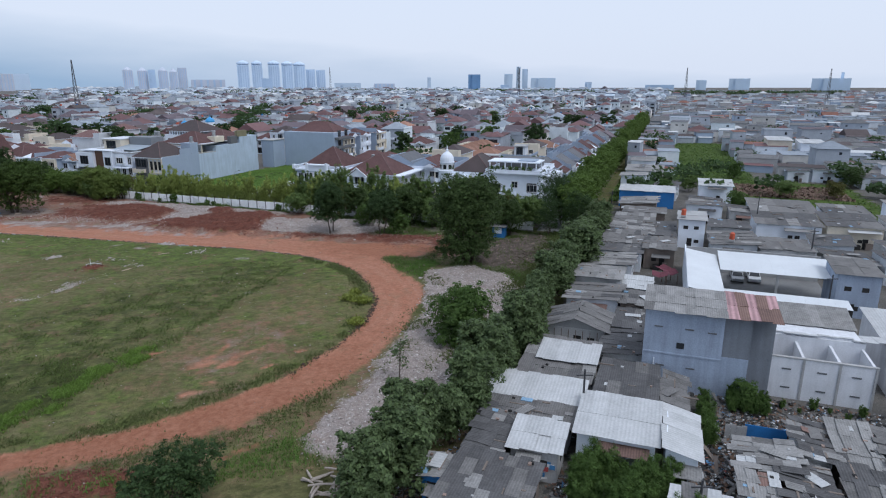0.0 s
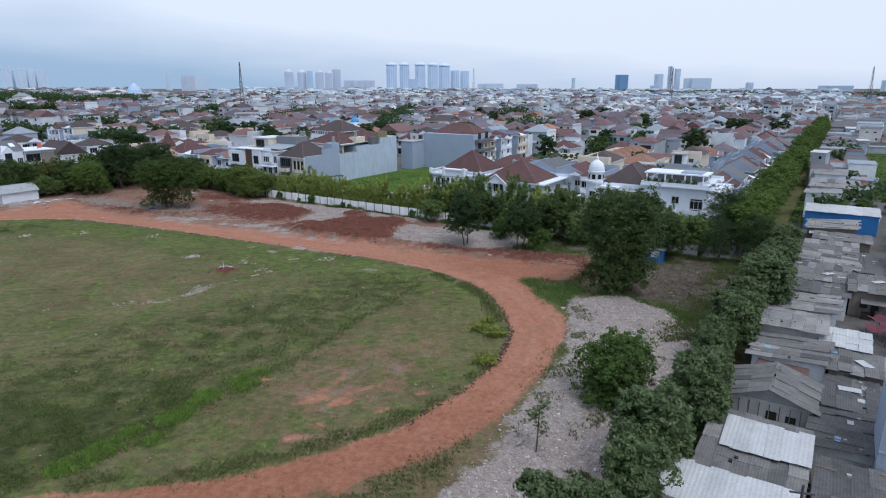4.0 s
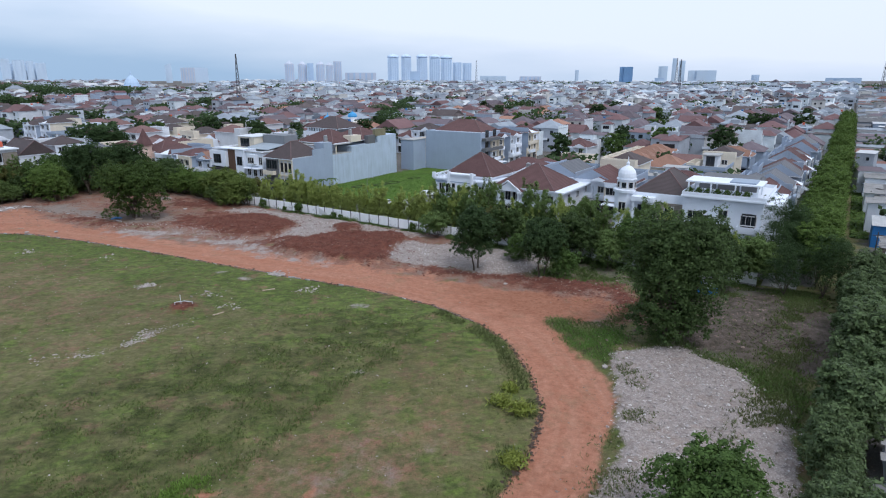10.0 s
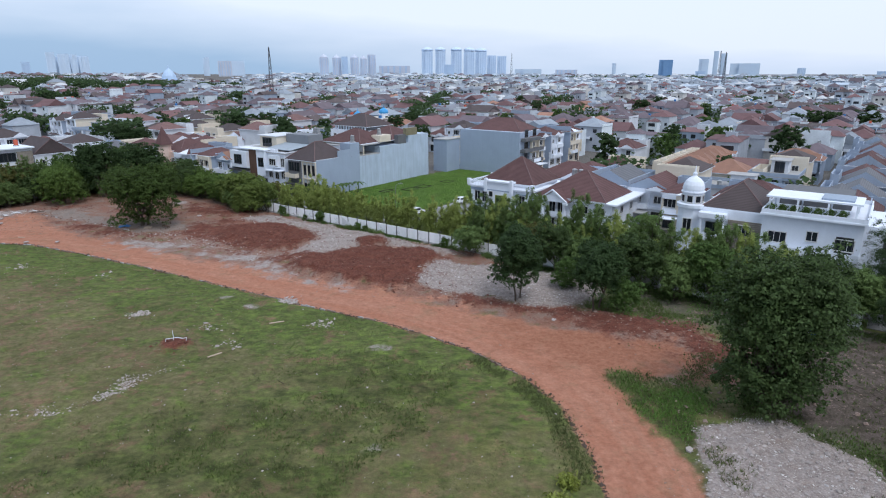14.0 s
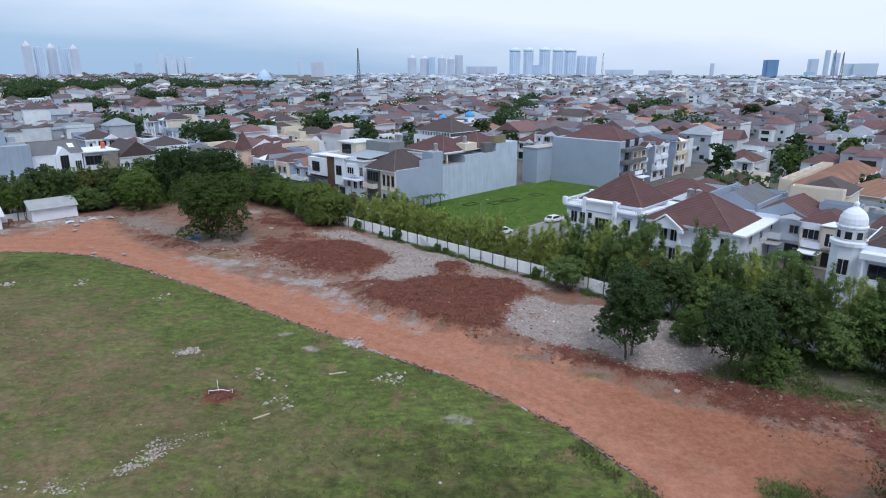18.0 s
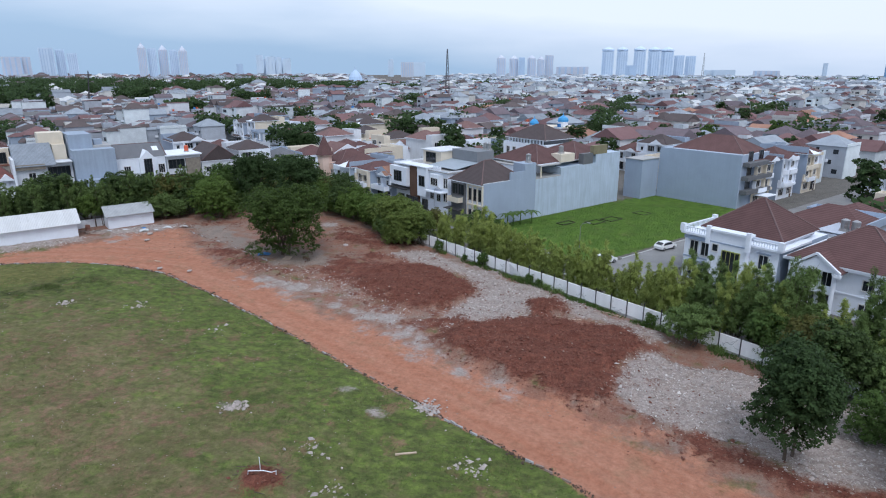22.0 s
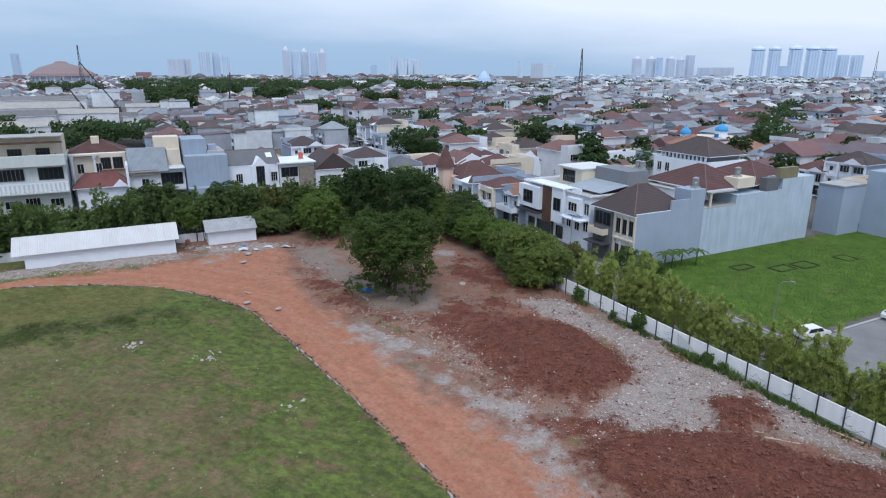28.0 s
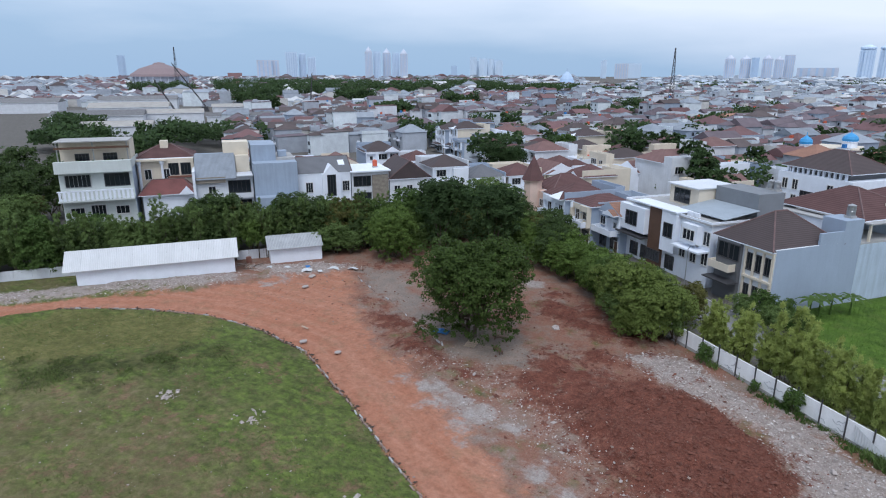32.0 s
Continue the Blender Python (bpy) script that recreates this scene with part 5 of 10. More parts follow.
WALLS, ROOFS = ["white", "white", "dirtywhite", "cream", "white", "greywall", "white"], ["tile_brown", "tile_rose", "tile_rose", "tile_dark", "tile_brown", "tile_grey", "tile_rose"]
WORD = {"white": "white-painted", "cream": "cream-painted", "dirtywhite": "weathered white", "bluewall": "pale blue", "greywall": "grey-blue"}
RWORD = {"tile_rose": "a faded rose-brown tiled roof", "tile_brown": "a brown tiled roof", "tile_dark": "a dark brown tiled roof", "tile_grey": "a grey tiled roof", "tile_orange": "an orange tiled roof"}
protos = []
for k in range(16):
    wm, rm = WALLS[k % 7], "tile_orange" if k == 11 else ROOFS[(k * 3) % 7]
    st = ("hip", "two", "hip", "gable", "hip", "flat", "hip")[k % 7]
    fl = (2, 2, 3, 2, 3, 2, 2)[(k * 2) % 7]
    txt = f"{WORD[wm]} {'three' if fl == 3 else 'two'}-storey terraced house with {'a flat concrete roof' if st == 'flat' else RWORD[rm]}"
    protos.append(house(txt, 8.2 + (k % 3) * 0.9, 12.5 + (k % 2), fl, M[wm], M[rm], st, seed=100 + k, fh=3.1, side=M[("greywall", "dirtywhite", "white", "cream")[k % 4]]))

# areas that hold houses of their own
KEEP_OUT = [(-78, 34, -30, 34), (-18, 34, 30, 78), (-54, -22, 56, 84), (30, 106, 10, 37), (22, 34, 10, 78), (16, 26, 60, 400), (91, 106, 38, 166), (52, 68, 73, 113), (76, 90, 106, 122)]


def blocked(u, v, w, d):
    return any(u + w > a and u - w < b and v + d > c and v < e for a, b, c, e in KEEP_OUT)


rh = random.Random(5)
slots = []
v = 34.0
row_k = 0
while v < 330:
    u = -190.0 - v * 0.3
    lane = rh.uniform(0, 9)
    while u < 104:
        w = rh.choice((8.6, 9.2, 9.8, 10.6))
        if rh.random() < 0.05 or (int((u + lane * 3) / 62) != int((u + w + lane * 3) / 62)):
            u += rh.uniform(5, 8)
            continue
        if not blocked(u + w / 2, v - 1, w / 2, 15):
            slots.append((u + w / 2, v, 180 if row_k % 2 else 0))
        u += w
    v += 14.2 if row_k % 2 == 0 else 20.5
    row_k += 1
slots.sort(key=lambda q: q[1] + abs(q[0] - 10) * 0.25)
first = set()
for u, v, turn in slots[:56]:
    p = rh.choice(protos)
    jit = rh.uniform(-1.8, 1.8)
    m = gpose(u, v + jit + (13.2 if turn else 0), 0, turn) if rh.random() < 0.72 else gpose(u - 6, v + 6.5 + jit, 0, -90)
    if p.name not in first:
        first.add(p.name)
        p.matrix_basis = m
    else:
        c = copy_thing(p, m)
        c.scale = (1, 1, rh.uniform(0.9, 1.1))


# ---- the town further off: joined, past counting ----
def far_town(name, label, places, mats, seed, small=False):
    r = random.Random(seed)
    b = Build()
    for x, y, turn, w, d, hh in places:
        c, s = math.cos(radians(turn)), math.sin(radians(turn))
        tr = lambda px, py, z: (x + px * c - py * s, y + px * s + py * c, z)  # noqa: E731
        wall, roof = r.choice(mats[0]), r.choice(mats[1])
        v = [tr(sx * w / 2, sy * d / 2, z) for z in (0, hh) for sx, sy in ((-1, -1), (1, -1), (1, 1), (-1, 1))]
        b.add(v, [(0, 1, 5, 4), (1, 2, 6, 5), (2, 3, 7, 6), (3, 0, 4, 7)], wall)
        o = 0.4
        flat = r.random() < (0.86 if small else 0.22)
        if flat:
            lift = r.uniform(0.2, 0.8)
            t = [tr(sx * (w / 2 + 0.2), sy * (d / 2 + 0.2), hh + (lift if sy > 0 else 0.05)) for sx, sy in ((-1, -1), (1, -1), (1, 1), (-1, 1))]
            b.add(t, [(0, 1, 2, 3)], roof)
            b.add([*t[2:4], v[7], v[6]], [(0, 1, 2, 3)], wall)
        else:
            k = min(w, d) * 0.5
            rs = min(w, d) * r.uniform(0.24, 0.34)
            e0, e1 = ((-w / 2 + k, 0), (w / 2 - k, 0)) if w > d else ((0, -d / 2 + k), (0, d / 2 - k))
            t = [tr(sx * (w / 2 + o), sy * (d / 2 + o), hh) for sx, sy in ((-1, -1), (1, -1), (1, 1), (-1, 1))] + [tr(*e0, hh + rs), tr(*e1, hh + rs)]
            if r.random() < 0.3:
                t[4], t[5] = (tr(-w / 2 - o, 0, hh + rs), tr(w / 2 + o, 0, hh + rs)) if w > d else (tr(0, -d / 2 - o, hh + rs), tr(0, d / 2 + o, hh + rs))
            b.add(t, [(0, 1, 5, 4), (1, 2, 5), (2, 3, 4, 5), (3, 0, 4)] if w > d else [(0, 1, 4), (1, 2, 5, 4), (2, 3, 5), (3, 0, 4, 5)], roof)
        if not small and r.random() < 0.5:
            sx, ht = r.choice((-1, 1)), hh + r.uniform(0.5, 1.8)
            xa, xb = sx * w / 2, sx * (w / 2 + 0.25)
            k = [tr(px, py, z) for z in (0, ht) for px, py in ((xa, -d / 2), (xb, -d / 2), (xb, d / 2), (xa, d / 2))]
            b.add(k, [(0, 1, 5, 4), (1, 2, 6, 5), (2, 3, 7, 6), (3, 0, 4, 7), (4, 5, 6, 7)], r.choice(mats[0]))
        if not small and r.random() < 0.45:
            cx, cy, e = r.uniform(-0.2, 0.2) * w, r.choice((0.28, -0.28)) * d, r.uniform(1.2, 2.0)
            hz = hh + r.uniform(0.8, 2.2)
            k = [tr(cx + px * e, cy + py * e, z) for z in (0, hz) for px, py in ((-1, -1), (1, -1), (1, 1), (-1, 1))]
            b.add(k, [(0, 1, 5, 4), (1, 2, 6, 5), (2, 3, 7, 6), (3, 0, 4, 7)], r.choice(mats[0]))
            b.add(k[4:], [(0, 1, 2, 3)], r.choice(mats[1]) if r.random() < 0.3 else M["roof_far"])
            if r.random() < 0.4:
                b.add([tr(cx + px * 0.5, cy + py * 0.5, z) for z in (hz, hz + 1.1) for px, py in ((-1, -1), (1, -1), (1, 1), (-1, 1))], [(0, 1, 5, 4), (1, 2, 6, 5), (2, 3, 7, 6), (3, 0, 4, 7), (4, 5, 6, 7)], r.choice((M["orange"], M["metal"], M["metal"], M["blue"])))
        if not small:
            k = [tr(px, py, fz) for px, py, fz in ((-w / 2 + 0.3, -d / 2 - 1.2, hh * 0.5), (w * 0.1, -d / 2 - 1.2, hh * 0.5), (w * 0.1, -d / 2, hh * 0.5), (-w / 2 + 0.3, -d / 2, hh * 0.5))]
            b.add(k + [(px, py, pz + 0.9) for px, py, pz in k], [(0, 1, 5, 4), (1, 2, 6, 5), (3, 0, 4, 7), (3, 2, 1, 0)], M["white"])
        if not small and r.random() < 0.6:
            sx, ww_, wd_, wz = r.choice((-1, 1)) * w * 0.22, w * r.uniform(0.22, 0.3), d * r.uniform(0.12, 0.25), hh - r.uniform(-0.6, 2.4)
            k = [tr(sx + px * ww_, -d / 2 + py * wd_ - wd_ + 0.2, z) for z in (0, wz) for px, py in ((-1, -1), (1, -1), (1, 1), (-1, 1))]
            b.add(k, [(0, 1, 5, 4), (1, 2, 6, 5), (3, 0, 4, 7)], wall)
            top = [tr(sx + px * (ww_ + 0.4), -d / 2 + py * wd_ * 1.1 - wd_ + 0.2, wz) for px, py in ((-1, -1), (1, -1), (1, 1), (-1, 1))] + [tr(sx, -d / 2 - wd_ * 0.9, wz + ww_ * 0.55), tr(sx, -d / 2 + d * 0.15, wz + ww_ * 0.55)]
            b.add(top, [(0, 1, 4), (1, 2, 5, 4), (3, 0, 4, 5)], roof)
            yq = -d / 2 - 2 * wd_ + 0.14
            for f in range(max(1, int(wz / 3))):
                b.add([tr(sx + px * ww_ * 0.62, yq, 0.9 + f * 3.0 + pz) for px, pz in ((-1, 0), (1, 0), (1, 1.5), (-1, 1.5))], [(0, 1, 2, 3)], M["glass"])
        if small:
            lw, ld, lh = w * r.uniform(0.4, 0.9), d * r.uniform(0.3, 0.5), min(hh - 0.3, r.uniform(2.2, 3.0))
            t = [tr(sx * lw / 2, -d / 2 - (0.0 if sy > 0 else ld), lh + (0.4 if sy > 0 else 0)) for sx, sy in ((-1, -1), (1, -1), (1, 1), (-1, 1))]
            g0 = [tr(sx * lw / 2, -d / 2 - ld + 0.3, z) for sx, z in ((-1, 0), (1, 0), (1, lh), (-1, lh))]
            b.add(t, [(0, 1, 2, 3)], r.choice(mats[1]))
            b.add(g0, [(0, 1, 2, 3)], r.choice(mats[0]))
        for f in range(max(1, int(hh / 3))):
            for sx in (r.uniform(-0.35, -0.1), r.uniform(0.1, 0.35)):
                if small and r.random() < 0.4:
                    continue
                z = 1.0 + f * 3.1 + r.uniform(-0.1, 0.3)
                ww, wh = (r.uniform(0.3, 0.6), r.uniform(0.5, 1.1)) if small else (r.uniform(0.45, 0.8), 1.3)
                q = [tr(w * sx - ww, -d / 2 - 0.06, z), tr(w * sx + ww, -d / 2 - 0.06, z), tr(w * sx + ww, -d / 2 - 0.06, z + wh), tr(w * sx - ww, -d / 2 - 0.06, z + wh)]
                b.add(q, [(0, 1, 2, 3)], M["glass"])
    return tagged(new(name, b.mesh(name)), label, "houses", kind="stuff")


estate_mats = ([M["white_far"], M["white_far"], M["white_far"], M["grey_far"], M["grey_far"], M["cream_far"], M["dirtywhite"], M["bluewall"]], [M["tile_far_a"]] * 4 + [M["tile_far_b"]] * 4 + [M["tile_far_c"]] * 2 + [M["tile_far_d"], M["roof_far"], M["roof_far"]])
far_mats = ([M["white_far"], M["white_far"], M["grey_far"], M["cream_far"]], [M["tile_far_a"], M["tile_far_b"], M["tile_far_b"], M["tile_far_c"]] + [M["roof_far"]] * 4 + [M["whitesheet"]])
west_mats = (estate_mats[0] + [M["greywall"], M["grey_far"]], [M["tile_far_a"]] * 3 + [M["tile_far_b"]] * 4 + [M["tile_far_c"]] * 4 + [M["roof_far"]] * 2)
kampung_mats = ([M["white_far"], M["dirtywhite"], M["grey_far"], M["concrete"], M["cream_far"], M["grey_far"], M["greywall"]], [M["roof_far"]] * 3 + [M["whitesheet"], M["asbestos"], M["asbestos"], M["asbestos"], M["tile_grey"], M["tile_grey"], M["tile_far_b"], M["tile_far_a"], M["tile_far_c"], M["rust"]])


def spread_rows(v0, v1, u_lo, u_hi, step_v, step_u, seed, hmin, hmax, uneven=0.0):
    r = random.Random(seed)
    out = []
    v = v0
    while v < v1:
        u = u_lo(v)
        while u < u_hi(v):
            g = 1 + max(0, v - 600) / 1300
            w, d = r.uniform(0.75 - uneven * 0.3, 1.0 + uneven) * step_u * g, r.uniform(0.75 - uneven * 0.2, 1.05 + uneven * 0.3) * step_v * 0.75 * g
            if r.random() > 0.07:
                x, y, _ = gp(u + w / 2, v + r.uniform(-1, 1))
                out.append((x, y, GRID_TURN + r.choice((0, 0, 0, 3, -4, 8)) + uneven * r.uniform(-12, 12), w, d, r.uniform(hmin, hmax) if r.random() > 0.06 else hmax * 1.5))
            u += w + r.choice((0.3, 0.5, 1.0, 5.0)) * g
        v += step_v * (1 + max(0, v - 600) / 1300)
    return out


rest = [(*gp(u, v + 6)[:2], GRID_TURN + (90 if k % 4 == 1 else 0), 9 + (k % 3), 10 + (k % 4), 5 + (k * 7 % 5) * 1.1) for k, (u, v, turn) in enumerate(slots[56:])]
far_town("outer_estate", "brown-roofed houses behind the first estate rows", rest, estate_mats, 9)
# farthest palette: haze painted as pale blue-grey over sheet-roof colours
haze_sheet_mats = ([M["white_far"], M["grey_far"], M["grey_far"], M["bluewall"]], [M["tile_far_b"]] + [M["roof_far"]] * 5 + [M["whitesheet"]] * 2 + [M["pale_far"]] * 2)
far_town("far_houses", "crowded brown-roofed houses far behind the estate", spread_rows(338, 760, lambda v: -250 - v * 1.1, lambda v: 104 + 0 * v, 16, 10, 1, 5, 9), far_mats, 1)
far_town("farthest_houses", "sheet-roofed buildings below the skyline, haze in their pale colours", spread_rows(770, 2300, lambda v: -250 - v * 1.1, lambda v: 104 + 0 * v, 16, 11, 4, 5, 8.5, 0.3), haze_sheet_mats, 4)
far_town("western_houses", "crowded tiled houses to the west of the estate", spread_rows(-40, 338, lambda v: -420 - v * 0.9, lambda v: -196 - v * 0.3, 16, 10, 2, 5, 8.5), west_mats, 2)
far_town("kampung_houses", "crowded low houses with grey sheet roofs", [p for p in spread_rows(100, 2300, lambda v: 116 + 0 * v, lambda v: 330 + v * 0.75, 9.8, 7.4, 3, 2.6, 6.2, 0.8)
                                                                          if not (131 < to_grid(p[0], p[1])[0] < 156 and to_grid(p[0], p[1])[1] < 222)], kampung_mats, 3, True)

r_left = random.Random(77)
left = []
u = -430.0
while u > -2600:
    g = 1 + (-u - 430) / 700
    v = -700.0
    while v < 340 + (-u - 430) * 0.55:
        w = r_left.uniform(8, 13) * g
        d = r_left.uniform(8, 13) * g
        if r_left.random() > 0.08 and u < -420 - 0.9 * max(0, v):
            x, y, _ = gp(u, v)
            if not (-640 < x < -300 and 225 < y < 440):
                left.append((x, y, GRID_TURN, w, d, r_left.uniform(4.5, 8.5) if r_left.random() > 0.05 else 13))
        v += d + r_left.choice((0.5, 1, 4)) * g
    u -= 14 * g
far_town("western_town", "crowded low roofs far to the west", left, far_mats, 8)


# ---- houses along the site, each as it stands ----
def wins(parent, me, xs_, zs_, y=0.0, turn=0.0):
    for z in zs_:
        for x in xs_:
            part("window", me, parent, m=pose(x, y, z, 0, 0, turn))


def block(parent, name, x0, x1, y0, y1, z0, z1, mat, label=""):
    return part(name, Build().box(x0, x1, y0, y1, z0, z1, mat), parent, label)


def tank(u, v, z, mat, label, tall=1.3, r=0.55):
    t = thing("water_tank", label, "water tank", gpose(u, v, z), "roof water tanks")
    part("stand", Build().box(-r, r, -r, r, 0, 0.3, M["concrete"]), t)
    part("drum", Build().lathe([(r * 0.96, 0.3), (r, 0.4), (r, 0.3 + tall * 0.5), (r * 0.95, 0.3 + tall * 0.53), (r, 0.3 + tall * 0.56), (r, 0.3 + tall), (r * 0.6, 0.42 + tall), (0.15, 0.5 + tall)], mat, 14), t)
    return t


BALUSTER = Build().lathe([(0.05, 0), (0.09, 0.2), (0.05, 0.35), (0.09, 0.55), (0.05, 0.72)], M["white"], 6).mesh("baluster")


def balustrade(parent, a, b, z, step=0.36):
    (x0, y0), (x1, y1) = a, b
    n = max(2, int(math.hypot(x1 - x0, y1 - y0) / step))
    t = 0.11
    rail = part("handrail", Build().box(min(x0, x1) - t, max(x0, x1) + t, min(y0, y1) - t, max(y0, y1) + t, z + 0.72, z + 0.86, M["white"]), parent)
    for k in range(n + 1):
        part("baluster", BALUSTER, rail, m=pose(x0 + (x1 - x0) * k / n, y0 + (y1 - y0) * k / n, z))


# house with a dark tiled roof and a grey party wall
h = thing("house", "grey house with dark brown hipped roof and pale stone window bay", "house", gpose(-12, 16))
part("wall", body(-5, 5, 0, 13, -0.3, 9.0, M["dirtywhite"], M["greywall"]), h)
roof_on(h, "roof", -5, 4.4, 0, 11.5, 8.6, 4.2, M["tile_dark"], 0.58)
block(h, "stepped_wall", 4.7, 5.002, 7.4, 11.59, 9.003, 10.6, M["greywall"])
block(h, "side_tower", 1.5, 5.003, 11.6, 15, -0.3, 12.0, M["greywall"])
block(h, "dark_bay", -4.6, -0.4, -0.6, -0.003, 0, 8.6, M["darkwall"], "dark grey cladding")
wins(h, window_mesh(0.85, 2.3, 1, True, M["steel"]), (0.95, 2.45, 3.95), (0.9, 5.3))
wins(h, W_DARK, (-3.2, -1.4), (6.0,), -0.6)
for z in (4.2, 8.2):
    block(h, "cornice", 0.1, 4.9, -0.35, -0.004, z, z + 0.3, M["cream"])
for x in (0.25, 1.7, 3.2, 4.7):
    block(h, "pilaster", x - 0.16, x + 0.16, -0.22, -0.005, 0.3, 4.19, M["cream"])
    block(h, "upper_pilaster", x - 0.16, x + 0.16, -0.22, -0.005, 4.51, 8.19, M["cream"])
balcony(h, -4.6, -0.8, 4.6, 1.9, M["cream"])
block(h, "canopy", -4.8, 0, -2.6, -0.604, 2.9, 3.1, M["steel"])
tank(-8.4, 30, 12.0, M["metal"], "steel water tank on a grey roof tower", 1.4)

h = thing("house", "long grey house with plain party wall beside the grass lot", "house", gpose(-13, 31))
part("wall", body(-6, 6, 0.02, 29.3, -0.3, 8.4, M["dirtywhite"], M["stainwall"]), h)
block(h, "upper_wall", -6, 6, 8, 20.0, 8.402, 10.2, M["stainwall"])
block(h, "rear_upper_wall", -6, 6, 20.003, 29.2, 8.402, 12.2, M["stainwall"])
block(h, "olive_screen", 5.0, 6.02, 19.0, 24.0, 12.203, 14.2, material("olive_cladding", (0.2, 0.18, 0.11), 0.8, 0.2))
block(h, "dark_screen", 4.6, 6.03, 15.5, 18.9, 10.203, 12.6, M["darkwall"])
block(h, "terrace", -6, 6, 0.03, 7.98, 8.402, 8.6, M["concrete"])
block(h, "terrace_roof", -6, 6.1, 1.4, 7.9, 11.0, 11.2, M["concrete"])
for x in (-5.7, -2, 2, 5.7):
    block(h, "column", x - 0.15, x + 0.15, 1.7, 2.0, 8.602, 10.998, M["cream"])
roof_on(h, "roof", -9, 4.4, 2, 14, 11.205, 3.4, M["tile_brown"], 0.6)
roof_on(h, "rear_roof", -9, 4, 15.4, 28, 11.205, 3.2, M["tile_brown"], 0.6)
block(h, "roof_room", 2.5, 5.5, 8.5, 13, 11.206, 13.0, M["cream"])
tank(-9, 41, 13.0, M["metal"], "steel water tank on a cream roof room")

for k, (u, v, s) in enumerate(((-5.2, 13.2, 0.5), (-2.6, 12.4, 0.45), (-0.4, 14.5, 0.4), (-7.6, 12.2, 0.42), (-4.0, 15.2, 0.4))):
    c = copy_thing(dark_mix[k % 2], gpose(u, v, 0, 70 * k))
    c.scale = (s, s, s)
    tagged(c, "dark rounded shrub at the foot of a grey house", "shrub")

# modern white house
h = thing("house", "modern white house with box bays and a brown slab", "house", gpose(-28.5, 16))
part("wall", body(-10, 10, 0, 14, -0.3, 9.6, M["white"], M["white"]), h)
bay = block(h, "box_bay", -10.1, -3.3, -1.6, -0.003, 5.2, 9.5, M["white"])
part("window", window_mesh(3.0, 2.3, 2, False, M["steel"]), bay, m=pose(-6.8, -1.6, 6.2))
block(h, "brown_slab", -3.2, -0.2, -0.7, -0.004, 0, 10.2, M["wood"], "dark brown timber cladding")
bay = block(h, "white_slab", 0.0, 3.4, -0.9, -0.005, 3.6, 10.2, M["white"])
part("window", W_DARK, bay, m=pose(1.7, -0.9, 6.0))
wins(h, W_DARK, (-7.5, -4.6, 1.7), (0.6,))
wins(h, window_mesh(3.4, 1.8, 4, False, M["steel"]), (-1.7,), (1.2,), -0.7)
bay = block(h, "corner_bay", 5.0, 8.3, -1.1, -0.006, 6.2, 9.2, M["white"])
part("window", W_WIDE, bay, m=pose(6.6, -1.1, 6.8))
wins(h, W_TALL, (4.4, 9.2), (6.4, 3.4))
wins(h, W_TALL, (6.8,), (3.2,))
block(h, "canopy", 3.8, 9.8, -2.0, -0.007, 5.4, 5.65, M["white"])
block(h, "ledge", -10.2, -3.2, -2.2, -0.008, 4.4, 4.7, M["steel"])
block(h, "flat_roof", -10.3, 10.3, -0.4, 14.2, 9.605, 9.85, M["concrete"])
part("parapet", Build().prism(parapet_outline(-10.3, 10.3, -0.35, 14.2), 9.852, 10.15, M["white"]), h)
part("sheet_roof", Build().add([(0.6, 2, 10.3), (10.2, 2, 10.3), (10.2, 8.5, 11.2), (0.6, 8.5, 11.2), (0.6, 2, 10.4), (10.2, 2, 10.4), (10.2, 8.5, 11.3), (0.6, 8.5, 11.3)],
                               [(3, 2, 1, 0), (4, 5, 6, 7), (0, 1, 5, 4), (1, 2, 6, 5), (2, 3, 7, 6), (3, 0, 4, 7)], material("blue_grey_sheet", (0.33, 0.38, 0.43), 0.6, 0.12, lines=("x", 0.25, 0.1))), h, "pale blue-grey metal sheet roof")
room = block(h, "roof_room", -6.2, 0.6, 5.5, 13.4, 9.855, 13.0, M["cream"])
block(room, "room_roof", -6.6, 0.85, 5.0, 13.8, 13.002, 13.2, M["dirtywhite"])
part("window", window_mesh(3.6, 2.2, 2, False, M["steel"]), room, m=pose(-3.2, 5.5, 10.3))
block(h, "front_slab", -7.5, 3.6, -1.1, 2.2, 10.152, 10.35, M["white"])
block(h, "stair_room", 0.9, 9.6, 8.6, 13.6, 9.853, 13.6, material("dark_grey_render", (0.19, 0.205, 0.225), 0.85, 0.15, streaks=0.4))
for x in (3.4, 4.3, 5.2):
    block(h, "air_conditioner", x, x + 0.75, 1.0, 1.4, 9.854, 10.5, M["white"])
for k, x in enumerate((-21.6, -20.4)):
    tank(x, 29.5, 13.6, M["metal"], "steel water tank on a grey stair room", 1.1, 0.5)
h = block(thing("annexe", "low white flat-roofed annexe behind the modern house", "house", gpose(-18, 31)), "wall", -4, 6, 0, 7, -0.3, 10.6, M["white"]).parent
block(h, "roof", -4.2, 6.2, -0.2, 7.2, 10.602, 10.8, M["concrete"])

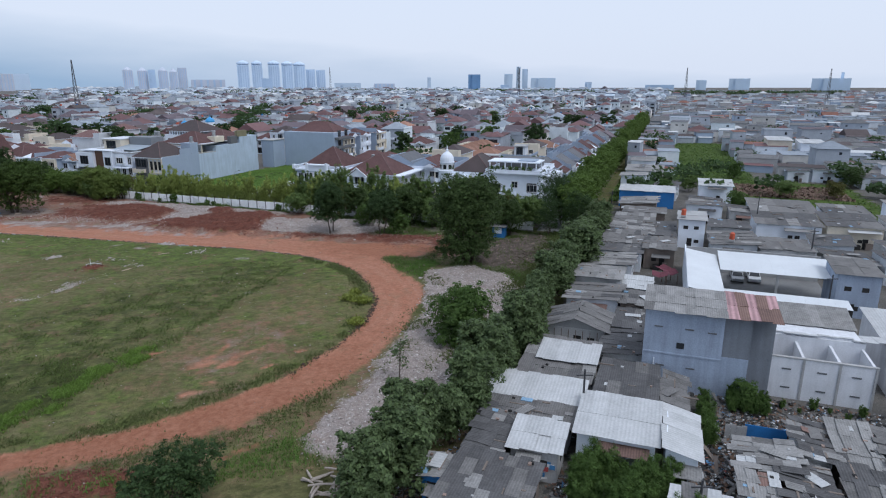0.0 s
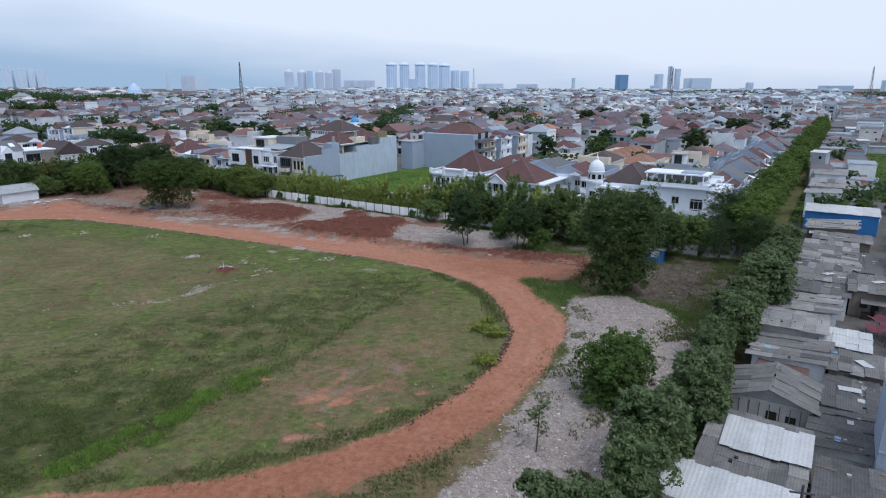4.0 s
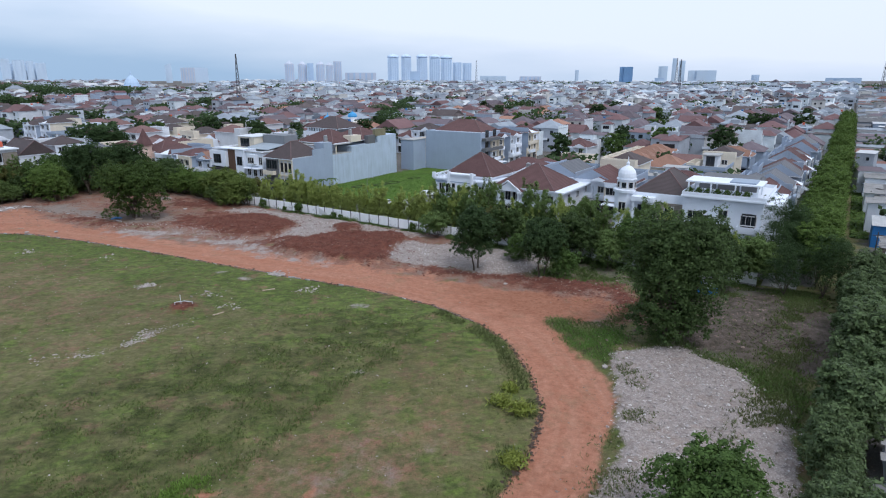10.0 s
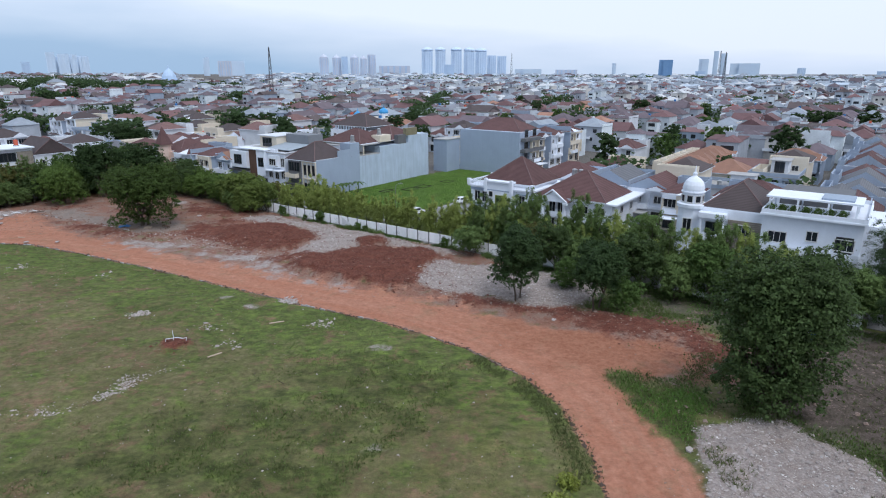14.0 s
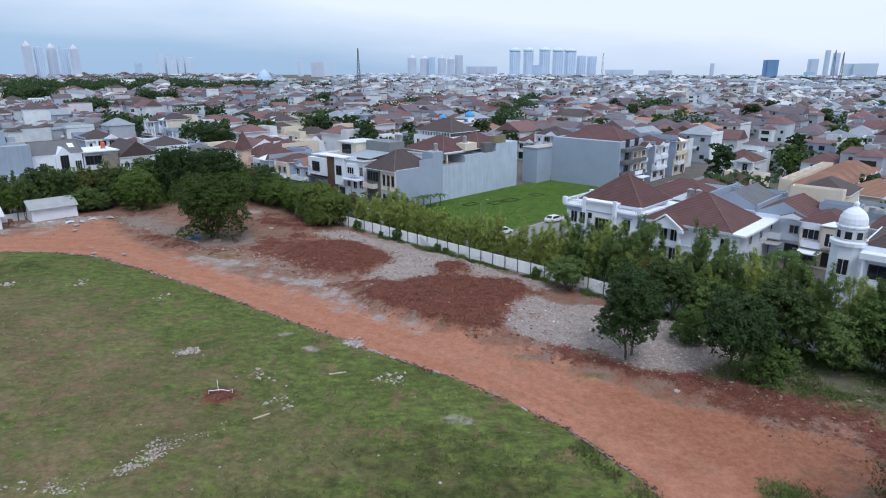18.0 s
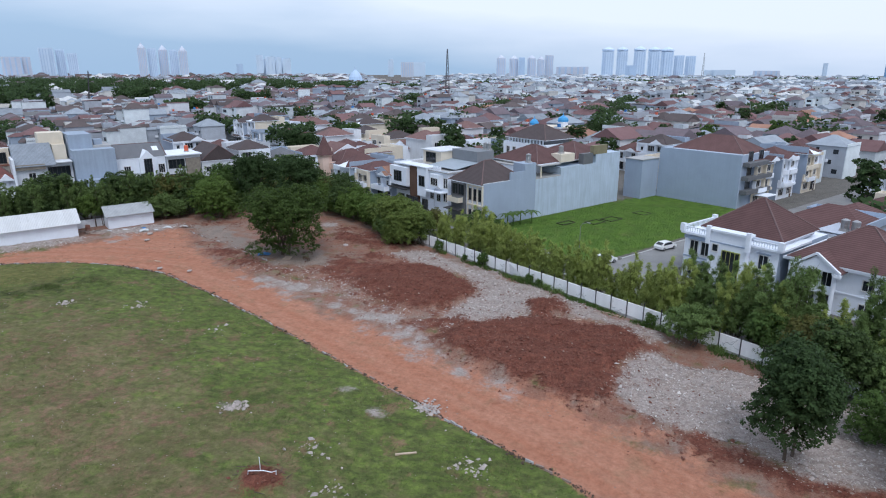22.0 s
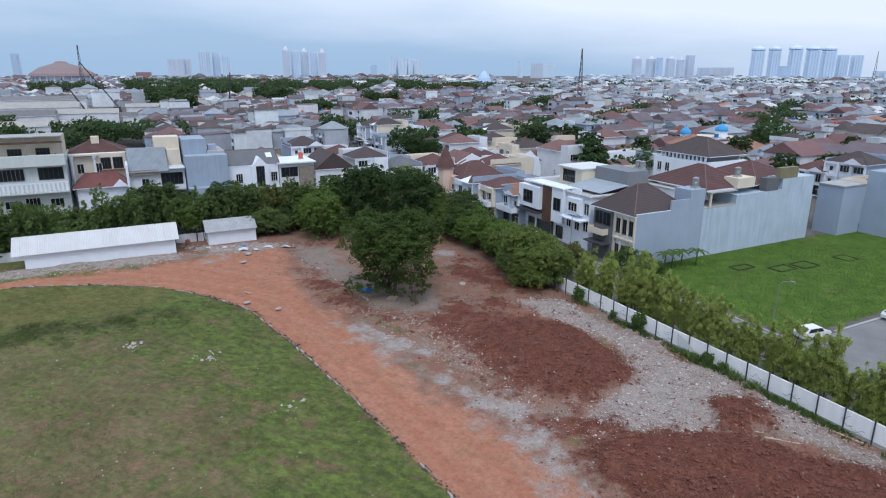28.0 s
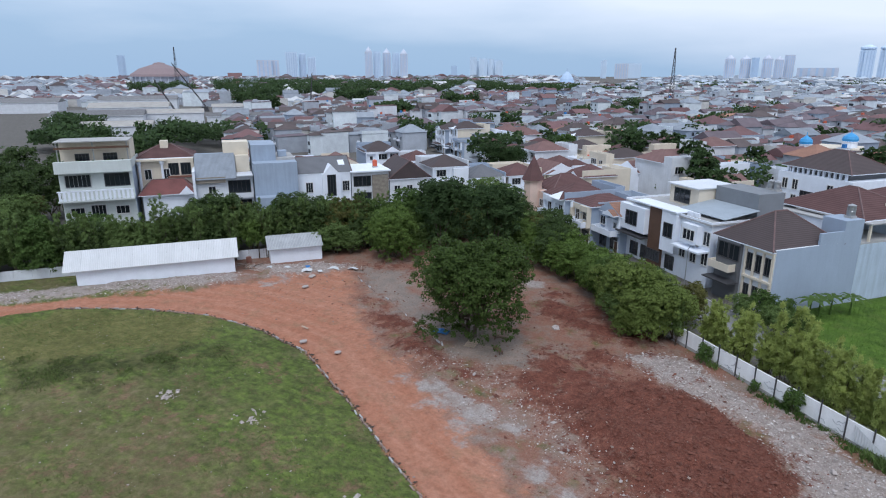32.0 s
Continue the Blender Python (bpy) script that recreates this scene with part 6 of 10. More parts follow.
# cottages further along the row, up to the pink one with a cone turret
for (u, v, w, fl, fh, wm, rm, st, lab, sd) in (
        (-41.5, 14.5, 6.6, 2, 3.4, "greywall", "tile_orange", "gable", "grey house with steep brown gable roof", 21),
        (-47.5, 12.5, 6.0, 2, 3.7, "cream", "tile_brown", "hip", "cream house with two rounded balconies", 22),
        (-55.0, 11.0, 8.6, 2, 3.8, "white", "tile_brown", "hip", "white house with deep balcony and brown roof", 23)):
    h = house(lab, w, 13, fl, M[wm], M[rm], st, fh, sd, side=M["greywall"])
    h.matrix_basis = gpose(u, v)
    balcony(h, -w * 0.45, w * 0.45, fh * (fl - 1) - 0.02, 1.9, M["white"])
pink = material("pale_pink_render", (0.62, 0.47, 0.4), 0.8, 0.12)
h = thing("house", "pale pink house with brown cone turret", "house", gpose(-63.5, 11))
part("wall", body(-4, 4, 0, 12, -0.3, 7.6, pink, pink), h)
roof_on(h, "roof", -4, 4, 2, 12, 7.6, 3.0, M["tile_brown"], 0.5)
tur = part("turret", Build().lathe([(1.9, 0), (1.9, 9.2), (2.1, 9.3), (2.1, 9.7)], pink, 8, (0, -0.6)), h)
part("cone", Build().lathe([(2.5, 9.7), (0.08, 14.6)], M["tile_brown"], 8, (0, -0.6)), tur)
wins(h, W_MID, (-2.8, 2.8), (1.0, 4.6))

# two plain walls at the far end of the lot
h = thing("house", "tall house with windowless grey side wall and dark balconies", "house", gpose(5.5, 74))
part("wall", body(-10.5, 10.5, 0, 13, -0.3, 12.4, M["greywall"], M["greywall"]), h)
roof_on(h, "roof", -7, 10, 1, 12, 12.4, 3.6, M["tile_brown"], 0.4)
for z in (3.4, 6.6, 9.8):
    b = block(h, "balcony", 10.503, 12.2, 0.6, 12.4, z, z + 0.9, M["darkwall"], "dark grey balcony front")
    part("window", W_DARK, h, m=pose(10.5, 4, z + 1.0, 0, 0, 90))
    part("window", W_DARK, h, m=pose(10.5, 9, z + 1.0, 0, 0, 90))
h = thing("house", "low dark grey annexe with a flat roof", "house", gpose(-7.6, 67))
part("wall", body(-2.5, 2.5, 0, 7, -0.3, 9.6, M["greywall"], M["greywall"]), h)
block(h, "roof", -2.7, 2.7, -0.2, 7, 9.602, 9.8, M["concrete"])
for (u, v, w, sd, wm) in ((20.5, 84, 8, 31, "cream"), (21, 96, 9, 32, "white"), (21, 110, 9, 33, "cream")):
    h = house("tall terraced house with street-side balconies", 9, 12, 3, M[wm], M["tile_brown"], "hip", 3.4, sd, side=M["greywall"])
    h.matrix_basis = gpose(u - 4, v, 0, 90)

# hall with a black hipped roof over a row of white posts
h = thing("hall", "large white hall with a near-black hipped roof", "hall", gpose(-41, 62))
part("wall", body(-8.5, 8.5, 0, 13, -0.3, 11.0, M["white"], M["white"]), h)
roof_on(h, "roof", -7, 7, 1, 12, 12.2, 3.8, M["tile_dark"], 1.0)
block(h, "attic", -6.6, 6.6, 1.3, 11.7, 11.003, 12.2, M["darkwall"])
for k in range(12):
    block(h, "post", -7 + k * 1.2, -6.6 + k * 1.2, 0.6, 1.0, 11.004, 12.19, M["white"])
wins(h, W_TALL, (-6.5, -4, 4, 6.5), (1, 4.4, 7.6))
wins(h, window_mesh(5, 2.2, 5, False, M["steel"]), (0,), (1.5, 5.4))
tank(-48.6, 66, 11.0, M["metal"], "steel water tank on a white hall")

# white house with balustrades
h = thing("house", "white two-storey house with balustraded roof terrace and brown hipped roof", "house", gpose(42, 20))
part("wall", body(-7, 7, 0, 16, -0.3, 7.0, M["white"], M["greywall"]), h)
block(h, "cornice", -7.5, 7.5, -0.5, 9, 7.003, 7.3, M["white"])
roof_on(h, "roof", -5.2, 6.4, 1.8, 13, 7.9, 4.8, M["tile_brown"], 0.3)
block(h, "attic", -5.0, 6.2, 2.0, 12.8, 7.302, 7.898, M["white"])
bay = block(h, "centre_bay", -2.6, 3.0, -1.0, -0.003, 0, 8.4, M["white"])
block(bay, "bay_cap", -2.9, 3.3, -1.3, 0.4, 8.402, 8.7, M["white"])
part("window", window_mesh(2.6, 4.6, 3, False, material("green_window_frame", (0.3, 0.33, 0.08), 0.6)), bay, m=pose(0.8, -1.0, 1.2))
part("window", W_SMALL, bay, m=pose(-1.6, -1.0, 5.4))
wins(h, W_TALL, (-5.4, -3.6, 5.0), (0.6, 4.0))
block(h, "string_course", -7.05, -2.61, -0.12, -0.004, 3.4, 3.6, M["greywall"], "grey moulded band")
block(h, "string_course", 3.01, 7.05, -0.12, -0.004, 3.4, 3.6, M["greywall"], "grey moulded band")
block(h, "frieze", -7.06, -2.61, -0.14, -0.005, 6.3, 6.75, M["greywall"], "grey moulded band")
block(bay, "bay_band", -2.62, 3.02, -1.08, -1.004, 6.7, 6.9, M["greywall"], "grey moulded band")
block(bay, "bay_band", -2.62, 3.02, -1.08, -1.005, 0.6, 0.9, M["greywall"], "grey moulded band")
for x in (-5.4, -3.6, 5.0):
    for z in (0.6, 4.0):
        block(h, "window_hood", x - 0.95, x + 0.95, -0.3, -0.006, z + 2.25, z + 2.42, M["greywall"])
for x in (3.0, 11.0):
    part("window", W_TALL, h, m=pose(-7.0, x, 4.0, 0, 0, -90))
    part("window", W_MID, h, m=pose(-7.0, x, 0.8, 0, 0, -90))
for x in (-2.75, 3.15):
    block(bay, "bay_pier", x - 0.3, x + 0.3, -1.4, -0.9, 6.4, 9.1, M["white"])
balcony(h, 3.4, 6.8, 3.5, 1.2)
balustrade(h, (-7.3, -0.3), (-3.1, -0.3), 7.3)
balustrade(h, (3.5, -0.3), (7.2, -0.3), 7.3)
balustrade(h, (-7.3, 0.1), (-7.3, 8.6), 7.3)
for x, y in ((-7.3, -0.3), (7.3, -0.3), (-7.3, 8.9)):
    block(h, "corner_pier", x - 0.35, x + 0.35, y - 0.3, y + 0.3, 7.302, 8.5, M["white"])
tank(52, 33, 8.6, M["metal"], "steel water tank on a roof terrace")
tank(53.4, 33, 8.6, M["metal"], "steel water tank on a roof terrace")
# white house with a gabled portico
h = thing("house", "white two-storey house with gabled portico and brown roof", "house", gpose(57.5, 21))
part("wall", body(-7.5, 7.5, 0, 15, -0.3, 6.3, M["white"], M["dirtywhite"]), h)
block(h, "cornice", -8.1, 8.6, -0.7, 15.2, 6.303, 6.6, M["white"])
roof_on(h, "roof", -7, 6, -0.2, 12, 6.61, 4.6, M["tile_brown"], 0.6)
for x in (-5.6, -1.2):
    part("column", Build().lathe([(0.35, -0.2), (0.3, 0.3), (0.26, 5.6), (0.4, 5.8), (0.4, 6.1)], M["white"], 10, (x, -1.7)), h)
gb = part("portico", Build().add([(-6.1, -2.2, 6.1), (-0.7, -2.2, 6.1), (-3.4, -2.2, 8.0), (-6.1, 1.5, 6.1), (-0.7, 1.5, 6.1), (-3.4, 1.5, 8.0)],
                                 [(0, 1, 2), (5, 4, 3), (0, 3, 4, 1), (1, 4, 5, 2), (2, 5, 3, 0)], M["white"]), h)
for sx in (-1, 1):
    xe = -3.4 + sx * 3.1
    part("portico_roof", Build().add([(xe, -2.2, 6.15), (-3.4, -2.2, 8.25), (-3.4, 1.6, 8.25), (xe, 1.6, 6.15), (xe, -2.2, 6.05), (-3.4, -2.2, 8.05), (-3.4, 1.6, 8.05), (xe, 1.6, 6.05)],
                                     [(0, 1, 2, 3), (7, 6, 5, 4), (0, 4, 5, 1), (1, 5, 6, 2), (2, 6, 7, 3), (3, 7, 4, 0)], M["tile_brown"]), gb)
    part("coping", Build().tube([(xe - sx * 0.1, -2.35, 6.2), (-3.4, -2.35, 8.35)], [0.2, 0.2], M["white"], 4), gb)
for x in (-6.1, -0.7):
    block(gb, "pier_cap", x - 0.4, x + 0.4, -2.6, -1.9, 5.7, 6.09, M["white"])
for z in (3.1,):
    block(h, "string_course", -7.55, 7.55, -0.12, -0.004, z, z + 0.18, M["white"])
balcony(h, -5.4, -1.4, 3.2, 1.6)
wins(h, W_TALL, (-4.4, -2.6), (0.4, 3.6))
wins(h, W_MID, (2.2, 5.4), (0.9, 4.1))
part("window", W_MID, h, m=pose(7.5, 5, 4, 0, 0, 90))
part("window", W_MID, h, m=pose(7.5, 10, 4, 0, 0, 90))
# houses behind them
for (u, v, w, d, fl, wm, rm, st, sd) in ((47, 38, 13, 15, 2, "white", "tile_brown", "hip", 41), (58, 37, 10, 14, 2, "bluewall", "tile_grey", "gable", 42), (66.5, 36, 8, 13, 2, "white", "tile_brown", "gable", 43),
                                         (73, 34, 6, 12, 2, "cream", "tile_brown", "hip", 44), (85, 36, 12, 13, 2, "bluewall", "tile_brown", "hip", 45), (98, 36, 10, 13, 2, "greywall", "tile_grey", "gable", 46)):
    h = house(f"{WORD[wm]} two-storey house with {RWORD[rm]} behind the frontage", w, d, fl, M[wm], M[rm], st, 3.6, sd, side=M["greywall"])
    h.matrix_basis = gpose(u, v)

# domed white house
h = thing("house", "white house with a domed corner tower and stone facade", "house", gpose(84, 16))
part("wall", body(-3, 6.5, 0, 14, -0.3, 9.0, M["white"], M["greywall"]), h)
roof_on(h, "roof", -2.2, 6.5, 0.6, 13, 9.005, 3.9, M["tile_dark"], 0.5)
tower = part("tower", Build().prism([(-6.4 + 2.05 + 2.05 * math.cos(a), 1.2 + 2.05 * math.sin(a)) for a in np.arange(0.3927, 6.28, 0.7854)], -0.3, 8.8, M["white"]), h)
part("tower_cornice", Build().lathe([(2.3, 8.802), (2.35, 9.3), (2.0, 9.4)], M["white"], 16, (-4.35, 1.2)), tower)
part("drum", Build().lathe([(1.6, 9.402), (1.6, 11.0), (1.85, 11.1), (1.85, 11.3)], M["white"], 16, (-4.35, 1.2)), tower)
part("dome", Build().lathe([(1.6, 11.302), (1.66, 11.7), (1.58, 12.3), (1.3, 12.9), (0.9, 13.3), (0.5, 13.55), (0.28, 13.75), (0.34, 14.0), (0.3, 14.2), (0.12, 14.4), (0.05, 15.3)], M["white"], 20, (-4.35, 1.2)), tower, "white onion dome with finial")
for a in np.arange(0, 6.28, 0.7854):
    part("window", W_SMALL, tower, m=pose(-4.35 + 1.59 * math.sin(a), 1.2 - 1.59 * math.cos(a), 9.6, 0, 0, math.degrees(a)))
part("window", W_TALL, h, m=pose(-4.35, -0.72, 5.0))
block(h, "stone_facing", 1.6, 6.4, -0.25, -0.003, 0, 7.6, M["stone"], "tan stone facing")
wins(h, window_mesh(1.6, 2.0, 2), (4.0,), (1.2, 5.0), -0.25)
balcony(h, -2.4, 1.2, 4.4, 1.5)
wins(h, W_DARK, (-0.6,), (4.6, 0.5))
for x in (-2.2, 1.1):
    part("column", Build().lathe([(0.3, 0), (0.24, 0.4), (0.22, 7.4), (0.34, 7.7)], M["white"], 10, (x, -1.2)), h)
block(h, "entablature", -2.6, 1.5, -1.6, -0.005, 7.7, 8.5, M["white"])
# flat white house with a roof garden
h = thing("house", "white flat-roofed house with planted roof terrace", "house", gpose(97, 14))
part("wall", body(-6.4, 6.2, 0, 15, -0.3, 9.6, M["white"], M["white"]), h)
block(h, "roof_slab", -6.7, 6.6, -0.8, 15.2, 9.602, 9.9, M["white"])
part("parapet", Build().prism(parapet_outline(-6.6, 6.5, -0.7, 15.1), 9.902, 10.5, M["white"]), h)
for x in (-5.8, -2.2, 1.6, 5.0):
    block(h, "pergola_post", x - 0.12, x + 0.12, 0.2, 0.44, 9.903, 12.0, M["white"])
    block(h, "pergola_post", x - 0.12, x + 0.12, 6.2, 6.44, 9.903, 12.0, M["white"])
block(h, "pergola_roof", -6.4, 5.6, 0.6, 7.0, 12.002, 12.25, M["white"])
block(h, "skylight", 0.5, 4.5, 1.5, 6.0, 12.252, 12.5, M["bluewall"])
block(h, "roof_room", -5.5, 4.0, 8, 14.6, 9.904, 12.0, M["darkwall"])
wins(h, W_WIDE, (-4.2, 4.2), (5.6, 1.2))
wins(h, W_MID, (0.2,), (6.4, 1.4))
wins(h, W_DARK, (4.2,), (5.3,), -0.003)
balcony(h, -6.0, 0.6, 4.6, 1.6)
balcony(h, 2.6, 6.2, 4.6, 1.2)
block(h, "side_wing", 6.203, 8.6, 2.5, 15, -0.3, 9.0, M["white"])
for k in range(7):
    c = copy_thing(site_c, gpose(91.5 + k * 1.5, 14.6, 9.85))
    c.scale = (0.32, 0.32, 0.3)
    tagged(c, "small potted shrub on a white roof terrace", "shrub")

# palms between the white houses
def palm(m, tall, seed):
    r = random.Random(seed)
    t = thing("palm", "slender palm with arching dark-green fronds between white houses", "palm", m, "palms")
    part("trunk", Build().tube([(0, 0, -0.1), (0.15, 0.05, tall * 0.5), (0.1, 0.1, tall)], [0.16, 0.12, 0.1], M["bark"], 7), t)
    for k in range(13):
        a, up, reach = k * 2.4, r.uniform(0.2, 1.1), r.uniform(1.5, 2.2)
        q = []
        for j in range(9):
            f = (j + 0.5) / 9
            x, z = reach * f, tall + up * f * 1.6 - 1.7 * f * f
            for sd in (-1, 1):
                q.append([(x, 0, z), (x + 0.16, 0.0, z - 0.02), (x + 0.4, sd * 0.62 * math.sin(0.5 + 2.4 * f), z - 0.35), (x + 0.26, sd * 0.6 * math.sin(0.5 + 2.4 * f), z - 0.33)])
        part("frond", quads_mesh("frond", np.array(q), M["leaf_mid"]), t, m=pose(0.1, 0.1, 0, 0, 0, math.degrees(a)))


for k, (u, v, tall) in enumerate(((70.5, 15.5, 5.0), (72.6, 17.5, 5.8), (74.6, 14.6, 4.4), (71.8, 20.5, 5.2))):
    palm(gpose(u, v, 0, 40 * k), tall, 400 + k)

# gabled terrace along the avenue and the orange-roofed terrace inside the estate
row_protos = [house("grey-blue gabled terraced house facing the avenue", 8.4, 10, 2, M[wm], M[rm], "gable", 3.5, 200 + k, 2.8, side=M[sd]) for k, (wm, rm, sd) in enumerate((("bluewall", "tile_brown", "greywall"), ("greywall", "tile_grey", "greywall"), ("white", "tile_brown", "bluewall")))]
for k in range(13):
    m = gpose(104.5 + 0.8 * math.sin(k * 3.0), 42.5 + k * 9.3, 0, 90)
    c = row_protos[k] if k < 3 else copy_thing(row_protos[(k * 5 + k // 3) % 3], m)
    c.matrix_basis = m
    c.scale = (1, 1, 0.95 + 0.12 * math.sin(k * 2.3))
row_o = house("cream terraced house with faded orange tiled roof", 6.0, 11.5, 2, M["dirtywhite"], M["tile_orange"], "hip", 3.3, 210, 2.2, side=M["cream"])
for k in range(6):
    m = gpose(66.5, 77 + k * 6.02, 0, 90)
    c = row_o if k == 0 else copy_thing(row_o, m)
    c.matrix_basis = m
h = house("broad house with a faded orange tiled roof", 12, 11, 2, M["greywall"], M["tile_orange"], "hip", 3.2, 211, 2.6, side=M["greywall"])
h.matrix_basis = gpose(83.5, 108)

# ---- houses on the western side; their fronts look over the hedge to the field ----
def west(v0, v1, u=-86):
    return gpose(u, (v0 + v1) / 2, 0, 90), (v1 - v0) / 2


m, a = west(-80.5, -67.5)
pale_green = material("pale_green_white_render", (0.52, 0.56, 0.55), 0.85, 0.15, 0.4, streaks=0.7)
h = thing("house", "three-storey pale house with balustrade and roof pergola", "house", m)
part("wall", body(-a, a, 0, 11, -0.3, 12.8, pale_green, M["greywall"]), h)
b = block(h, "balcony", -a - 0.3, a, -2.0, -0.003, 6.9, 7.2, pale_green)
block(b, "top_rail", -a - 0.3, a, -2.0, -1.8, 8.9, 9.15, M["white"])
for k in range(17):
    x = -a - 0.1 + k * (2 * a) / 16.5
    block(b, "baluster", x, x + 0.42, -1.96, -1.84, 7.202, 8.898, M["white"])
block(h, "parapet", -a - 0.3, a + 0.1, -1.4, -0.004, 12.4, 14.6, pale_green)
block(h, "terrace_floor", -a, a, 0.0, 11, 12.802, 13.0, M["concrete"])
block(h, "side_parapet", a - 0.15, a + 0.1, 0.0, 11, 13.002, 14.4, pale_green)
wins(h, window_mesh(4.4, 2.4, 4, False, M["steel"]), (a - 2.9,), (9.5,))
wins(h, window_mesh(2.6, 2.6, 3), (-0.4,), (3.2,))
wins(h, W_WIDE, (-a + 2.4, a - 2.6), (3.8,))
for x in (-a + 0.3, 0, a - 0.5):
    block(h, "pergola_post", x, x + 0.2, 0, 0.2, 13.003, 18.2, M["metal"])
    block(h, "pergola_post", x, x + 0.2, 6, 6.2, 13.004, 18.2, M["metal"])
block(h, "pergola_beam", -a, a, -0.2, 0.0, 16.9, 17.3, M["wood"])
block(h, "pergola_roof", -a, a, -0.4, 7, 18.202, 18.4, M["concrete"])
block(h, "terrace_room", -a + 0.2, a - 0.3, 3.2, 10.5, 13.005, 18.0, M["cream"])
wins(h, window_mesh(2.4, 2.0, 3, False, M["steel"]), (-2.5, 2.5), (13.6,), 3.2)
wins(h, window_mesh(4.4, 2.4, 5, False, M["metal"]), (-a + 3.2,), (9.5,))
for k in range(5):
    c = copy_thing(site_c, m @ pose(-a + 1.2 + 2.6 * k, 1.0, 13.0))
    c.scale = (0.4, 0.4, 0.35)
    tagged(c, "potted shrub on a roof terrace", "shrub")
m, a = west(-67.3, -56.2, -92)
h = thing("house", "cream house with arched balcony behind a red-roofed porch", "house", m)
part("wall", body(-a, a, 0, 10, -0.3, 13.6, M["cream"], M["greywall"]), h)
roof_on(h, "roof", -a, a, 1, 10, 13.6, 2.6, M["tile_brown"], 0.4)
wins(h, W_TALL, (-a + 2, 0), (1, 5, 9.4))
balcony(h, -1.2, 1.6, 8.6, 1.0, M["cream"])
block(h, "tank_tower", -1.0, 0.6, 4, 6, 13.602, 17.0, M["cream"])
for x in (-a + 0.5, -0.7):
    part("column", Build().lathe([(0.42, 0), (0.42, 0.3), (0.3, 0.5), (0.26, 12.4), (0.45, 12.9), (0.45, 13.3)], M["white"], 10, (x, -0.5)), h)
block(h, "cornice", -a, 0.2, -1.0, -0.006, 13.3, 13.62, M["cream"])
part("recess_wall", Build().box(0.3, a - 0.02, -0.35, -0.007, -0.3, 9.6, material("rust_stained_grey_render", (0.25, 0.235, 0.21), 0.9, 0.4, 0.6, streaks=1.6)), h, "grey render with rust stains")
block(h, "recess_beam", 0.3, a - 0.02, -0.5, -0.008, 9.602, 9.95, M["rust"])
wins(h, window_mesh(1.9, 2.4, 2, False, M["steel"]), (1.5, 3.9), (10.2,))
part("porch_gable", Build().add([(2.2, -5.7, 6.8), (5.4, -5.7, 6.8), (3.8, -5.7, 8.3), (2.2, -4.2, 6.8), (5.4, -4.2, 6.8), (3.8, -4.2, 8.3)], [(0, 1, 2), (5, 4, 3), (1, 4, 5, 2), (2, 5, 3, 0), (0, 3, 4, 1)], M["white"]), h)
roof_on(h, "porch_roof", -a + 0.6, a, -5, -0.6, 6.8, 3.0, material("red_brown_roof_tiles", (0.17, 0.06, 0.055), 0.7, 0.25, lines=("courses", 0.2, 0.3)), 0.5)
block(h, "porch", -a + 0.9, a - 0.3, -4.7, -0.8, -0.3, 6.79, M["white"])
m, a = west(-56, -44.6)
h = thing("house", "white house with grey sheet roof and recessed balconies", "house", m)
part("wall", body(-a, a, 0, 11, -0.3, 10.2, M["dirtywhite"], M["bluewall"]), h)
part("roof", Build().add([(-a, -0.9, 9.7), (2.4, -0.9, 9.7), (2.4, 6, 14.2), (-a, 6, 14.2), (-a, -0.9, 9.85), (2.4, -0.9, 9.85), (2.4, 6, 14.35), (-a, 6, 14.35)],
                         [(3, 2, 1, 0), (4, 5, 6, 7), (0, 1, 5, 4), (1, 2, 6, 5), (2, 3, 7, 6), (3, 0, 4, 7)], material("grey_blue_roof_sheet", (0.23, 0.26, 0.3), 0.75, 0.2, lines=("x", 0.25, 0.2))), h, "grey-blue sheet roof")
block(h, "rear_wall", -a, 1.6, 6.01, 11, 10.203, 13.9, M["bluewall"])
block(h, "roof_room", 0.2, a - 0.2, 6.012, 11, 13.902, 16.6, M["cream"])
block(h, "rear_room", 2.6, a - 0.3, 4, 11, 10.204, 13.9, M["cream"])
block(h, "front_cap", 2.5, a, -1.5, 3.9, 10.205, 10.4, M["dirtywhite"])
wins(h, window_mesh(4.4, 2.6, 4, False, M["steel"]), (2.9,), (6.6, 2.4))
wins(h, W_MID, (-2.6,), (6.8, 2.8))
balcony(h, 0.4, a - 0.2, 5.8, 1.4, M["dirtywhite"])
block(h, "boundary_wall", -a - 0.5, -a - 0.01, -1.2, 9, -0.3, 11.6, M["white"])
block(h, "canopy", -a, 0.2, -1.0, -0.006, 5.4, 5.6, M["darkwall"])
block(h, "fascia", -a, 0.2, -0.7, -0.007, 9.0, 10.2, M["stone"])
m, a = west(-44.4, -35.4, -84)
h = thing("house", "pale blue house with blank weathered walls", "house", m)
part("wall", body(-a, a, 0, 14, -0.3, 12.8, M["bluewall"], M["bluewall"]), h)
block(h, "upper_wall", -a, 0.5, 4, 14, 12.802, 16.2, M["bluewall"])
block(h, "lintel", 0.6, a, 4, 14, 12.803, 13.3, M["concrete"])
block(h, "yard_wall", -a, a, -3, -0.005, -0.3, 6.0, M["bluewall"])
block(h, "tank_base", 1.2, 3.0, 6, 8, 13.302, 14.6, M["greywall"])
m, a = west(-35.2, -23.6)
h = thing("house", "white house with grey roof and glazed front gable", "house", m)
part("wall", body(-a, a, 0, 11, -0.3, 9.6, M["white"], M["greywall"]), h)
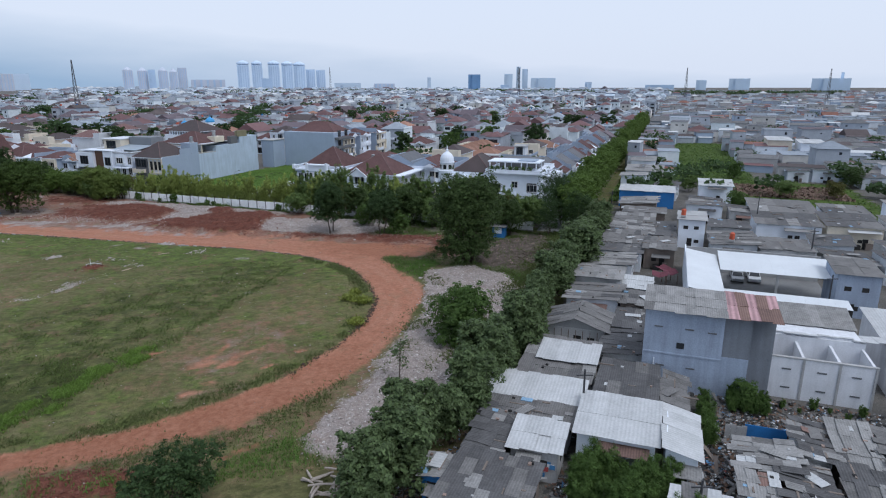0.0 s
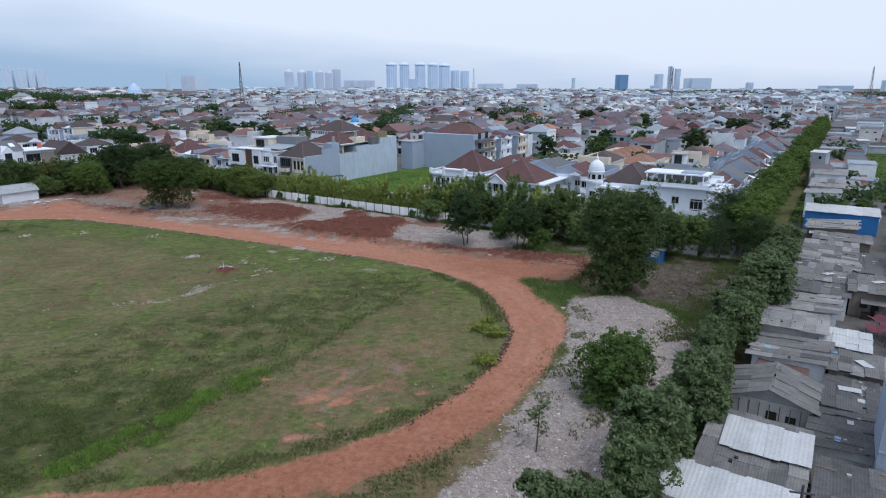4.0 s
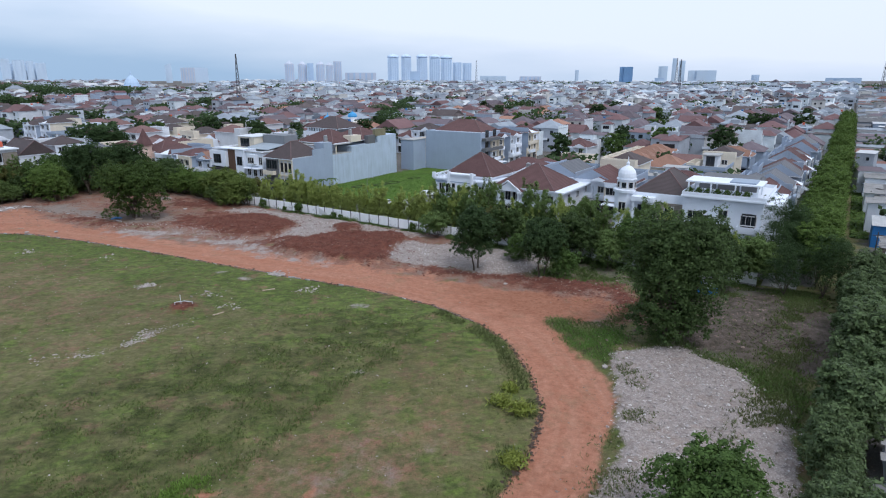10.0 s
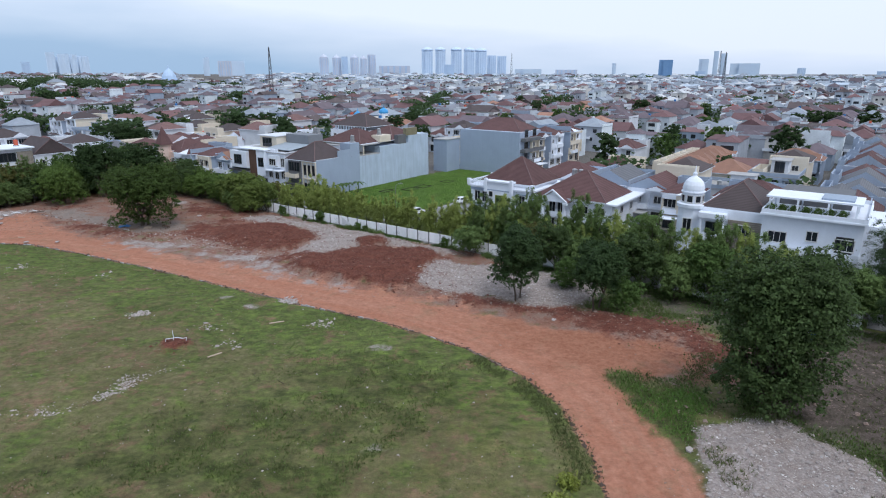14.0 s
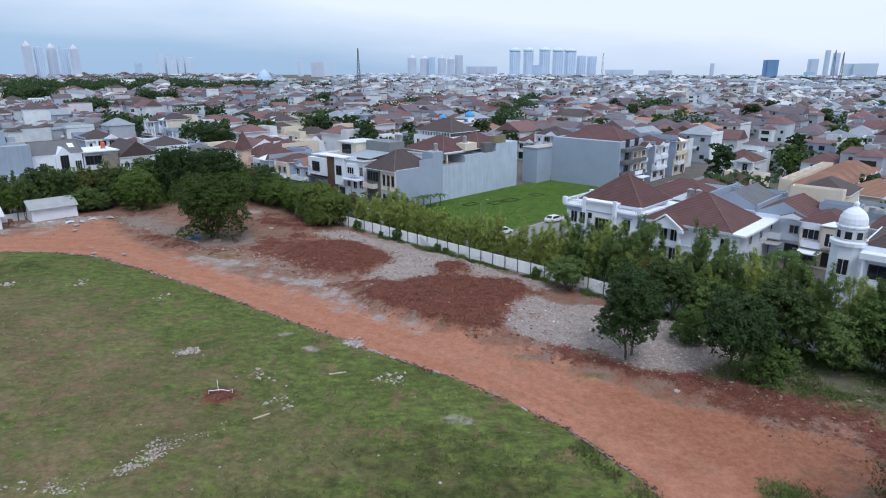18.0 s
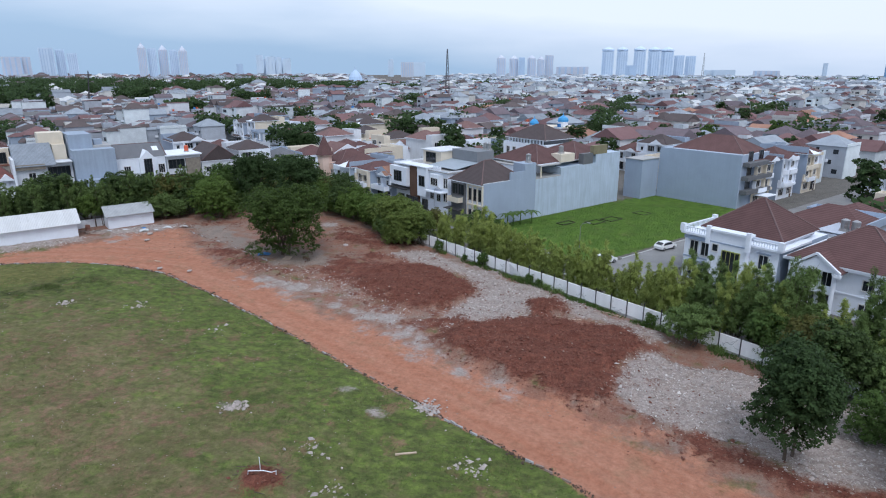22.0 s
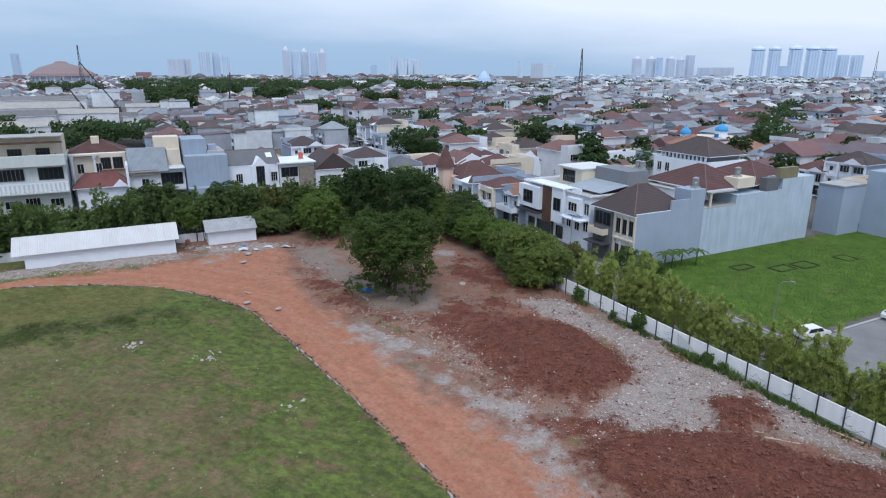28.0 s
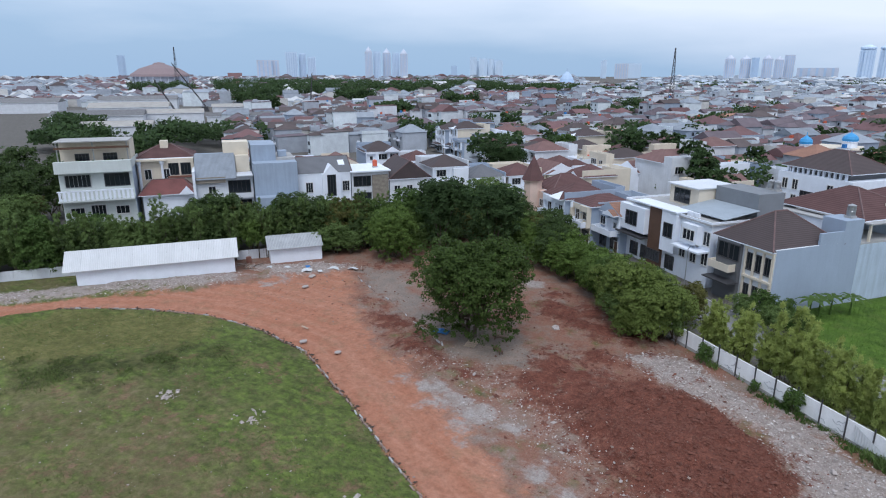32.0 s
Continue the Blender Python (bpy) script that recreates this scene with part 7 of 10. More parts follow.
roof_on(h, "roof", -a, a, 0.3, 11, 9.6, 3.2, M["tile_grey"], 0.4, True)
part("gable", Build().add([(-0.6, -0.8, 0), (3.4, -0.8, 0), (3.4, -0.8, 9.4), (1.4, -0.8, 11.6), (-0.6, -0.8, 9.4), (-0.6, 3, 0), (3.4, 3, 0), (3.4, 3, 9.4), (1.4, 3, 11.6), (-0.6, 3, 9.4)],
                          [(0, 1, 2, 3, 4), (9, 8, 7, 6, 5), (1, 6, 7, 2), (2, 7, 8, 3), (3, 8, 9, 4), (4, 9, 5, 0)], M["white"]), h)
part("window", window_mesh(1.8, 4.6, 2, False, M["steel"]), h, m=pose(1.4, -0.8, 4.8))
part("skylight", Build().add([(3.6, 2.2, 10.96), (5.0, 2.2, 10.96), (5.0, 4.0, 12.04), (3.6, 4.0, 12.04)], [(0, 1, 2, 3)], M["white"]).box(3.7, 4.9, 2.9, 3.1, 11.0, 11.3, M["white"]), h)
wins(h, window_mesh(1.5, 2.2, 2, True), (-3.4, 4.7), (5.6, 1.6))
m, a = west(-23.4, -14.8)
h = thing("house", "dark modern house with stone panel and flat roof", "house", m)
part("wall", body(-a, a, 0, 11, -0.3, 9.6, M["dirtywhite"], M["greywall"]), h)
block(h, "stone_panel", 0.4, a - 0.2, -0.5, -0.003, 3, 8.8, M["stone"])
block(h, "roof", -a - 0.3, a + 0.3, -1.0, 11, 9.602, 9.9, M["white"])
wins(h, W_DARK, (-2.8, -0.9), (6.4, 2.6))
m, a = west(-14.6, -5)
h = thing("house", "low house with broad dark brown roof", "house", m)
part("wall", body(-a, a, 0, 12, -0.3, 7.4, M["dirtywhite"], M["greywall"]), h)
roof_on(h, "roof", -a, a, 0.2, 12, 7.4, 4.2, M["tile_dark"], 0.5, True)
wins(h, W_MID, (-3, 0, 3), (1, 4.6))
tank(-90, -17, 9.9, M["orange"], "orange plastic water tank on a flat roof")
for k, v in enumerate((1, 11, 21, 31)):
    c = copy_thing(protos[(3 * k + 1) % 16], gpose(-88, v, 0, 90))
for k in range(16):
    c = copy_thing(protos[(5 * k + 2) % 16], gpose(-106 - 16 * (k // 8), -76 + (k % 8) * 11.5, 0, 90 if k // 8 else -90))
# roof tanks over the estate
rk = random.Random(8)
for k in range(40):
    u, v, turn = slots[k * 3]
    tank(u + rk.uniform(-2, 2), v + (2.2 if turn else 11), 6.5, M["orange"] if k % 5 == 0 else M["metal"], "orange plastic water tank on a roof terrace" if k % 5 == 0 else "steel water tank on a roof terrace", 1.1, 0.5)

# ---- sheds on the edge of the field ----
def shed(label, v0, v1, u, depth, eave, ridge, roof, over):
    w = (v1 - v0) / 2
    s = thing("shed", label, "shed", gpose(u, (v0 + v1) / 2, 0, 90))
    part("wall", Build().prism([(-w, 0), (w, 0), (w, depth), (-w, depth)], -0.2, eave - 0.02, M["white"]), s)
    n = max(4, int((v1 - v0 + over) / 1.1))
    x0, x1 = -w - over, w + over * 0.4
    for side, (ya, za, yb, zb) in (("front", (-0.7, eave - 0.25, depth / 2, ridge)), ("back", (depth / 2, ridge, depth + 0.5, eave))):
        for k in range(n):
            a, b = x0 + (x1 - x0) * k / n, x0 + (x1 - x0) * (k + 1) / n - 0.012
            lift = 0.012 * (k % 2)
            part("roof_sheet", Build().add([(a, ya, za + lift), (b, ya, za + lift), (b, yb, zb + lift), (a, yb, zb + lift), (a, ya, za + 0.05 + lift), (b, ya, za + 0.05 + lift), (b, yb, zb + 0.05 + lift), (a, yb, zb + 0.05 + lift)],
                                           [(3, 2, 1, 0), (4, 5, 6, 7), (0, 1, 5, 4), (1, 2, 6, 5), (2, 3, 7, 6), (3, 0, 4, 7)], roof), s)
    for x in (-w, w):
        part("gable", Build().add([(x - 0.06, 0, eave - 0.02), (x - 0.06, depth, eave - 0.02), (x - 0.06, depth / 2, ridge - 0.05), (x + 0.06, 0, eave - 0.02), (x + 0.06, depth, eave - 0.02), (x + 0.06, depth / 2, ridge - 0.05)],
                                  [(0, 1, 2), (5, 4, 3), (0, 3, 4, 1), (1, 4, 5, 2), (2, 5, 3, 0)], M["white"]), s)
    return s


shed("long white shed with white sheet roof beside the field", -72.6, -50.0, -50.5, 5.6, 2.9, 5.0, M["whitesheet"], 1.6)
s = shed("small white shed with grey sheet roof on the bare site", -44.2, -35.6, -53.2, 4.6, 2.8, 4.3, material("grey_white_metal_sheet", (0.36, 0.38, 0.4), 0.6, 0.2, lines=("x", 0.25, 0.2)), 0.5)

# ---- perimeter walls ----
pw = tagged(new("wall_site"), "white painted perimeter wall with dark posts", "wall", kind="structure")
pw.matrix_basis = gpose(0, -1.0)
PANEL = Build().box(0, 2.46, -0.1, 0.1, -0.3, 2.08, M["dirtywhite"]).mesh("panel")
POST = Build().box(-0.05, 0.05, -0.2, -0.102, -0.2, 2.5, M["steel"]).mesh("post")
FOOT = Build().box(0, 2.46, -0.13, -0.104, -0.3, 0.35, M["concrete"]).mesh("plinth")
wallw = material("white_wall_panel", (0.72, 0.73, 0.74), 0.8, 0.16, 0.5, streaks=0.9)
PANEL.materials[0] = wallw
PANEL_W = Build().box(0, 2.46, -0.1, 0.1, -0.3, 1.6, M["dirtywhite"]).mesh("panel")
for k in range(-6, 42):
    part("panel", PANEL, pw, m=pose(k * 2.5, 0, 0.015 * (k % 3)))
    part("post", POST, pw, m=pose(k * 2.5, 0, 0.05 * ((k * 7) % 4)))
    part("plinth", FOOT, pw, m=pose(k * 2.5, 0, 0))
paint_grey = material("grey_wall_paint", (0.3, 0.32, 0.34), 0.8, 0.3)
rgf = random.Random(19)
for x0 in (3.2, 8.4, 14.6, 26.8, 31.5, 37.0, 52.5):
    for k in range(5):
        px, pz = x0 + rgf.uniform(0, 2.2), rgf.uniform(0.5, 1.4)
        a = rgf.uniform(-0.9, 0.9)
        pts = [(px + 0.22 * j * math.cos(a), -0.104, pz + 0.2 * j * math.sin(a) + 0.12 * math.sin(j * 1.7 + k)) for j in range(5)]
        part("paint_stroke", Build().tube(pts, [0.03] * 5, paint_grey, 4), pw)
ww = tagged(new("wall_west"), "weathered white wall behind the sheds", "wall", kind="structure")
ww.matrix_basis = gpose(-57.5, -110, 0, 90)
for k in range(0, 27):
    part("panel", PANEL_W, ww, m=pose(k * 2.5, 0, 0.01 * (k % 3)))
part("torn_poster", Build().add([(0, -0.22, 2.0), (2.4, -0.25, 1.0), (2.6, -0.3, 0.5), (0.2, -0.24, 0.5), (0, -0.235, 2.0), (2.4, -0.265, 1.0), (2.6, -0.315, 0.5), (0.2, -0.255, 0.5)],
                                         [(0, 1, 2, 3), (7, 6, 5, 4), (0, 4, 5, 1), (1, 5, 6, 2), (2, 6, 7, 3), (3, 7, 4, 0)], M["whitesheet"]), pw, "torn white poster", pose(18.3, 0, 0))

# ---- streets of the estate ----
def strip(name, label, u0, u1, v0, v1, z, mat):
    cx, cy = (u0 + u1) / 2, (v0 + v1) / 2
    ob = new(name, Build().box(u0 - cx, u1 - cx, v0 - cy, v1 - cy, -0.2, z, mat).mesh(name))
    ob.matrix_basis = gpose(cx, cy)
    return tagged(ob, label, "street", kind="structure")


strip("road", "grey concrete street along the frontage", -60, 104, 6, 12.5, 0.06, M["pave"])
strip("road", "grey concrete side street by the grass lot", 24, 32.5, 12.52, 330, 0.06, M["pave"])
strip("road", "shaded street beside the avenue trees", 105.5, 110, 0, 330, 0.06, M["pave"])
strip("kerb", "pale concrete kerb of the grass lot", 23.6, 23.98, 20, 72, 0.16, M["concrete"])
strip("kerb", "pale concrete kerb along the street", -60, 23, 12.55, 12.85, 0.16, M["concrete"])


def car(label, paint, m):
    c = thing("car", label, "car", m, "parked cars")
    prof = [(-2.1, 0.35), (2.1, 0.35), (2.15, 0.75), (1.3, 0.95), (0.7, 1.45), (-1.2, 1.5), (-1.95, 1.05), (-2.15, 0.8)]
    b = Build()
    n = len(prof)
    v = [(x, -0.85, z) for x, z in prof] + [(x, 0.85, z) for x, z in prof]
    v = [(x, y * (0.8 if z > 1.2 else 1), z) for x, y, z in v]
    b.add(v, [tuple(range(n)), tuple(range(n, 2 * n))[::-1]] + [(k, n + k, n + (k + 1) % n, (k + 1) % n) for k in range(n)], paint)
    part("body", b, c)
    for s in (-1, 1):
        part("side_window", Build().add([(-1.5, s * 0.84, 1.02), (0.95, s * 0.84, 1.0), (0.62, s * 0.715, 1.4), (-1.15, s * 0.715, 1.42), (-1.5, s * 0.8, 1.02), (0.95, s * 0.8, 1.0), (0.62, s * 0.675, 1.4), (-1.15, s * 0.675, 1.42)],
                                        [(0, 1, 2, 3), (7, 6, 5, 4), (0, 4, 5, 1), (1, 5, 6, 2), (2, 6, 7, 3), (3, 7, 4, 0)], M["glass"]), c)
    part("windscreen", Build().add([(1.24, -0.72, 1.0), (1.24, 0.72, 1.0), (0.76, 0.6, 1.42), (0.76, -0.6, 1.42), (1.3, -0.72, 0.99), (1.3, 0.72, 0.99), (0.8, 0.6, 1.45), (0.8, -0.6, 1.45)],
                                   [(3, 2, 1, 0), (4, 5, 6, 7), (0, 1, 5, 4), (1, 2, 6, 5), (2, 3, 7, 6), (3, 0, 4, 7)], M["glass"]), c)
    part("rear_window", Build().add([(-1.9, -0.65, 1.1), (-1.9, 0.65, 1.1), (-1.3, 0.58, 1.44), (-1.3, -0.58, 1.44), (-1.96, -0.65, 1.11), (-1.96, 0.65, 1.11), (-1.33, 0.58, 1.48), (-1.33, -0.58, 1.48)],
                                    [(0, 1, 2, 3), (7, 6, 5, 4), (4, 5, 1, 0), (5, 6, 2, 1), (6, 7, 3, 2), (7, 4, 0, 3)], M["glass"]), c)
    for x in (-1.35, 1.35):
        for s in (-1, 1):
            w = part("wheel", Build().tube([(x, s * 0.7, 0.32), (x, s * 0.9, 0.32)], [0.32, 0.32], M["steel"], 14), c)
            part("rim", Build().tube([(x, s * 0.86, 0.32), (x, s * 0.915, 0.32)], [0.2, 0.18], M["metal"], 10), w)
    for s in (-1, 1):
        part("headlight", Build().box(2.02, 2.16, s * 0.62 - 0.16, s * 0.62 + 0.16, 0.66, 0.8, M["frame"]), c)
    return c


paint = material("white_car_paint", (0.75, 0.76, 0.77), 0.25, 0.03, bump=0.0, spec=0.6)
silver = material("silver_car_paint", (0.4, 0.41, 0.43), 0.25, 0.03, bump=0.0, spec=0.6)
car("white hatchback parked by the grass lot", paint, gpose(25.0, 31.2, 0.06, 85))
car("white car parked behind the bamboo", paint, gpose(23.5, 15.8, 0.06, 82))
car("white car parked in front of a house", paint, gpose(31.0, 30.5, 0.06, 90))
car("white car parked under a sheet roof", paint, gpose(143.8, -21.4, 0.04, -90))
car("silver car parked under a sheet roof", silver, gpose(141.4, -22, 0.04, -90))
car("silver car on the avenue street", silver, gpose(107.5, 40, 0.06, 90))


def street_lamp(m):
    t = thing("street_lamp", "thin grey street lamp with curved arm", "street lamp", m, "street lamps")
    part("pole", Build().tube([(0, 0, 0), (0, 0, 6), (0.4, 0, 6.6), (1.4, 0, 6.9)], [0.07, 0.05, 0.04, 0.035], M["metal"], 6), t)
    part("lamp_head", Build().box(1.3, 1.9, -0.12, 0.12, 6.84, 6.98, M["metal"]), t)


for u, v, r in ((20, 13.4, 0), (-20, 13.4, 0), (-45, 9.5, 0), (33.5, 50, 180), (104.8, 18, 0), (104.8, 45, 0), (-72, 12, 0)):
    street_lamp(gpose(u, v, 0, r))
# low brick footings in the grass lot
mossy = material("mossy_brick", (0.045, 0.055, 0.026), 0.95, 0.4, 1.5)
for u, v, w, d in ((0.6, 32.6, 2, 4), (4, 38, 2.6, 4), (4.4, 43, 3, 4), (5.2, 53, 3, 3)):
    f = thing("footing", "low brick footing in the long grass", "footing", gpose(u, v))
    part("course", Build().prism(parapet_outline(-w / 2, w / 2, -d / 2, d / 2, 0.14), -0.05, 0.14, mossy), f)


def banana(m, s, seed):
    r = random.Random(seed)
    t = thing("banana_plant", "banana plant with arching split leaves", "plant", m)
    part("stem", Build().tube([(0, 0, 0), (0.05, 0, 2.0 * s)], [0.14, 0.08], M["leaf_mid"], 7), t)
    for k in range(8):
        a = k * 0.785 + r.uniform(-0.2, 0.2)
        L = r.uniform(1.4, 2.0) * s
        b = Build()
        pts = [(f * L, 0.9 * L * f - 1.0 * L * f * f) for f in (0.05, 0.35, 0.65, 1.0)]
        w = [0.05, 0.28, 0.26, 0.04]
        v = []
        for (d_, z), q in zip(pts, w):
            for sgn in (-1, 0, 1):
                v.append((math.cos(a) * d_ - math.sin(a) * sgn * q, math.sin(a) * d_ + math.cos(a) * sgn * q, 2.0 * s + z - abs(sgn) * q * 0.3))
        b.add(v, [(i * 3 + j, i * 3 + j + 1, i * 3 + j + 4, i * 3 + j + 3) for i in range(3) for j in range(2)], M["leaf_mid"])
        part("leaf", b, t)


for k, (x, y) in enumerate(((-33.4, 186.6), (-31.3, 188), (-35.5, 183.5), (-34.6, 185))):
    banana(pose(x, y, 0), 1.2, k)


# ---- shacks and yards beside the tree row ----
def sheet_roof(parent, x0, x1, y0, y1, za, zb, along, mats, rnd, step=1.0, name="roof_sheet", rows=1, loose=1.0):
    """Rows of lapped sheets, from za at one edge to zb at the other; along: the axis of the slope."""
    a0, a1 = (x0, x1) if along == "y" else (y0, y1)
    b0, b1 = (y0, y1) if along == "y" else (x0, x1)
    n = max(2, round((a1 - a0) / step))
    main = rnd.choice(mats[:-1] if len(mats) > 5 else mats)
    for k in range(n):
        for j in range(rows):
            lap = 0.03 if loose else -0.003
            p, q = a0 + (a1 - a0) * k / n - lap, a0 + (a1 - a0) * (k + 1) / n + lap
            f0, f1 = j / rows - 0.03 * (j > 0), (j + 1) / rows + 0.03 * (j + 1 < rows)
            up = (j if zb > za else rows - 1 - j) * 0.03
            l = (rnd.uniform(0, 0.05) + 0.03 * (k % 2)) * loose + up
            e0, e1 = rnd.uniform(-0.3, 0.12) * loose * (j == 0), rnd.uniform(-0.12, 0.3) * loose * (j == rows - 1)
            tw = rnd.uniform(-0.06, 0.06) * loose
            h0, h1 = za + (zb - za) * f0 + l, za + (zb - za) * f1 + l
            s0, s1 = b0 + (b1 - b0) * f0 + e0, b0 + (b1 - b0) * f1 + e1
            if along == "y":
                v = [(p + tw, s0, h0), (q + tw, s0, h0 + tw * 0.4), (q - tw, s1, h1), (p - tw, s1, h1 + tw * 0.4)]
            else:
                v = [(s0, q + tw, h0), (s0, p + tw, h0 + tw * 0.4), (s1, p - tw, h1), (s1, q - tw, h1 + tw * 0.4)]
            v += [(x, y, z + 0.025) for x, y, z in v]
            mat = main if rnd.random() < 0.7 else rnd.choice(mats)
            part(name, Build().add(v, [(3, 2, 1, 0), (4, 5, 6, 7), (0, 1, 5, 4), (1, 2, 6, 5), (2, 3, 7, 6), (3, 0, 4, 7)], mat[along == "x"] if isinstance(mat, tuple) else mat), parent)


def sheet_pair(name, base, rough, var, scale, depth, tint, pitch=0.2):
    """A sheet material with its ribs along either axis."""
    return tuple(material(f"{name}_{d}", base, rough, var, scale, 6.0, 0.3, lines=(d, pitch, depth), tint=tint) for d in "xy")


old_a = sheet_pair("pale_weathered_sheet", (0.25, 0.245, 0.24), 0.9, 0.42, 1.1, 0.1, 0.35)
old_b = sheet_pair("dark_weathered_sheet", (0.095, 0.093, 0.095), 0.9, 0.45, 1.1, 0.15, 0.35)
old_c = sheet_pair("mid_weathered_sheet", (0.155, 0.15, 0.147), 0.9, 0.45, 1.1, 0.13, 0.4)
dull_white = sheet_pair("dulled_white_sheet", (0.46, 0.468, 0.475), 0.75, 0.24, 0.8, 0.06, 0.35, 0.3)
faded_rust = sheet_pair("faded_rusty_sheet", (0.2, 0.125, 0.105), 0.85, 0.45, 1.2, 0.25, 0.8)
faded_red = sheet_pair("faded_red_sheet", (0.44, 0.27, 0.28), 0.8, 0.35, 1.2, 0.35, 0.5, 0.5)
new_white = material("clean_white_sheet", (0.6, 0.625, 0.65), 0.6, 0.1, 0.3, 5.0, 0.1, tint=0.15)
GREY, WHITE_ = [old_a, old_b, old_c, old_c], [dull_white]
MIXED = [old_a, old_a, old_a, dull_white, dull_white, old_c, old_c, old_c, old_b, old_a, old_c, faded_rust]
# near-black: painted shade for openings that are not cut; dark scraps too
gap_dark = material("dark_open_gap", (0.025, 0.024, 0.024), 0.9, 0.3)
boards = material("weathered_board_wall", (0.17, 0.14, 0.12), 0.9, 0.45, 1.2, streaks=0.6, tint=0.4)
stain_wall = material("stained_grey_render", (0.4, 0.4, 0.4), 0.9, 0.35, 0.5, streaks=0.9)
scrap_blue = material("faded_blue_scrap", (0.2, 0.32, 0.45), 0.8, 0.3)
# thin dark boxes on the wall stand for the unlit insides of openings
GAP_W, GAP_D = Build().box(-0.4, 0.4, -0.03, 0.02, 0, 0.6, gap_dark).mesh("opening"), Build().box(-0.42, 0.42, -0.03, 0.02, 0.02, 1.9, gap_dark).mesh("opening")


def shack(label, u0, u1, v0, v1, za, zb, along="y", mats=None, wall=None, seed=0, name="shack", door=True, step=1.15, rows=2, loose=1.0):
    r = random.Random(seed)
    cu, cv = (u0 + u1) / 2, (v0 + v1) / 2
    w, d = (u1 - u0) / 2, (v1 - v0) / 2
    s = thing(name, label, "shack", gpose(cu, cv))
    wall = wall or M["dirtywhite"]
    zl, zh = za - 0.06, zb - 0.06
    i = 0.35
    if along == "y":
        v = [(-w + i, -d + i, -0.2), (w - i, -d + i, -0.2), (w - i, d - i, -0.2), (-w + i, d - i, -0.2), (-w + i, -d + i, zl), (w - i, -d + i, zl), (w - i, d - i, zh), (-w + i, d - i, zh)]
    else:
        v = [(-w + i, -d + i, -0.2), (w - i, -d + i, -0.2), (w - i, d - i, -0.2), (-w + i, d - i, -0.2), (-w + i, -d + i, zl), (w - i, -d + i, zh), (w - i, d - i, zh), (-w + i, d - i, zl)]
    part("wall", Build().add(v, [(3, 2, 1, 0), (4, 5, 6, 7), (0, 1, 5, 4), (1, 2, 6, 5), (2, 3, 7, 6), (3, 0, 4, 7)], wall), s)
    sheet_roof(s, -w, w, -d, d, za, zb, along, mats or GREY, r, step, rows=rows, loose=loose)
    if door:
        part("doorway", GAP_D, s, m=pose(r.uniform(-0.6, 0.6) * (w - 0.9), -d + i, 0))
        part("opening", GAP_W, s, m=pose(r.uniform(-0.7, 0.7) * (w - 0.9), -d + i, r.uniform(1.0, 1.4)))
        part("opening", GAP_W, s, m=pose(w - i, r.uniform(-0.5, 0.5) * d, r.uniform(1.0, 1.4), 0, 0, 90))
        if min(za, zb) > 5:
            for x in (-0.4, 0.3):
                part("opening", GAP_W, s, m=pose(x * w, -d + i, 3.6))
    if loose and min(za, zb) < 5:
        ax, aw, ad, az = r.uniform(-0.3, 0.3) * w, w * r.uniform(0.35, 0.65), r.uniform(0.9, 1.5), min(za, zb) - r.uniform(0.35, 0.7)
        y0 = -d + i - 0.02
        part("awning", Build().add([(ax - aw, y0 - ad, az - 0.3), (ax + aw, y0 - ad, az - 0.25), (ax + aw, y0, az), (ax - aw, y0, az), (ax - aw, y0 - ad, az - 0.26), (ax + aw, y0 - ad, az - 0.21), (ax + aw, y0, az + 0.04), (ax - aw, y0, az + 0.04)],
                                   [(3, 2, 1, 0), (4, 5, 6, 7), (0, 1, 5, 4), (1, 2, 6, 5), (2, 3, 7, 6), (3, 0, 4, 7)], r.choice((old_b, old_c, old_a, faded_rust, dull_white))[0]), s)
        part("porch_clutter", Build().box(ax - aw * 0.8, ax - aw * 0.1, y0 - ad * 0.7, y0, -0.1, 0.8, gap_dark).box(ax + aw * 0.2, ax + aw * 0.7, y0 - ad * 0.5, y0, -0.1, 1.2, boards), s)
    if loose and mats is not WHITE_ and r.random() < 0.35:
        x, y = r.uniform(-0.5, 0.4) * w, r.uniform(-0.4, 0.4) * d
        f = (y + d) / (2 * d) if along == "y" else (x + w) / (2 * w)
        z = max(za, zb) + 0.1 if rows == 1 else za + (zb - za) * f + 0.2
        part("loose_sheet", Build().box(-0.9, 0.9, -0.45, 0.45, 0, 0.03, r.choice((old_a, old_c, dull_white))[0]), s, m=pose(x, y, z, 0, 0, r.uniform(0, 180)))
    if loose and min(za, zb) < 5 and mats is not WHITE_:
        bits = Build()
        for _ in range(r.randint(6, 11)):
            x, y = r.uniform(-0.9, 0.9) * w, r.uniform(-0.9, 0.9) * d
            z = za + (zb - za) * ((y + d) / (2 * d) if along == "y" else (x + w) / (2 * w)) + 0.06
            q = r.random()
            if q < 0.45:
                bx, by, bz, bm = r.uniform(0.3, 1.1), r.uniform(0.04, 0.08), 0.09, boards
            elif q < 0.75:
                bx, by, bz, bm = r.uniform(0.08, 0.16), r.uniform(0.08, 0.14), 0.16, r.choice((M["concrete"], M["dusty"], gap_dark))
            else:
                bx, by, bz, bm = r.uniform(0.25, 0.5), r.uniform(0.2, 0.4), 0.07, r.choice((dull_white[0], old_a[0], old_b[0], scrap_blue))
            if r.random() < 0.5:
                bx, by = by, bx
            bits.box(x - bx, x + bx, y - by, y + by, z, z + bz, bm)
        tagged(part("roof_clutter", bits, s), "bricks, battens and scraps weighing down the sheets", kind="stuff")
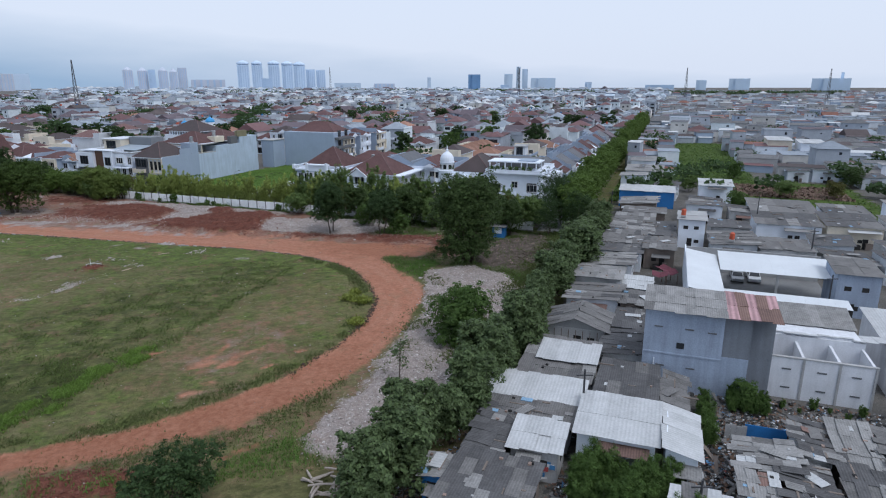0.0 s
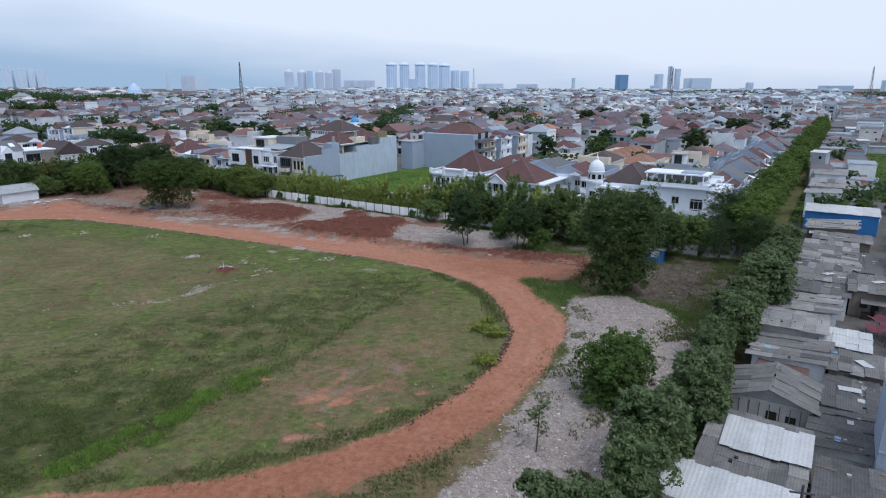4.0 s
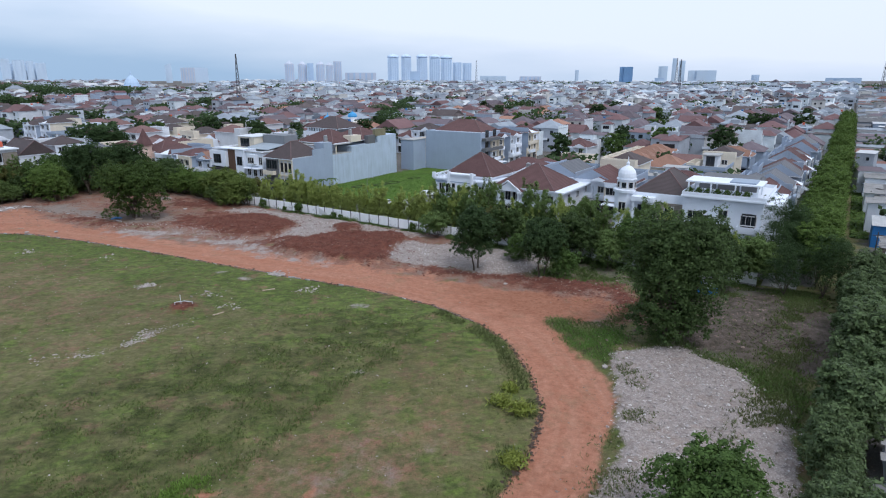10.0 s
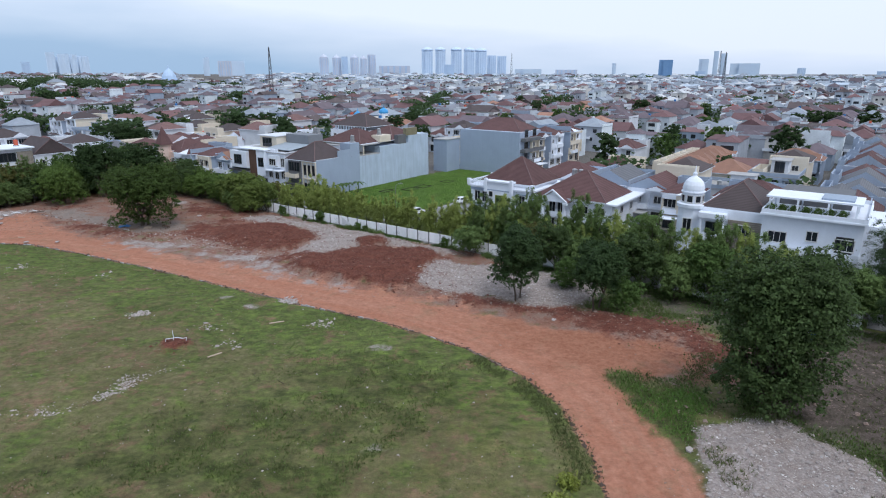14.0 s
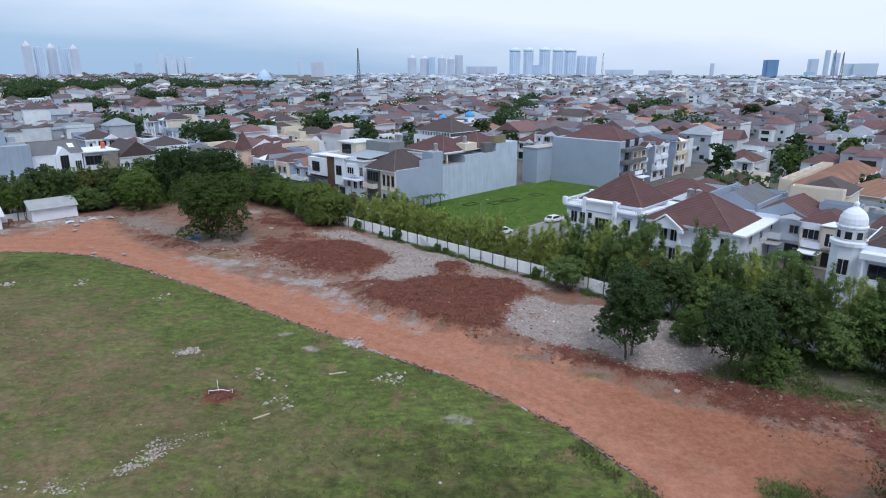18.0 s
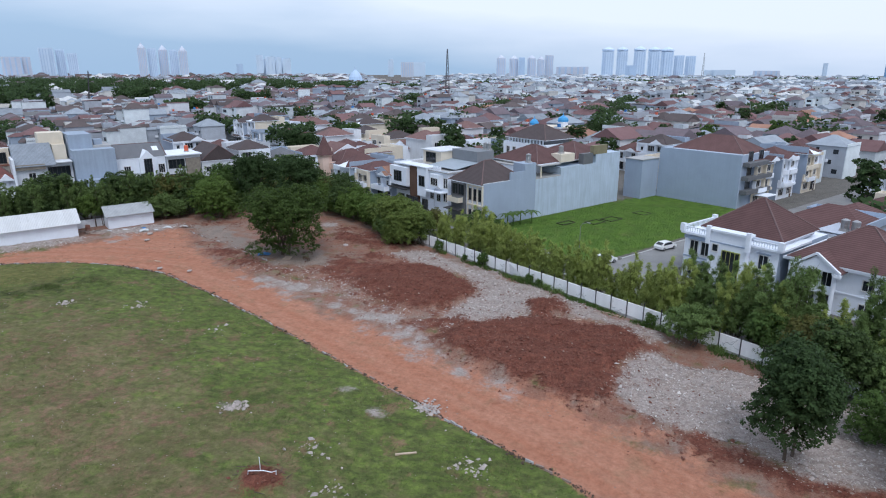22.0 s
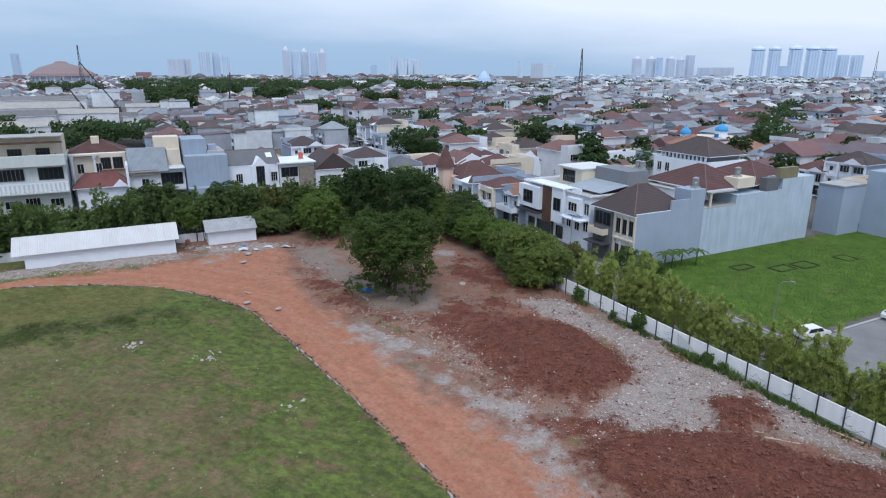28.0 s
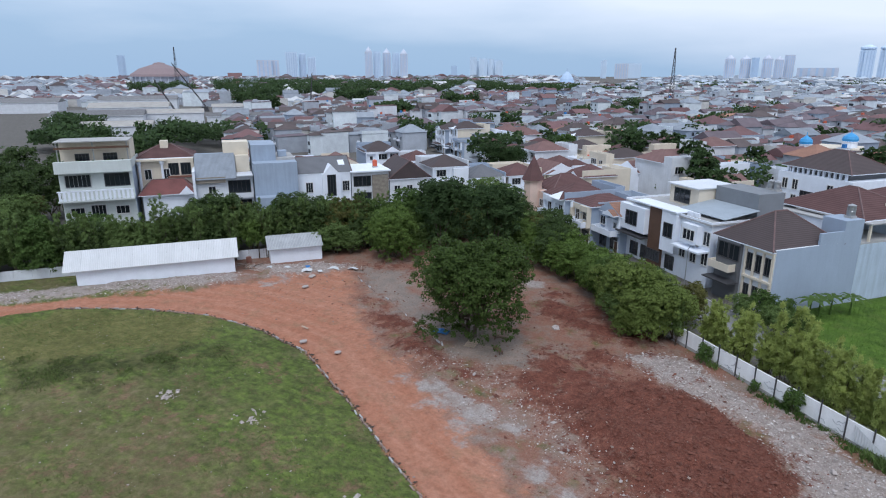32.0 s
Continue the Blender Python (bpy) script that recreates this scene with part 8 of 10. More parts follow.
    return s


shack("small grey-roofed shack with blue boarded door", 115, 117.7, -88, -84.9, 2.4, 2.8, "x", [old_a, old_a, dull_white], M["blue"], 1)
shack("shack under patched grey plank-like sheets", 117.2, 123.6, -91, -84.2, 3.2, 3.0, "y", [old_b, old_c, old_c, old_a], boards, 2, step=0.9, rows=4)
s = shack("shack with white sheet roof and painted side wall", 120.2, 124.5, -82.6, -78.6, 2.7, 3.2, "y", WHITE_, stain_wall, 3)
r_ = random.Random(6)
graf = [material(f"graffiti_{n}", c, 0.8, 0.2) for n, c in (("blue", (0.06, 0.2, 0.42)), ("white", (0.65, 0.68, 0.7)), ("black", (0.03, 0.03, 0.03)), ("red", (0.4, 0.08, 0.08)))]
for k in range(14):
    x, z = r_.uniform(-1.8, 1.4), r_.uniform(0.4, 1.9)
    part("paint_patch", Build().box(x, x + r_.uniform(0.3, 0.9), -1.77 - 0.002 * k, -1.755, z, z + r_.uniform(0.15, 0.5), graf[k % 4]), s)
shack("low shack with loose grey sheets", 117, 120.1, -83.9, -76.4, 2.7, 2.5, "x", GREY, boards, 4, rows=3, step=0.9)
shack("long shack with sagging grey sheet roof", 116.6, 124.6, -78.4, -75.2, 2.5, 2.8, "y", [old_b, old_c], M["concrete"], 5)
shack("shack with a long white sheet roof", 116, 125, -75, -71, 2.8, 3.3, "y", WHITE_, boards, 6, rows=1)
shack("shack with grey and white sheets", 118, 125.2, -70.6, -62, 2.9, 3.4, "y", [old_b, old_c, old_a], M["concrete"], 7, rows=4)
sheet_roof(thing("roof_cover", "newer white sheets laid over a grey roof", "roof sheet", gpose(122.3, -65.3, 0)), -3, 3, -2.2, 2.2, 3.34, 3.55, "y", WHITE_, r_)
g = thing("shack", "gabled shack with grey roof and pale boarded front", "shack", gpose(121.8, -54.3))
part("wall", Build().box(-3.2, 3.2, -2.9, 2.9, -0.2, 2.7, stain_wall), g)
sheet_roof(g, -3.6, 0, -3.4, 3.3, 2.7, 4.0, "x", [old_b, old_c, old_c], r_, rows=2)
sheet_roof(g, 0, 3.6, -3.4, 3.3, 4.0, 2.7, "x", [old_b, old_c, old_c], r_, rows=2)
part("gable", Build().add([(-3.2, -2.85, 2.702), (3.2, -2.85, 2.702), (0, -2.85, 3.9), (-3.2, -2.75, 2.702), (3.2, -2.75, 2.702), (0, -2.75, 3.9)], [(0, 1, 2), (5, 4, 3), (0, 3, 4, 1), (1, 4, 5, 2), (2, 5, 3, 0)], M["concrete"]), g)
part("opening", GAP_W, g, m=pose(1.7, -2.9, 1.2))
part("doorway", GAP_D, g, m=pose(0.2, -2.9, 0))
for k in range(9):
    part("batten", Build().box(-3.2 + 0.8 * k - 0.04, -3.2 + 0.8 * k + 0.04, -2.96, -2.903, 0, 2.5, boards), g)
shack("shack with low grey roof in the yard", 125.5, 131, -73, -64.8, 3.3, 3.0, "y", [old_b, old_b, old_c], M["concrete"], 8, rows=3)
shack("lean-to of dark sheets against a blue wall", 131.1, 133.5, -73, -65.6, 3.1, 2.6, "x", [old_b, old_c, old_a], M["concrete"], 9, rows=2, step=0.9)
s = shack("long white shed with ribbed white roof", 124.8, 131.3, -80, -73.6, 3.3, 3.8, "y", WHITE_, M["white"], 10, "shed", rows=2, loose=0.3)
shack("white lean-to with pale blue-white sheets", 131.35, 134.3, -80.4, -73.4, 3.7, 3.0, "x", WHITE_, M["white"], 11, "shed", rows=1, loose=0.3)
# tall blue-grey block
grimy_blue = material("grimy_blue_grey_render", (0.265, 0.31, 0.39), 0.9, 0.42, 0.35, streaks=1.1)
grimy_dark = material("grimy_grey_render", (0.17, 0.185, 0.21), 0.9, 0.35, 0.4, streaks=0.9)
grimy_white = material("grimy_white_render", (0.58, 0.59, 0.62), 0.9, 0.24, 0.5, streaks=1.0)
b_ = thing("building", "blue-grey rendered block with few small windows", "building", gpose(132.7, -63.6))
part("wall", body(-3.5, 3.6, 0, 5.6, -0.3, 8.3, grimy_blue, grimy_blue), b_)
block(b_, "wing", 3.603, 6.0, 0.4, 5.6, -0.3, 4.2, grimy_blue)
block(b_, "upper_wing", 3.603, 6.0, 0.4, 5.6, 4.203, 8.2, grimy_dark, "dark grey rendered upper floor")
block(b_, "dark_wing", 6.003, 8.2, 2.0, 5.6, -0.3, 8.1, grimy_dark, "dark grey rendered wing")
sheet_roof(b_, -3.7, 3.8, -0.4, 5.9, 8.35, 8.9, "y", [old_a, old_c, old_a], r_, rows=3)
sheet_roof(b_, 3.8, 8.4, -0.2, 5.9, 8.35, 8.9, "y", [faded_red, faded_red, faded_rust], r_, rows=2)
part("window", Build().box(-0.35, 0.35, -0.03, 0.03, 0, 0.6, M["glass"]), b_, m=pose(-0.1, -0.01, 4.6))
part("floor_band", Build().box(-3.48, 3.58, -0.06, -0.003, 3.9, 4.05, grimy_blue), b_)
part("rain_pipe", Build().tube([(-2.4, -0.1, 0), (-2.4, -0.1, 3.4)], [0.06, 0.06], M["white"], 6), b_)
for x, z in ((-2.2, 6.6), (0.6, 6.6), (2.6, 6.5), (-1.8, 2.6), (1.0, 2.6), (-2.0, 0.9)):
    block(b_, "vent_slot", x - 0.4, x + 0.4, -0.05, -0.004, z, z + 0.14, M["darkwall"])
# unfinished white walled rooms
b_ = thing("building", "unfinished white walled rooms open to the sky", "building", gpose(145.3, -61.3))
for x in (-4.4, -1.6, 1.4, 4.2):
    block(b_, "cross_wall", x - 0.12, x + 0.12, 0.242, 4.6, -0.2, 4.2, grimy_white)
block(b_, "front_wall", -4.6, 4.4, 0, 0.24, -0.2, 4.2, grimy_white)
for x in (-4.5, -1.6, 1.4, 4.3):
    block(b_, "pilaster", x - 0.1, x + 0.1, -0.08, -0.003, -0.2, 4.3, M["concrete"])
block(b_, "coping", -4.65, 4.45, -0.06, 0.3, 4.203, 4.3, M["concrete"])
block(b_, "back_wall", -4.6, 4.4, 4.602, 4.84, -0.2, 4.8, grimy_white)
block(b_, "slab", -4.5, 4.3, 0.25, 4.59, -0.15, 1.6, M["concrete"])
for x in (-3, 0, 2.8):
    block(b_, "vent_slot", x - 0.4, x + 0.4, -0.05, -0.003, 3.0, 3.15, M["darkwall"])
    block(b_, "vent_slot", x - 0.3, x + 0.5, -0.05, -0.003, 1.1, 1.25, M["darkwall"])
block(b_, "rear_hall", -4.6, 4.0, 4.85, 12, -0.2, 5.0, grimy_white)
sheet_roof(b_, -4.8, 4.2, 7.2, 12.3, 5.1, 5.8, "y", [old_a], r_, loose=0.3)
sheet_roof(b_, -4.8, 6.4, 4.7, 7.0, 5.0, 4.7, "y", WHITE_, r_)
shack("white walled store with pale roof", 151.5, 160, -58, -46, 4.6, 5.2, "y", WHITE_, grimy_white, 12, "store", step=1.4, rows=1, loose=0.2)
shack("pale store with ribbed roof", 152, 162, -74, -62, 3.0, 3.6, "y", [dull_white, old_a], grimy_white, 13, "store", step=1.4)
# patched roofs near the start of the flight
for k, (u0, u1, v0, v1, za, zb) in enumerate(((141, 143.6, -76.6, -70.6, 2.8, 2.5), (143.7, 146.8, -76.8, -70, 2.4, 2.9), (136.6, 141, -79.4, -75, 2.6, 2.9), (136.4, 139.2, -84, -79.6, 2.3, 2.7), (139.4, 143, -82, -77.2, 2.7, 2.4),
                                                  (143.2, 147.6, -82.5, -77, 2.5, 2.9), (147, 151, -78, -70, 2.8, 2.4), (148, 152, -86, -79, 2.6, 2.9), (139, 146, -88.5, -83, 2.7, 3.0), (132, 136, -88, -83.5, 2.5, 2.8))):
    shack("low shack under patched rusty and grey sheets", u0, u1, v0, v1, za, zb, "y" if k % 2 else "x", MIXED, boards if k % 3 else stain_wall, 30 + k, step=0.75, rows=3, loose=1.8)
tarp = thing("tarpaulin", "blue tarpaulin strung as a fence", "tarpaulin", gpose(139.6, -71))
part("cloth", Build().box(-1.6, 1.6, -0.03, 0.03, 0.1, 1.7, M["blue"]), tarp)
for x in (-1.65, 1.65):
    part("pole", Build().tube([(x, 0, -0.1), (x, 0, 2.0)], [0.04, 0.035], M["wood"], 5), tarp)
maroon = material("faded_maroon_cloth", (0.13, 0.035, 0.05), 0.85, 0.35, 1.5)
for k, (u, v, w_) in enumerate(((130.2, -29.2, 1.1), (131.6, -27.5, 1.0), (130.6, -25.8, 0.9))):
    rt_ = thing("tarpaulin", "faded red sheet slung over a yard", "tarpaulin", gpose(u, v, 0, 20 * k))
    part("cloth", Build().add([(-w_, -1, 1.9), (0, -1.1, 1.6), (w_, -0.9, 2.0), (-w_, 1, 2.1), (0, 1.1, 1.8), (w_, 1, 2.2), (0, 0, 1.58)], [(0, 1, 4, 3), (1, 2, 5, 4), (0, 6, 1), (1, 6, 2), (2, 6, 5), (5, 6, 4), (4, 6, 3), (3, 6, 0)], maroon), rt_)
    for x in (-w_ + 0.1, w_ - 0.1):
        part("pole", Build().tube([(x, -0.9, -0.1), (x, -0.9, 1.96)], [0.04, 0.035], M["wood"], 5), rt_)
fence = thing("fence", "grey fibre-cement fence panel in the yard", "fence", gpose(137.3, -71.2))
for k in range(4):
    block(fence, "board", -0.8 + k * 0.42, -0.4 + k * 0.42, -0.03, 0.03, -0.1, 1.5 + 0.1 * (k % 2), M["concrete"])
# rows further on
rs = random.Random(17)
for k, (u0, u1, v0, v1, za, zb, mt) in enumerate(((119.3, 125.4, -47, -41, 3.3, 3.7, GREY), (118.8, 125, -38.6, -31, 3.9, 3.4, [old_a]), (125.2, 129, -40, -36, 3.2, 3.6, WHITE_), (125.5, 130, -62, -56, 3.0, 3.4, [old_b]),
                                                  (126, 129.4, -55, -48, 3.3, 2.9, [old_c, old_b]), (126, 132.6, -47, -41, 3.4, 3.0, GREY), (119.5, 126, -30.5, -24, 3.4, 3.8, GREY), (120, 127, -23, -16, 3.8, 3.2, [old_b, old_c]),
                                                  (120.2, 127, -15, -8, 3.3, 3.9, GREY), (121, 128, -7, 0, 3.8, 3.4, GREY), (121, 128, 1.5, 9, 3.4, 3.9, [old_c, old_a]), (122, 130, 11, 19, 3.8, 3.4, GREY), (120.5, 128, 21, 30, 3.6, 4.2, GREY),
                                                  (127.6, 132, -20, -10, 4.0, 3.6, GREY), (128.6, 132, -8, 6, 3.4, 3.0, [old_b]), (138.4, 145, -12, -2, 3.6, 4.1, GREY), (145.6, 153, -14, -4, 4.1, 3.6, [old_c]), (138.6, 145, 0, 10, 4.2, 3.5, [old_b]))):
    shack("crowded shack with weathered grey sheet roof" if mt is not WHITE_ else "shack with clean white sheet roof", u0 - 0.5, u1 + 0.5, v0 - 0.4, v1 + 0.5, za * 0.84, zb * 0.84, "y" if k % 3 else "x", mt, rs.choice((boards, stain_wall, M["dirtywhite"])), 60 + k, rows=3, loose=1.4)
# sheet-roofed car yard
b_ = thing("car_port", "L-shaped white sheet car port round a concrete yard", "car port", gpose(136, -34))
sheet_roof(b_, -2.4, 2.0, -10, 10, 4.9, 4.2, "x", [new_white], r_, 1.6, loose=0)
sheet_roof(b_, 2.1, 17, 1.6, 10, 4.3, 4.9, "y", [new_white], r_, 1.4, loose=0)
sheet_roof(b_, 0, 16.2, -7.8, -5, 3.3, 3.6, "y", [new_white], r_, 1.6, loose=0)
for x in (2.2, 9.4, 16.6):
    block(b_, "column", x - 0.15, x + 0.15, 2.0, 2.3, 0.01, 4.25, M["concrete"])
block(b_, "back_wall", -2.2, 17, 15.0, 15.2, -0.2, 4.0, M["concrete"])
block(b_, "side_wall", -2.4, -2.2, -10, 15, -0.2, 4.3, M["white"])
block(b_, "yard_slab", -2.1, 17, -7.6, 14.9, -0.2, 0.03, M["pave"])
shack("blue-grey two-storey house with grey sheet roof", 151.4, 157, -35, -27.6, 5.8, 6.2, "y", GREY, grimy_blue, 80, "house_block", step=1.2)
shack("white two-storey box house with roof tank", 132.4, 137.6, -4.4, 3, 5.4, 5.6, "y", [M["concrete"]], M["white"], 81, "house_block", step=2.5)
tank(133.4, -3, 5.65, M["orange"], "red-orange water tank on a white house", 1.0, 0.42)
tank(141.2, -11, 3.62, M["orange"], "red-orange water tank on a sheet roof", 1.0, 0.42)
for k, (u0, u1, v0, v1, z, wm, mt) in enumerate(((146.4, 158, 4.5, 15, 3.8, "white", GREY), (158.4, 168, 5.5, 17, 4.0, "cream", [old_b, old_c]), (169, 180, 6, 17, 4.0, "dirtywhite", GREY), (117.8, 128.8, 68, 80, 4.5, "white", [old_c, old_a]),
                                                    (137.6, 146, 46, 55, 4.4, "white", WHITE_), (165, 174, 146, 160, 8.4, "cream", WHITE_), (175, 184, 138, 152, 8.2, "white", WHITE_), (117.8, 126, 90, 100, 5, "white", [old_a]),
                                                    (147, 160, 18.5, 32, 3.6, "dirtywhite", GREY), (161, 170, 19, 31, 3.4, "white", GREY), (185, 196, 18, 30, 5.5, "white", WHITE_), (198, 208, 2, 14, 4.2, "dirtywhite", GREY))):
    shack("low white house with pale sheet roof" if mt is WHITE_ else "low house with weathered sheet roof", u0, u1, v0, v1, z, z + 0.5, "y", mt, M[wm], 90 + k, "house_block", step=1.8)
b_ = thing("shop", "low shop with bright blue front wall", "shop", gpose(125.5, 34))
part("wall", body(-6.4, 6.4, 0, 7, -0.2, 3.9, M["blue"], M["blue"]), b_)
sheet_roof(b_, -6.6, 6.6, -0.3, 7.2, 4.0, 4.5, "y", [old_a, dull_white], r_, 1.4)
# more of the quarter: copies of a few shack kinds
kinds = []
for k in range(8):
    w, d, z = ((7, 8, 3.4), (6, 7, 3.0), (8, 7, 4.0), (6.5, 9, 3.3), (7.5, 8, 5.6), (9, 8, 3.6), (7, 7, 6.2), (6, 8, 3.1))[k]
    kinds.append(shack(("low shack with weathered grey sheets", "low shack with patched sheets", "white-walled house with sheet roof", "long shack with dark sheets", "two-storey house with white sheets", "wide shack with grey sheets",
                        "narrow two-storey house with sheet roof", "small shack with pale sheets")[k], -w / 2, w / 2, -d / 2, d / 2, z, z + (0.5 if k % 2 else -0.4), "y" if k % 3 else "x",
                       (GREY, MIXED, GREY, [old_b], WHITE_, GREY, [old_a, dull_white], [old_a])[k], (stain_wall, boards, M["white"], M["dirtywhite"], M["white"], M["dirtywhite"], M["white"], stain_wall)[k], 120 + k, step=4.0, rows=1))
taken = [(113, 162, -92, -40), (113, 153, -45, -18), (113, 146, -20, 12), (150, 158, -36, -26), (145, 181, 3, 18), (118, 133, 18, 42), (117, 130, 60, 102), (136, 147, 44, 57), (145, 180, 35, 90), (132, 155, 84, 225), (128, 147, 56, 100)]
used_k = set()
v = -64.0
while v < 100:
    u = 117.0
    while u < 262:
        w = rs.uniform(7.2, 9.2)
        if not any(u + w > a and u < b and v + 8 > c and v < e for a, b, c, e in taken) and rs.random() > 0.06:
            p = rs.choice(kinds)
            m = gpose(u + w / 2, v + 4 + rs.uniform(-0.6, 0.6), 0, rs.choice((0, 0, 180, 4, -5)))
            if p.name in used_k:
                copy_thing(p, m)
            else:
                used_k.add(p.name)
                p.matrix_basis = m
        u += w + rs.choice((0.3, 0.3, 0.6, 2.0))
    v += 9.2
for p in kinds:
    if p.name not in used_k:
        p.matrix_basis = gpose(200, -60, 0)
far_town("kampung_edge", "crowded low houses with grey sheet roofs further off", [p for p in spread_rows(-140, 62, lambda v: 266 + 0 * v, lambda v: 420 + 0 * v, 10, 7.5, 31, 3, 6)], kampung_mats, 33, True)
far_town("kampung_rear", "crowded shacks at the near edge of the quarter", [p for p in spread_rows(-122, -92, lambda v: 152 + 0 * v, lambda v: 266 + 0 * v, 9, 7, 32, 2.6, 4)], kampung_mats, 34, True)
# rank bushes and rubbish in the yards
weed = [bamboo("tall rank green weeds crowding a yard", 3.4, M["leaf_mid"], 140 + k, 8000, 0.9, 0.12) for k in range(2)]
for t in weed:
    t.name = "weed_clump"
    tagged(t, "tall rank green weeds crowding a yard", "weeds")
spots = [(126 + 8.2 * (k % 9) / 9 + 0.3 * math.sin(k * 7.0), -84.6 + 1.1 * (k // 9) + 0.4 * math.sin(k * 3.0), 0.8 + 0.25 * math.sin(k * 5.0)) for k in range(36)]
spots += [(137.5 + 0.9 * (k % 4), -66 + 1.0 * (k // 4), 0.5) for k in range(12)] + [(142 + 1.3 * k, -63.6 - 0.6 * math.sin(k * 2.0), 0.28 + 0.12 * math.sin(k * 4.0)) for k in range(6)] + [(135.0, -73 + 1.4 * k, 0.75) for k in range(5)]
for k, (u, v, s) in enumerate(spots):
    m = gpose(u, v, 0, 77 * k)
    c = weed[k] if k < 2 else copy_thing(weed[k % 2], m)
    c.matrix_basis = m
    c.scale = (s, s, s)
bush = copy_thing(site_c, gpose(138.6, -64.4, 0, 40))
bush.scale = (0.62, 0.62, 0.6)
tagged(bush, "dark rounded bush against a grey wall", "bush")
for k, (u, v) in enumerate(((146, 33), (160, 60), (172, 62), (190, 70), (150, 95), (210, 40), (228, 30), (180, 84), (130, 48), (136, 62))):
    c = copy_thing(dark_mix[k % 4], gpose(u, v, 0, k * 50))
    c.scale = (0.7, 0.7, 0.62)


def utility_pole(m, h=8.0):
    t = thing("utility_pole", "dark utility pole with short crossarm", "utility pole", m)
    part("pole", Build().tube([(0, 0, -0.2), (0, 0, h)], [0.13, 0.08], M["steel"], 7), t)
    part("crossarm", Build().box(-0.7, 0.7, -0.05, 0.05, h - 0.6, h - 0.5, M["steel"]), t)


for u, v, h in ((112.4, -89.5, 4.5), (124.9, -74.2, 6), (150.4, -38, 6.5), (134, -84, 4), (153, -12, 7), (147.5, 12, 8), (119, 14, 7)):
    utility_pole(gpose(u, v, 0, 20), h)


# rubbish and broken stuff between the shacks
def litter(name, label, boxes, count, size, mat, seed):
    g = np.random.default_rng(seed)
    k = g.integers(0, len(boxes), count)
    bx = np.array(boxes, float)[k]
    u, v = g.uniform(bx[:, 0], bx[:, 1]), g.uniform(bx[:, 2], bx[:, 3])
    c = np.stack([ORIGIN[0] + u * GU[0] + v * GV[0], ORIGIN[1] + u * GU[1] + v * GV[1], g.exponential(0.08, count) + 0.04], -1)
    n = np.tile([0.0, 0.0, 1.2], (count, 1))
    tagged(new(name, quads_mesh(name, leaf_quads(c, n, size, g, 0.7), mat)), label, "rubbish", kind="stuff")


YARDS = [(113, 119, -92, -86), (124, 136, -88, -81), (136, 152, -72, -62), (124.5, 139, -64, -58), (126, 133, -58, -40), (134, 141, -84, -72), (114, 127, -92, -60), (134.5, 138, -79, -70), (136, 152, -72, -66)]
for k, (word, colour) in enumerate((("white", (0.6, 0.62, 0.64)), ("grey", (0.2, 0.2, 0.2)), ("brown", (0.16, 0.1, 0.07)), ("dark", (0.04, 0.04, 0.04)), ("blue", (0.12, 0.26, 0.45)), ("red", (0.4, 0.12, 0.1)))):
    litter("yard_rubbish", f"scattered {word} rubbish and scraps in the shack yards", YARDS, (2600, 5000, 4500, 4000, 500, 350)[k], (0.13, 0.2, 0.2, 0.25, 0.16, 0.14)[k], material(f"{word}_rubbish", colour, 0.8, 0.35, island=0.8), 300 + k)
PLOTS = [(145, 180, 35, 90), (132, 156, 84, 150), (132, 156, 150, 222), (132, 156, 84, 150), (116, 119, 40, 100)]
litter("plot_bushes", "rank green bushes and grass on empty plots", PLOTS, 9000, 0.3, M["leaf_ave"], 320)
litter("plot_weeds", "dark green weeds on empty plots", PLOTS, 5000, 0.4, M["leaf_mid"], 321)
litter("plot_earth", "brown turned earth on an empty plot", [(148, 176, 60, 82), (150, 172, 64, 78)], 12000, 0.5, material("brown_turned_earth", (0.15, 0.1, 0.075), 0.95, 0.4, island=0.6), 322)
rj = random.Random(44)
for k in range(46):
    a, b, c, d = YARDS[k % len(YARDS)]
    L = rj.uniform(1.0, 2.8)
    t = thing("loose_board", "grey broken board leaning among yard rubbish", "board", gpose(rj.uniform(a, b), rj.uniform(c, d), 0.1, rj.uniform(0, 180)), "yard boards")
    part("board", Build().add([(-L / 2, -0.15, 0), (L / 2, -0.15, 0.5), (L / 2, 0.15, 0.5), (-L / 2, 0.15, 0), (-L / 2, -0.15, 0.05), (L / 2, -0.15, 0.55), (L / 2, 0.15, 0.55), (-L / 2, 0.15, 0.05)], [(3, 2, 1, 0), (4, 5, 6, 7), (0, 1, 5, 4), (1, 2, 6, 5), (2, 3, 7, 6), (3, 0, 4, 7)], rj.choice((boards, M["concrete"], old_c[0], boards))), t)


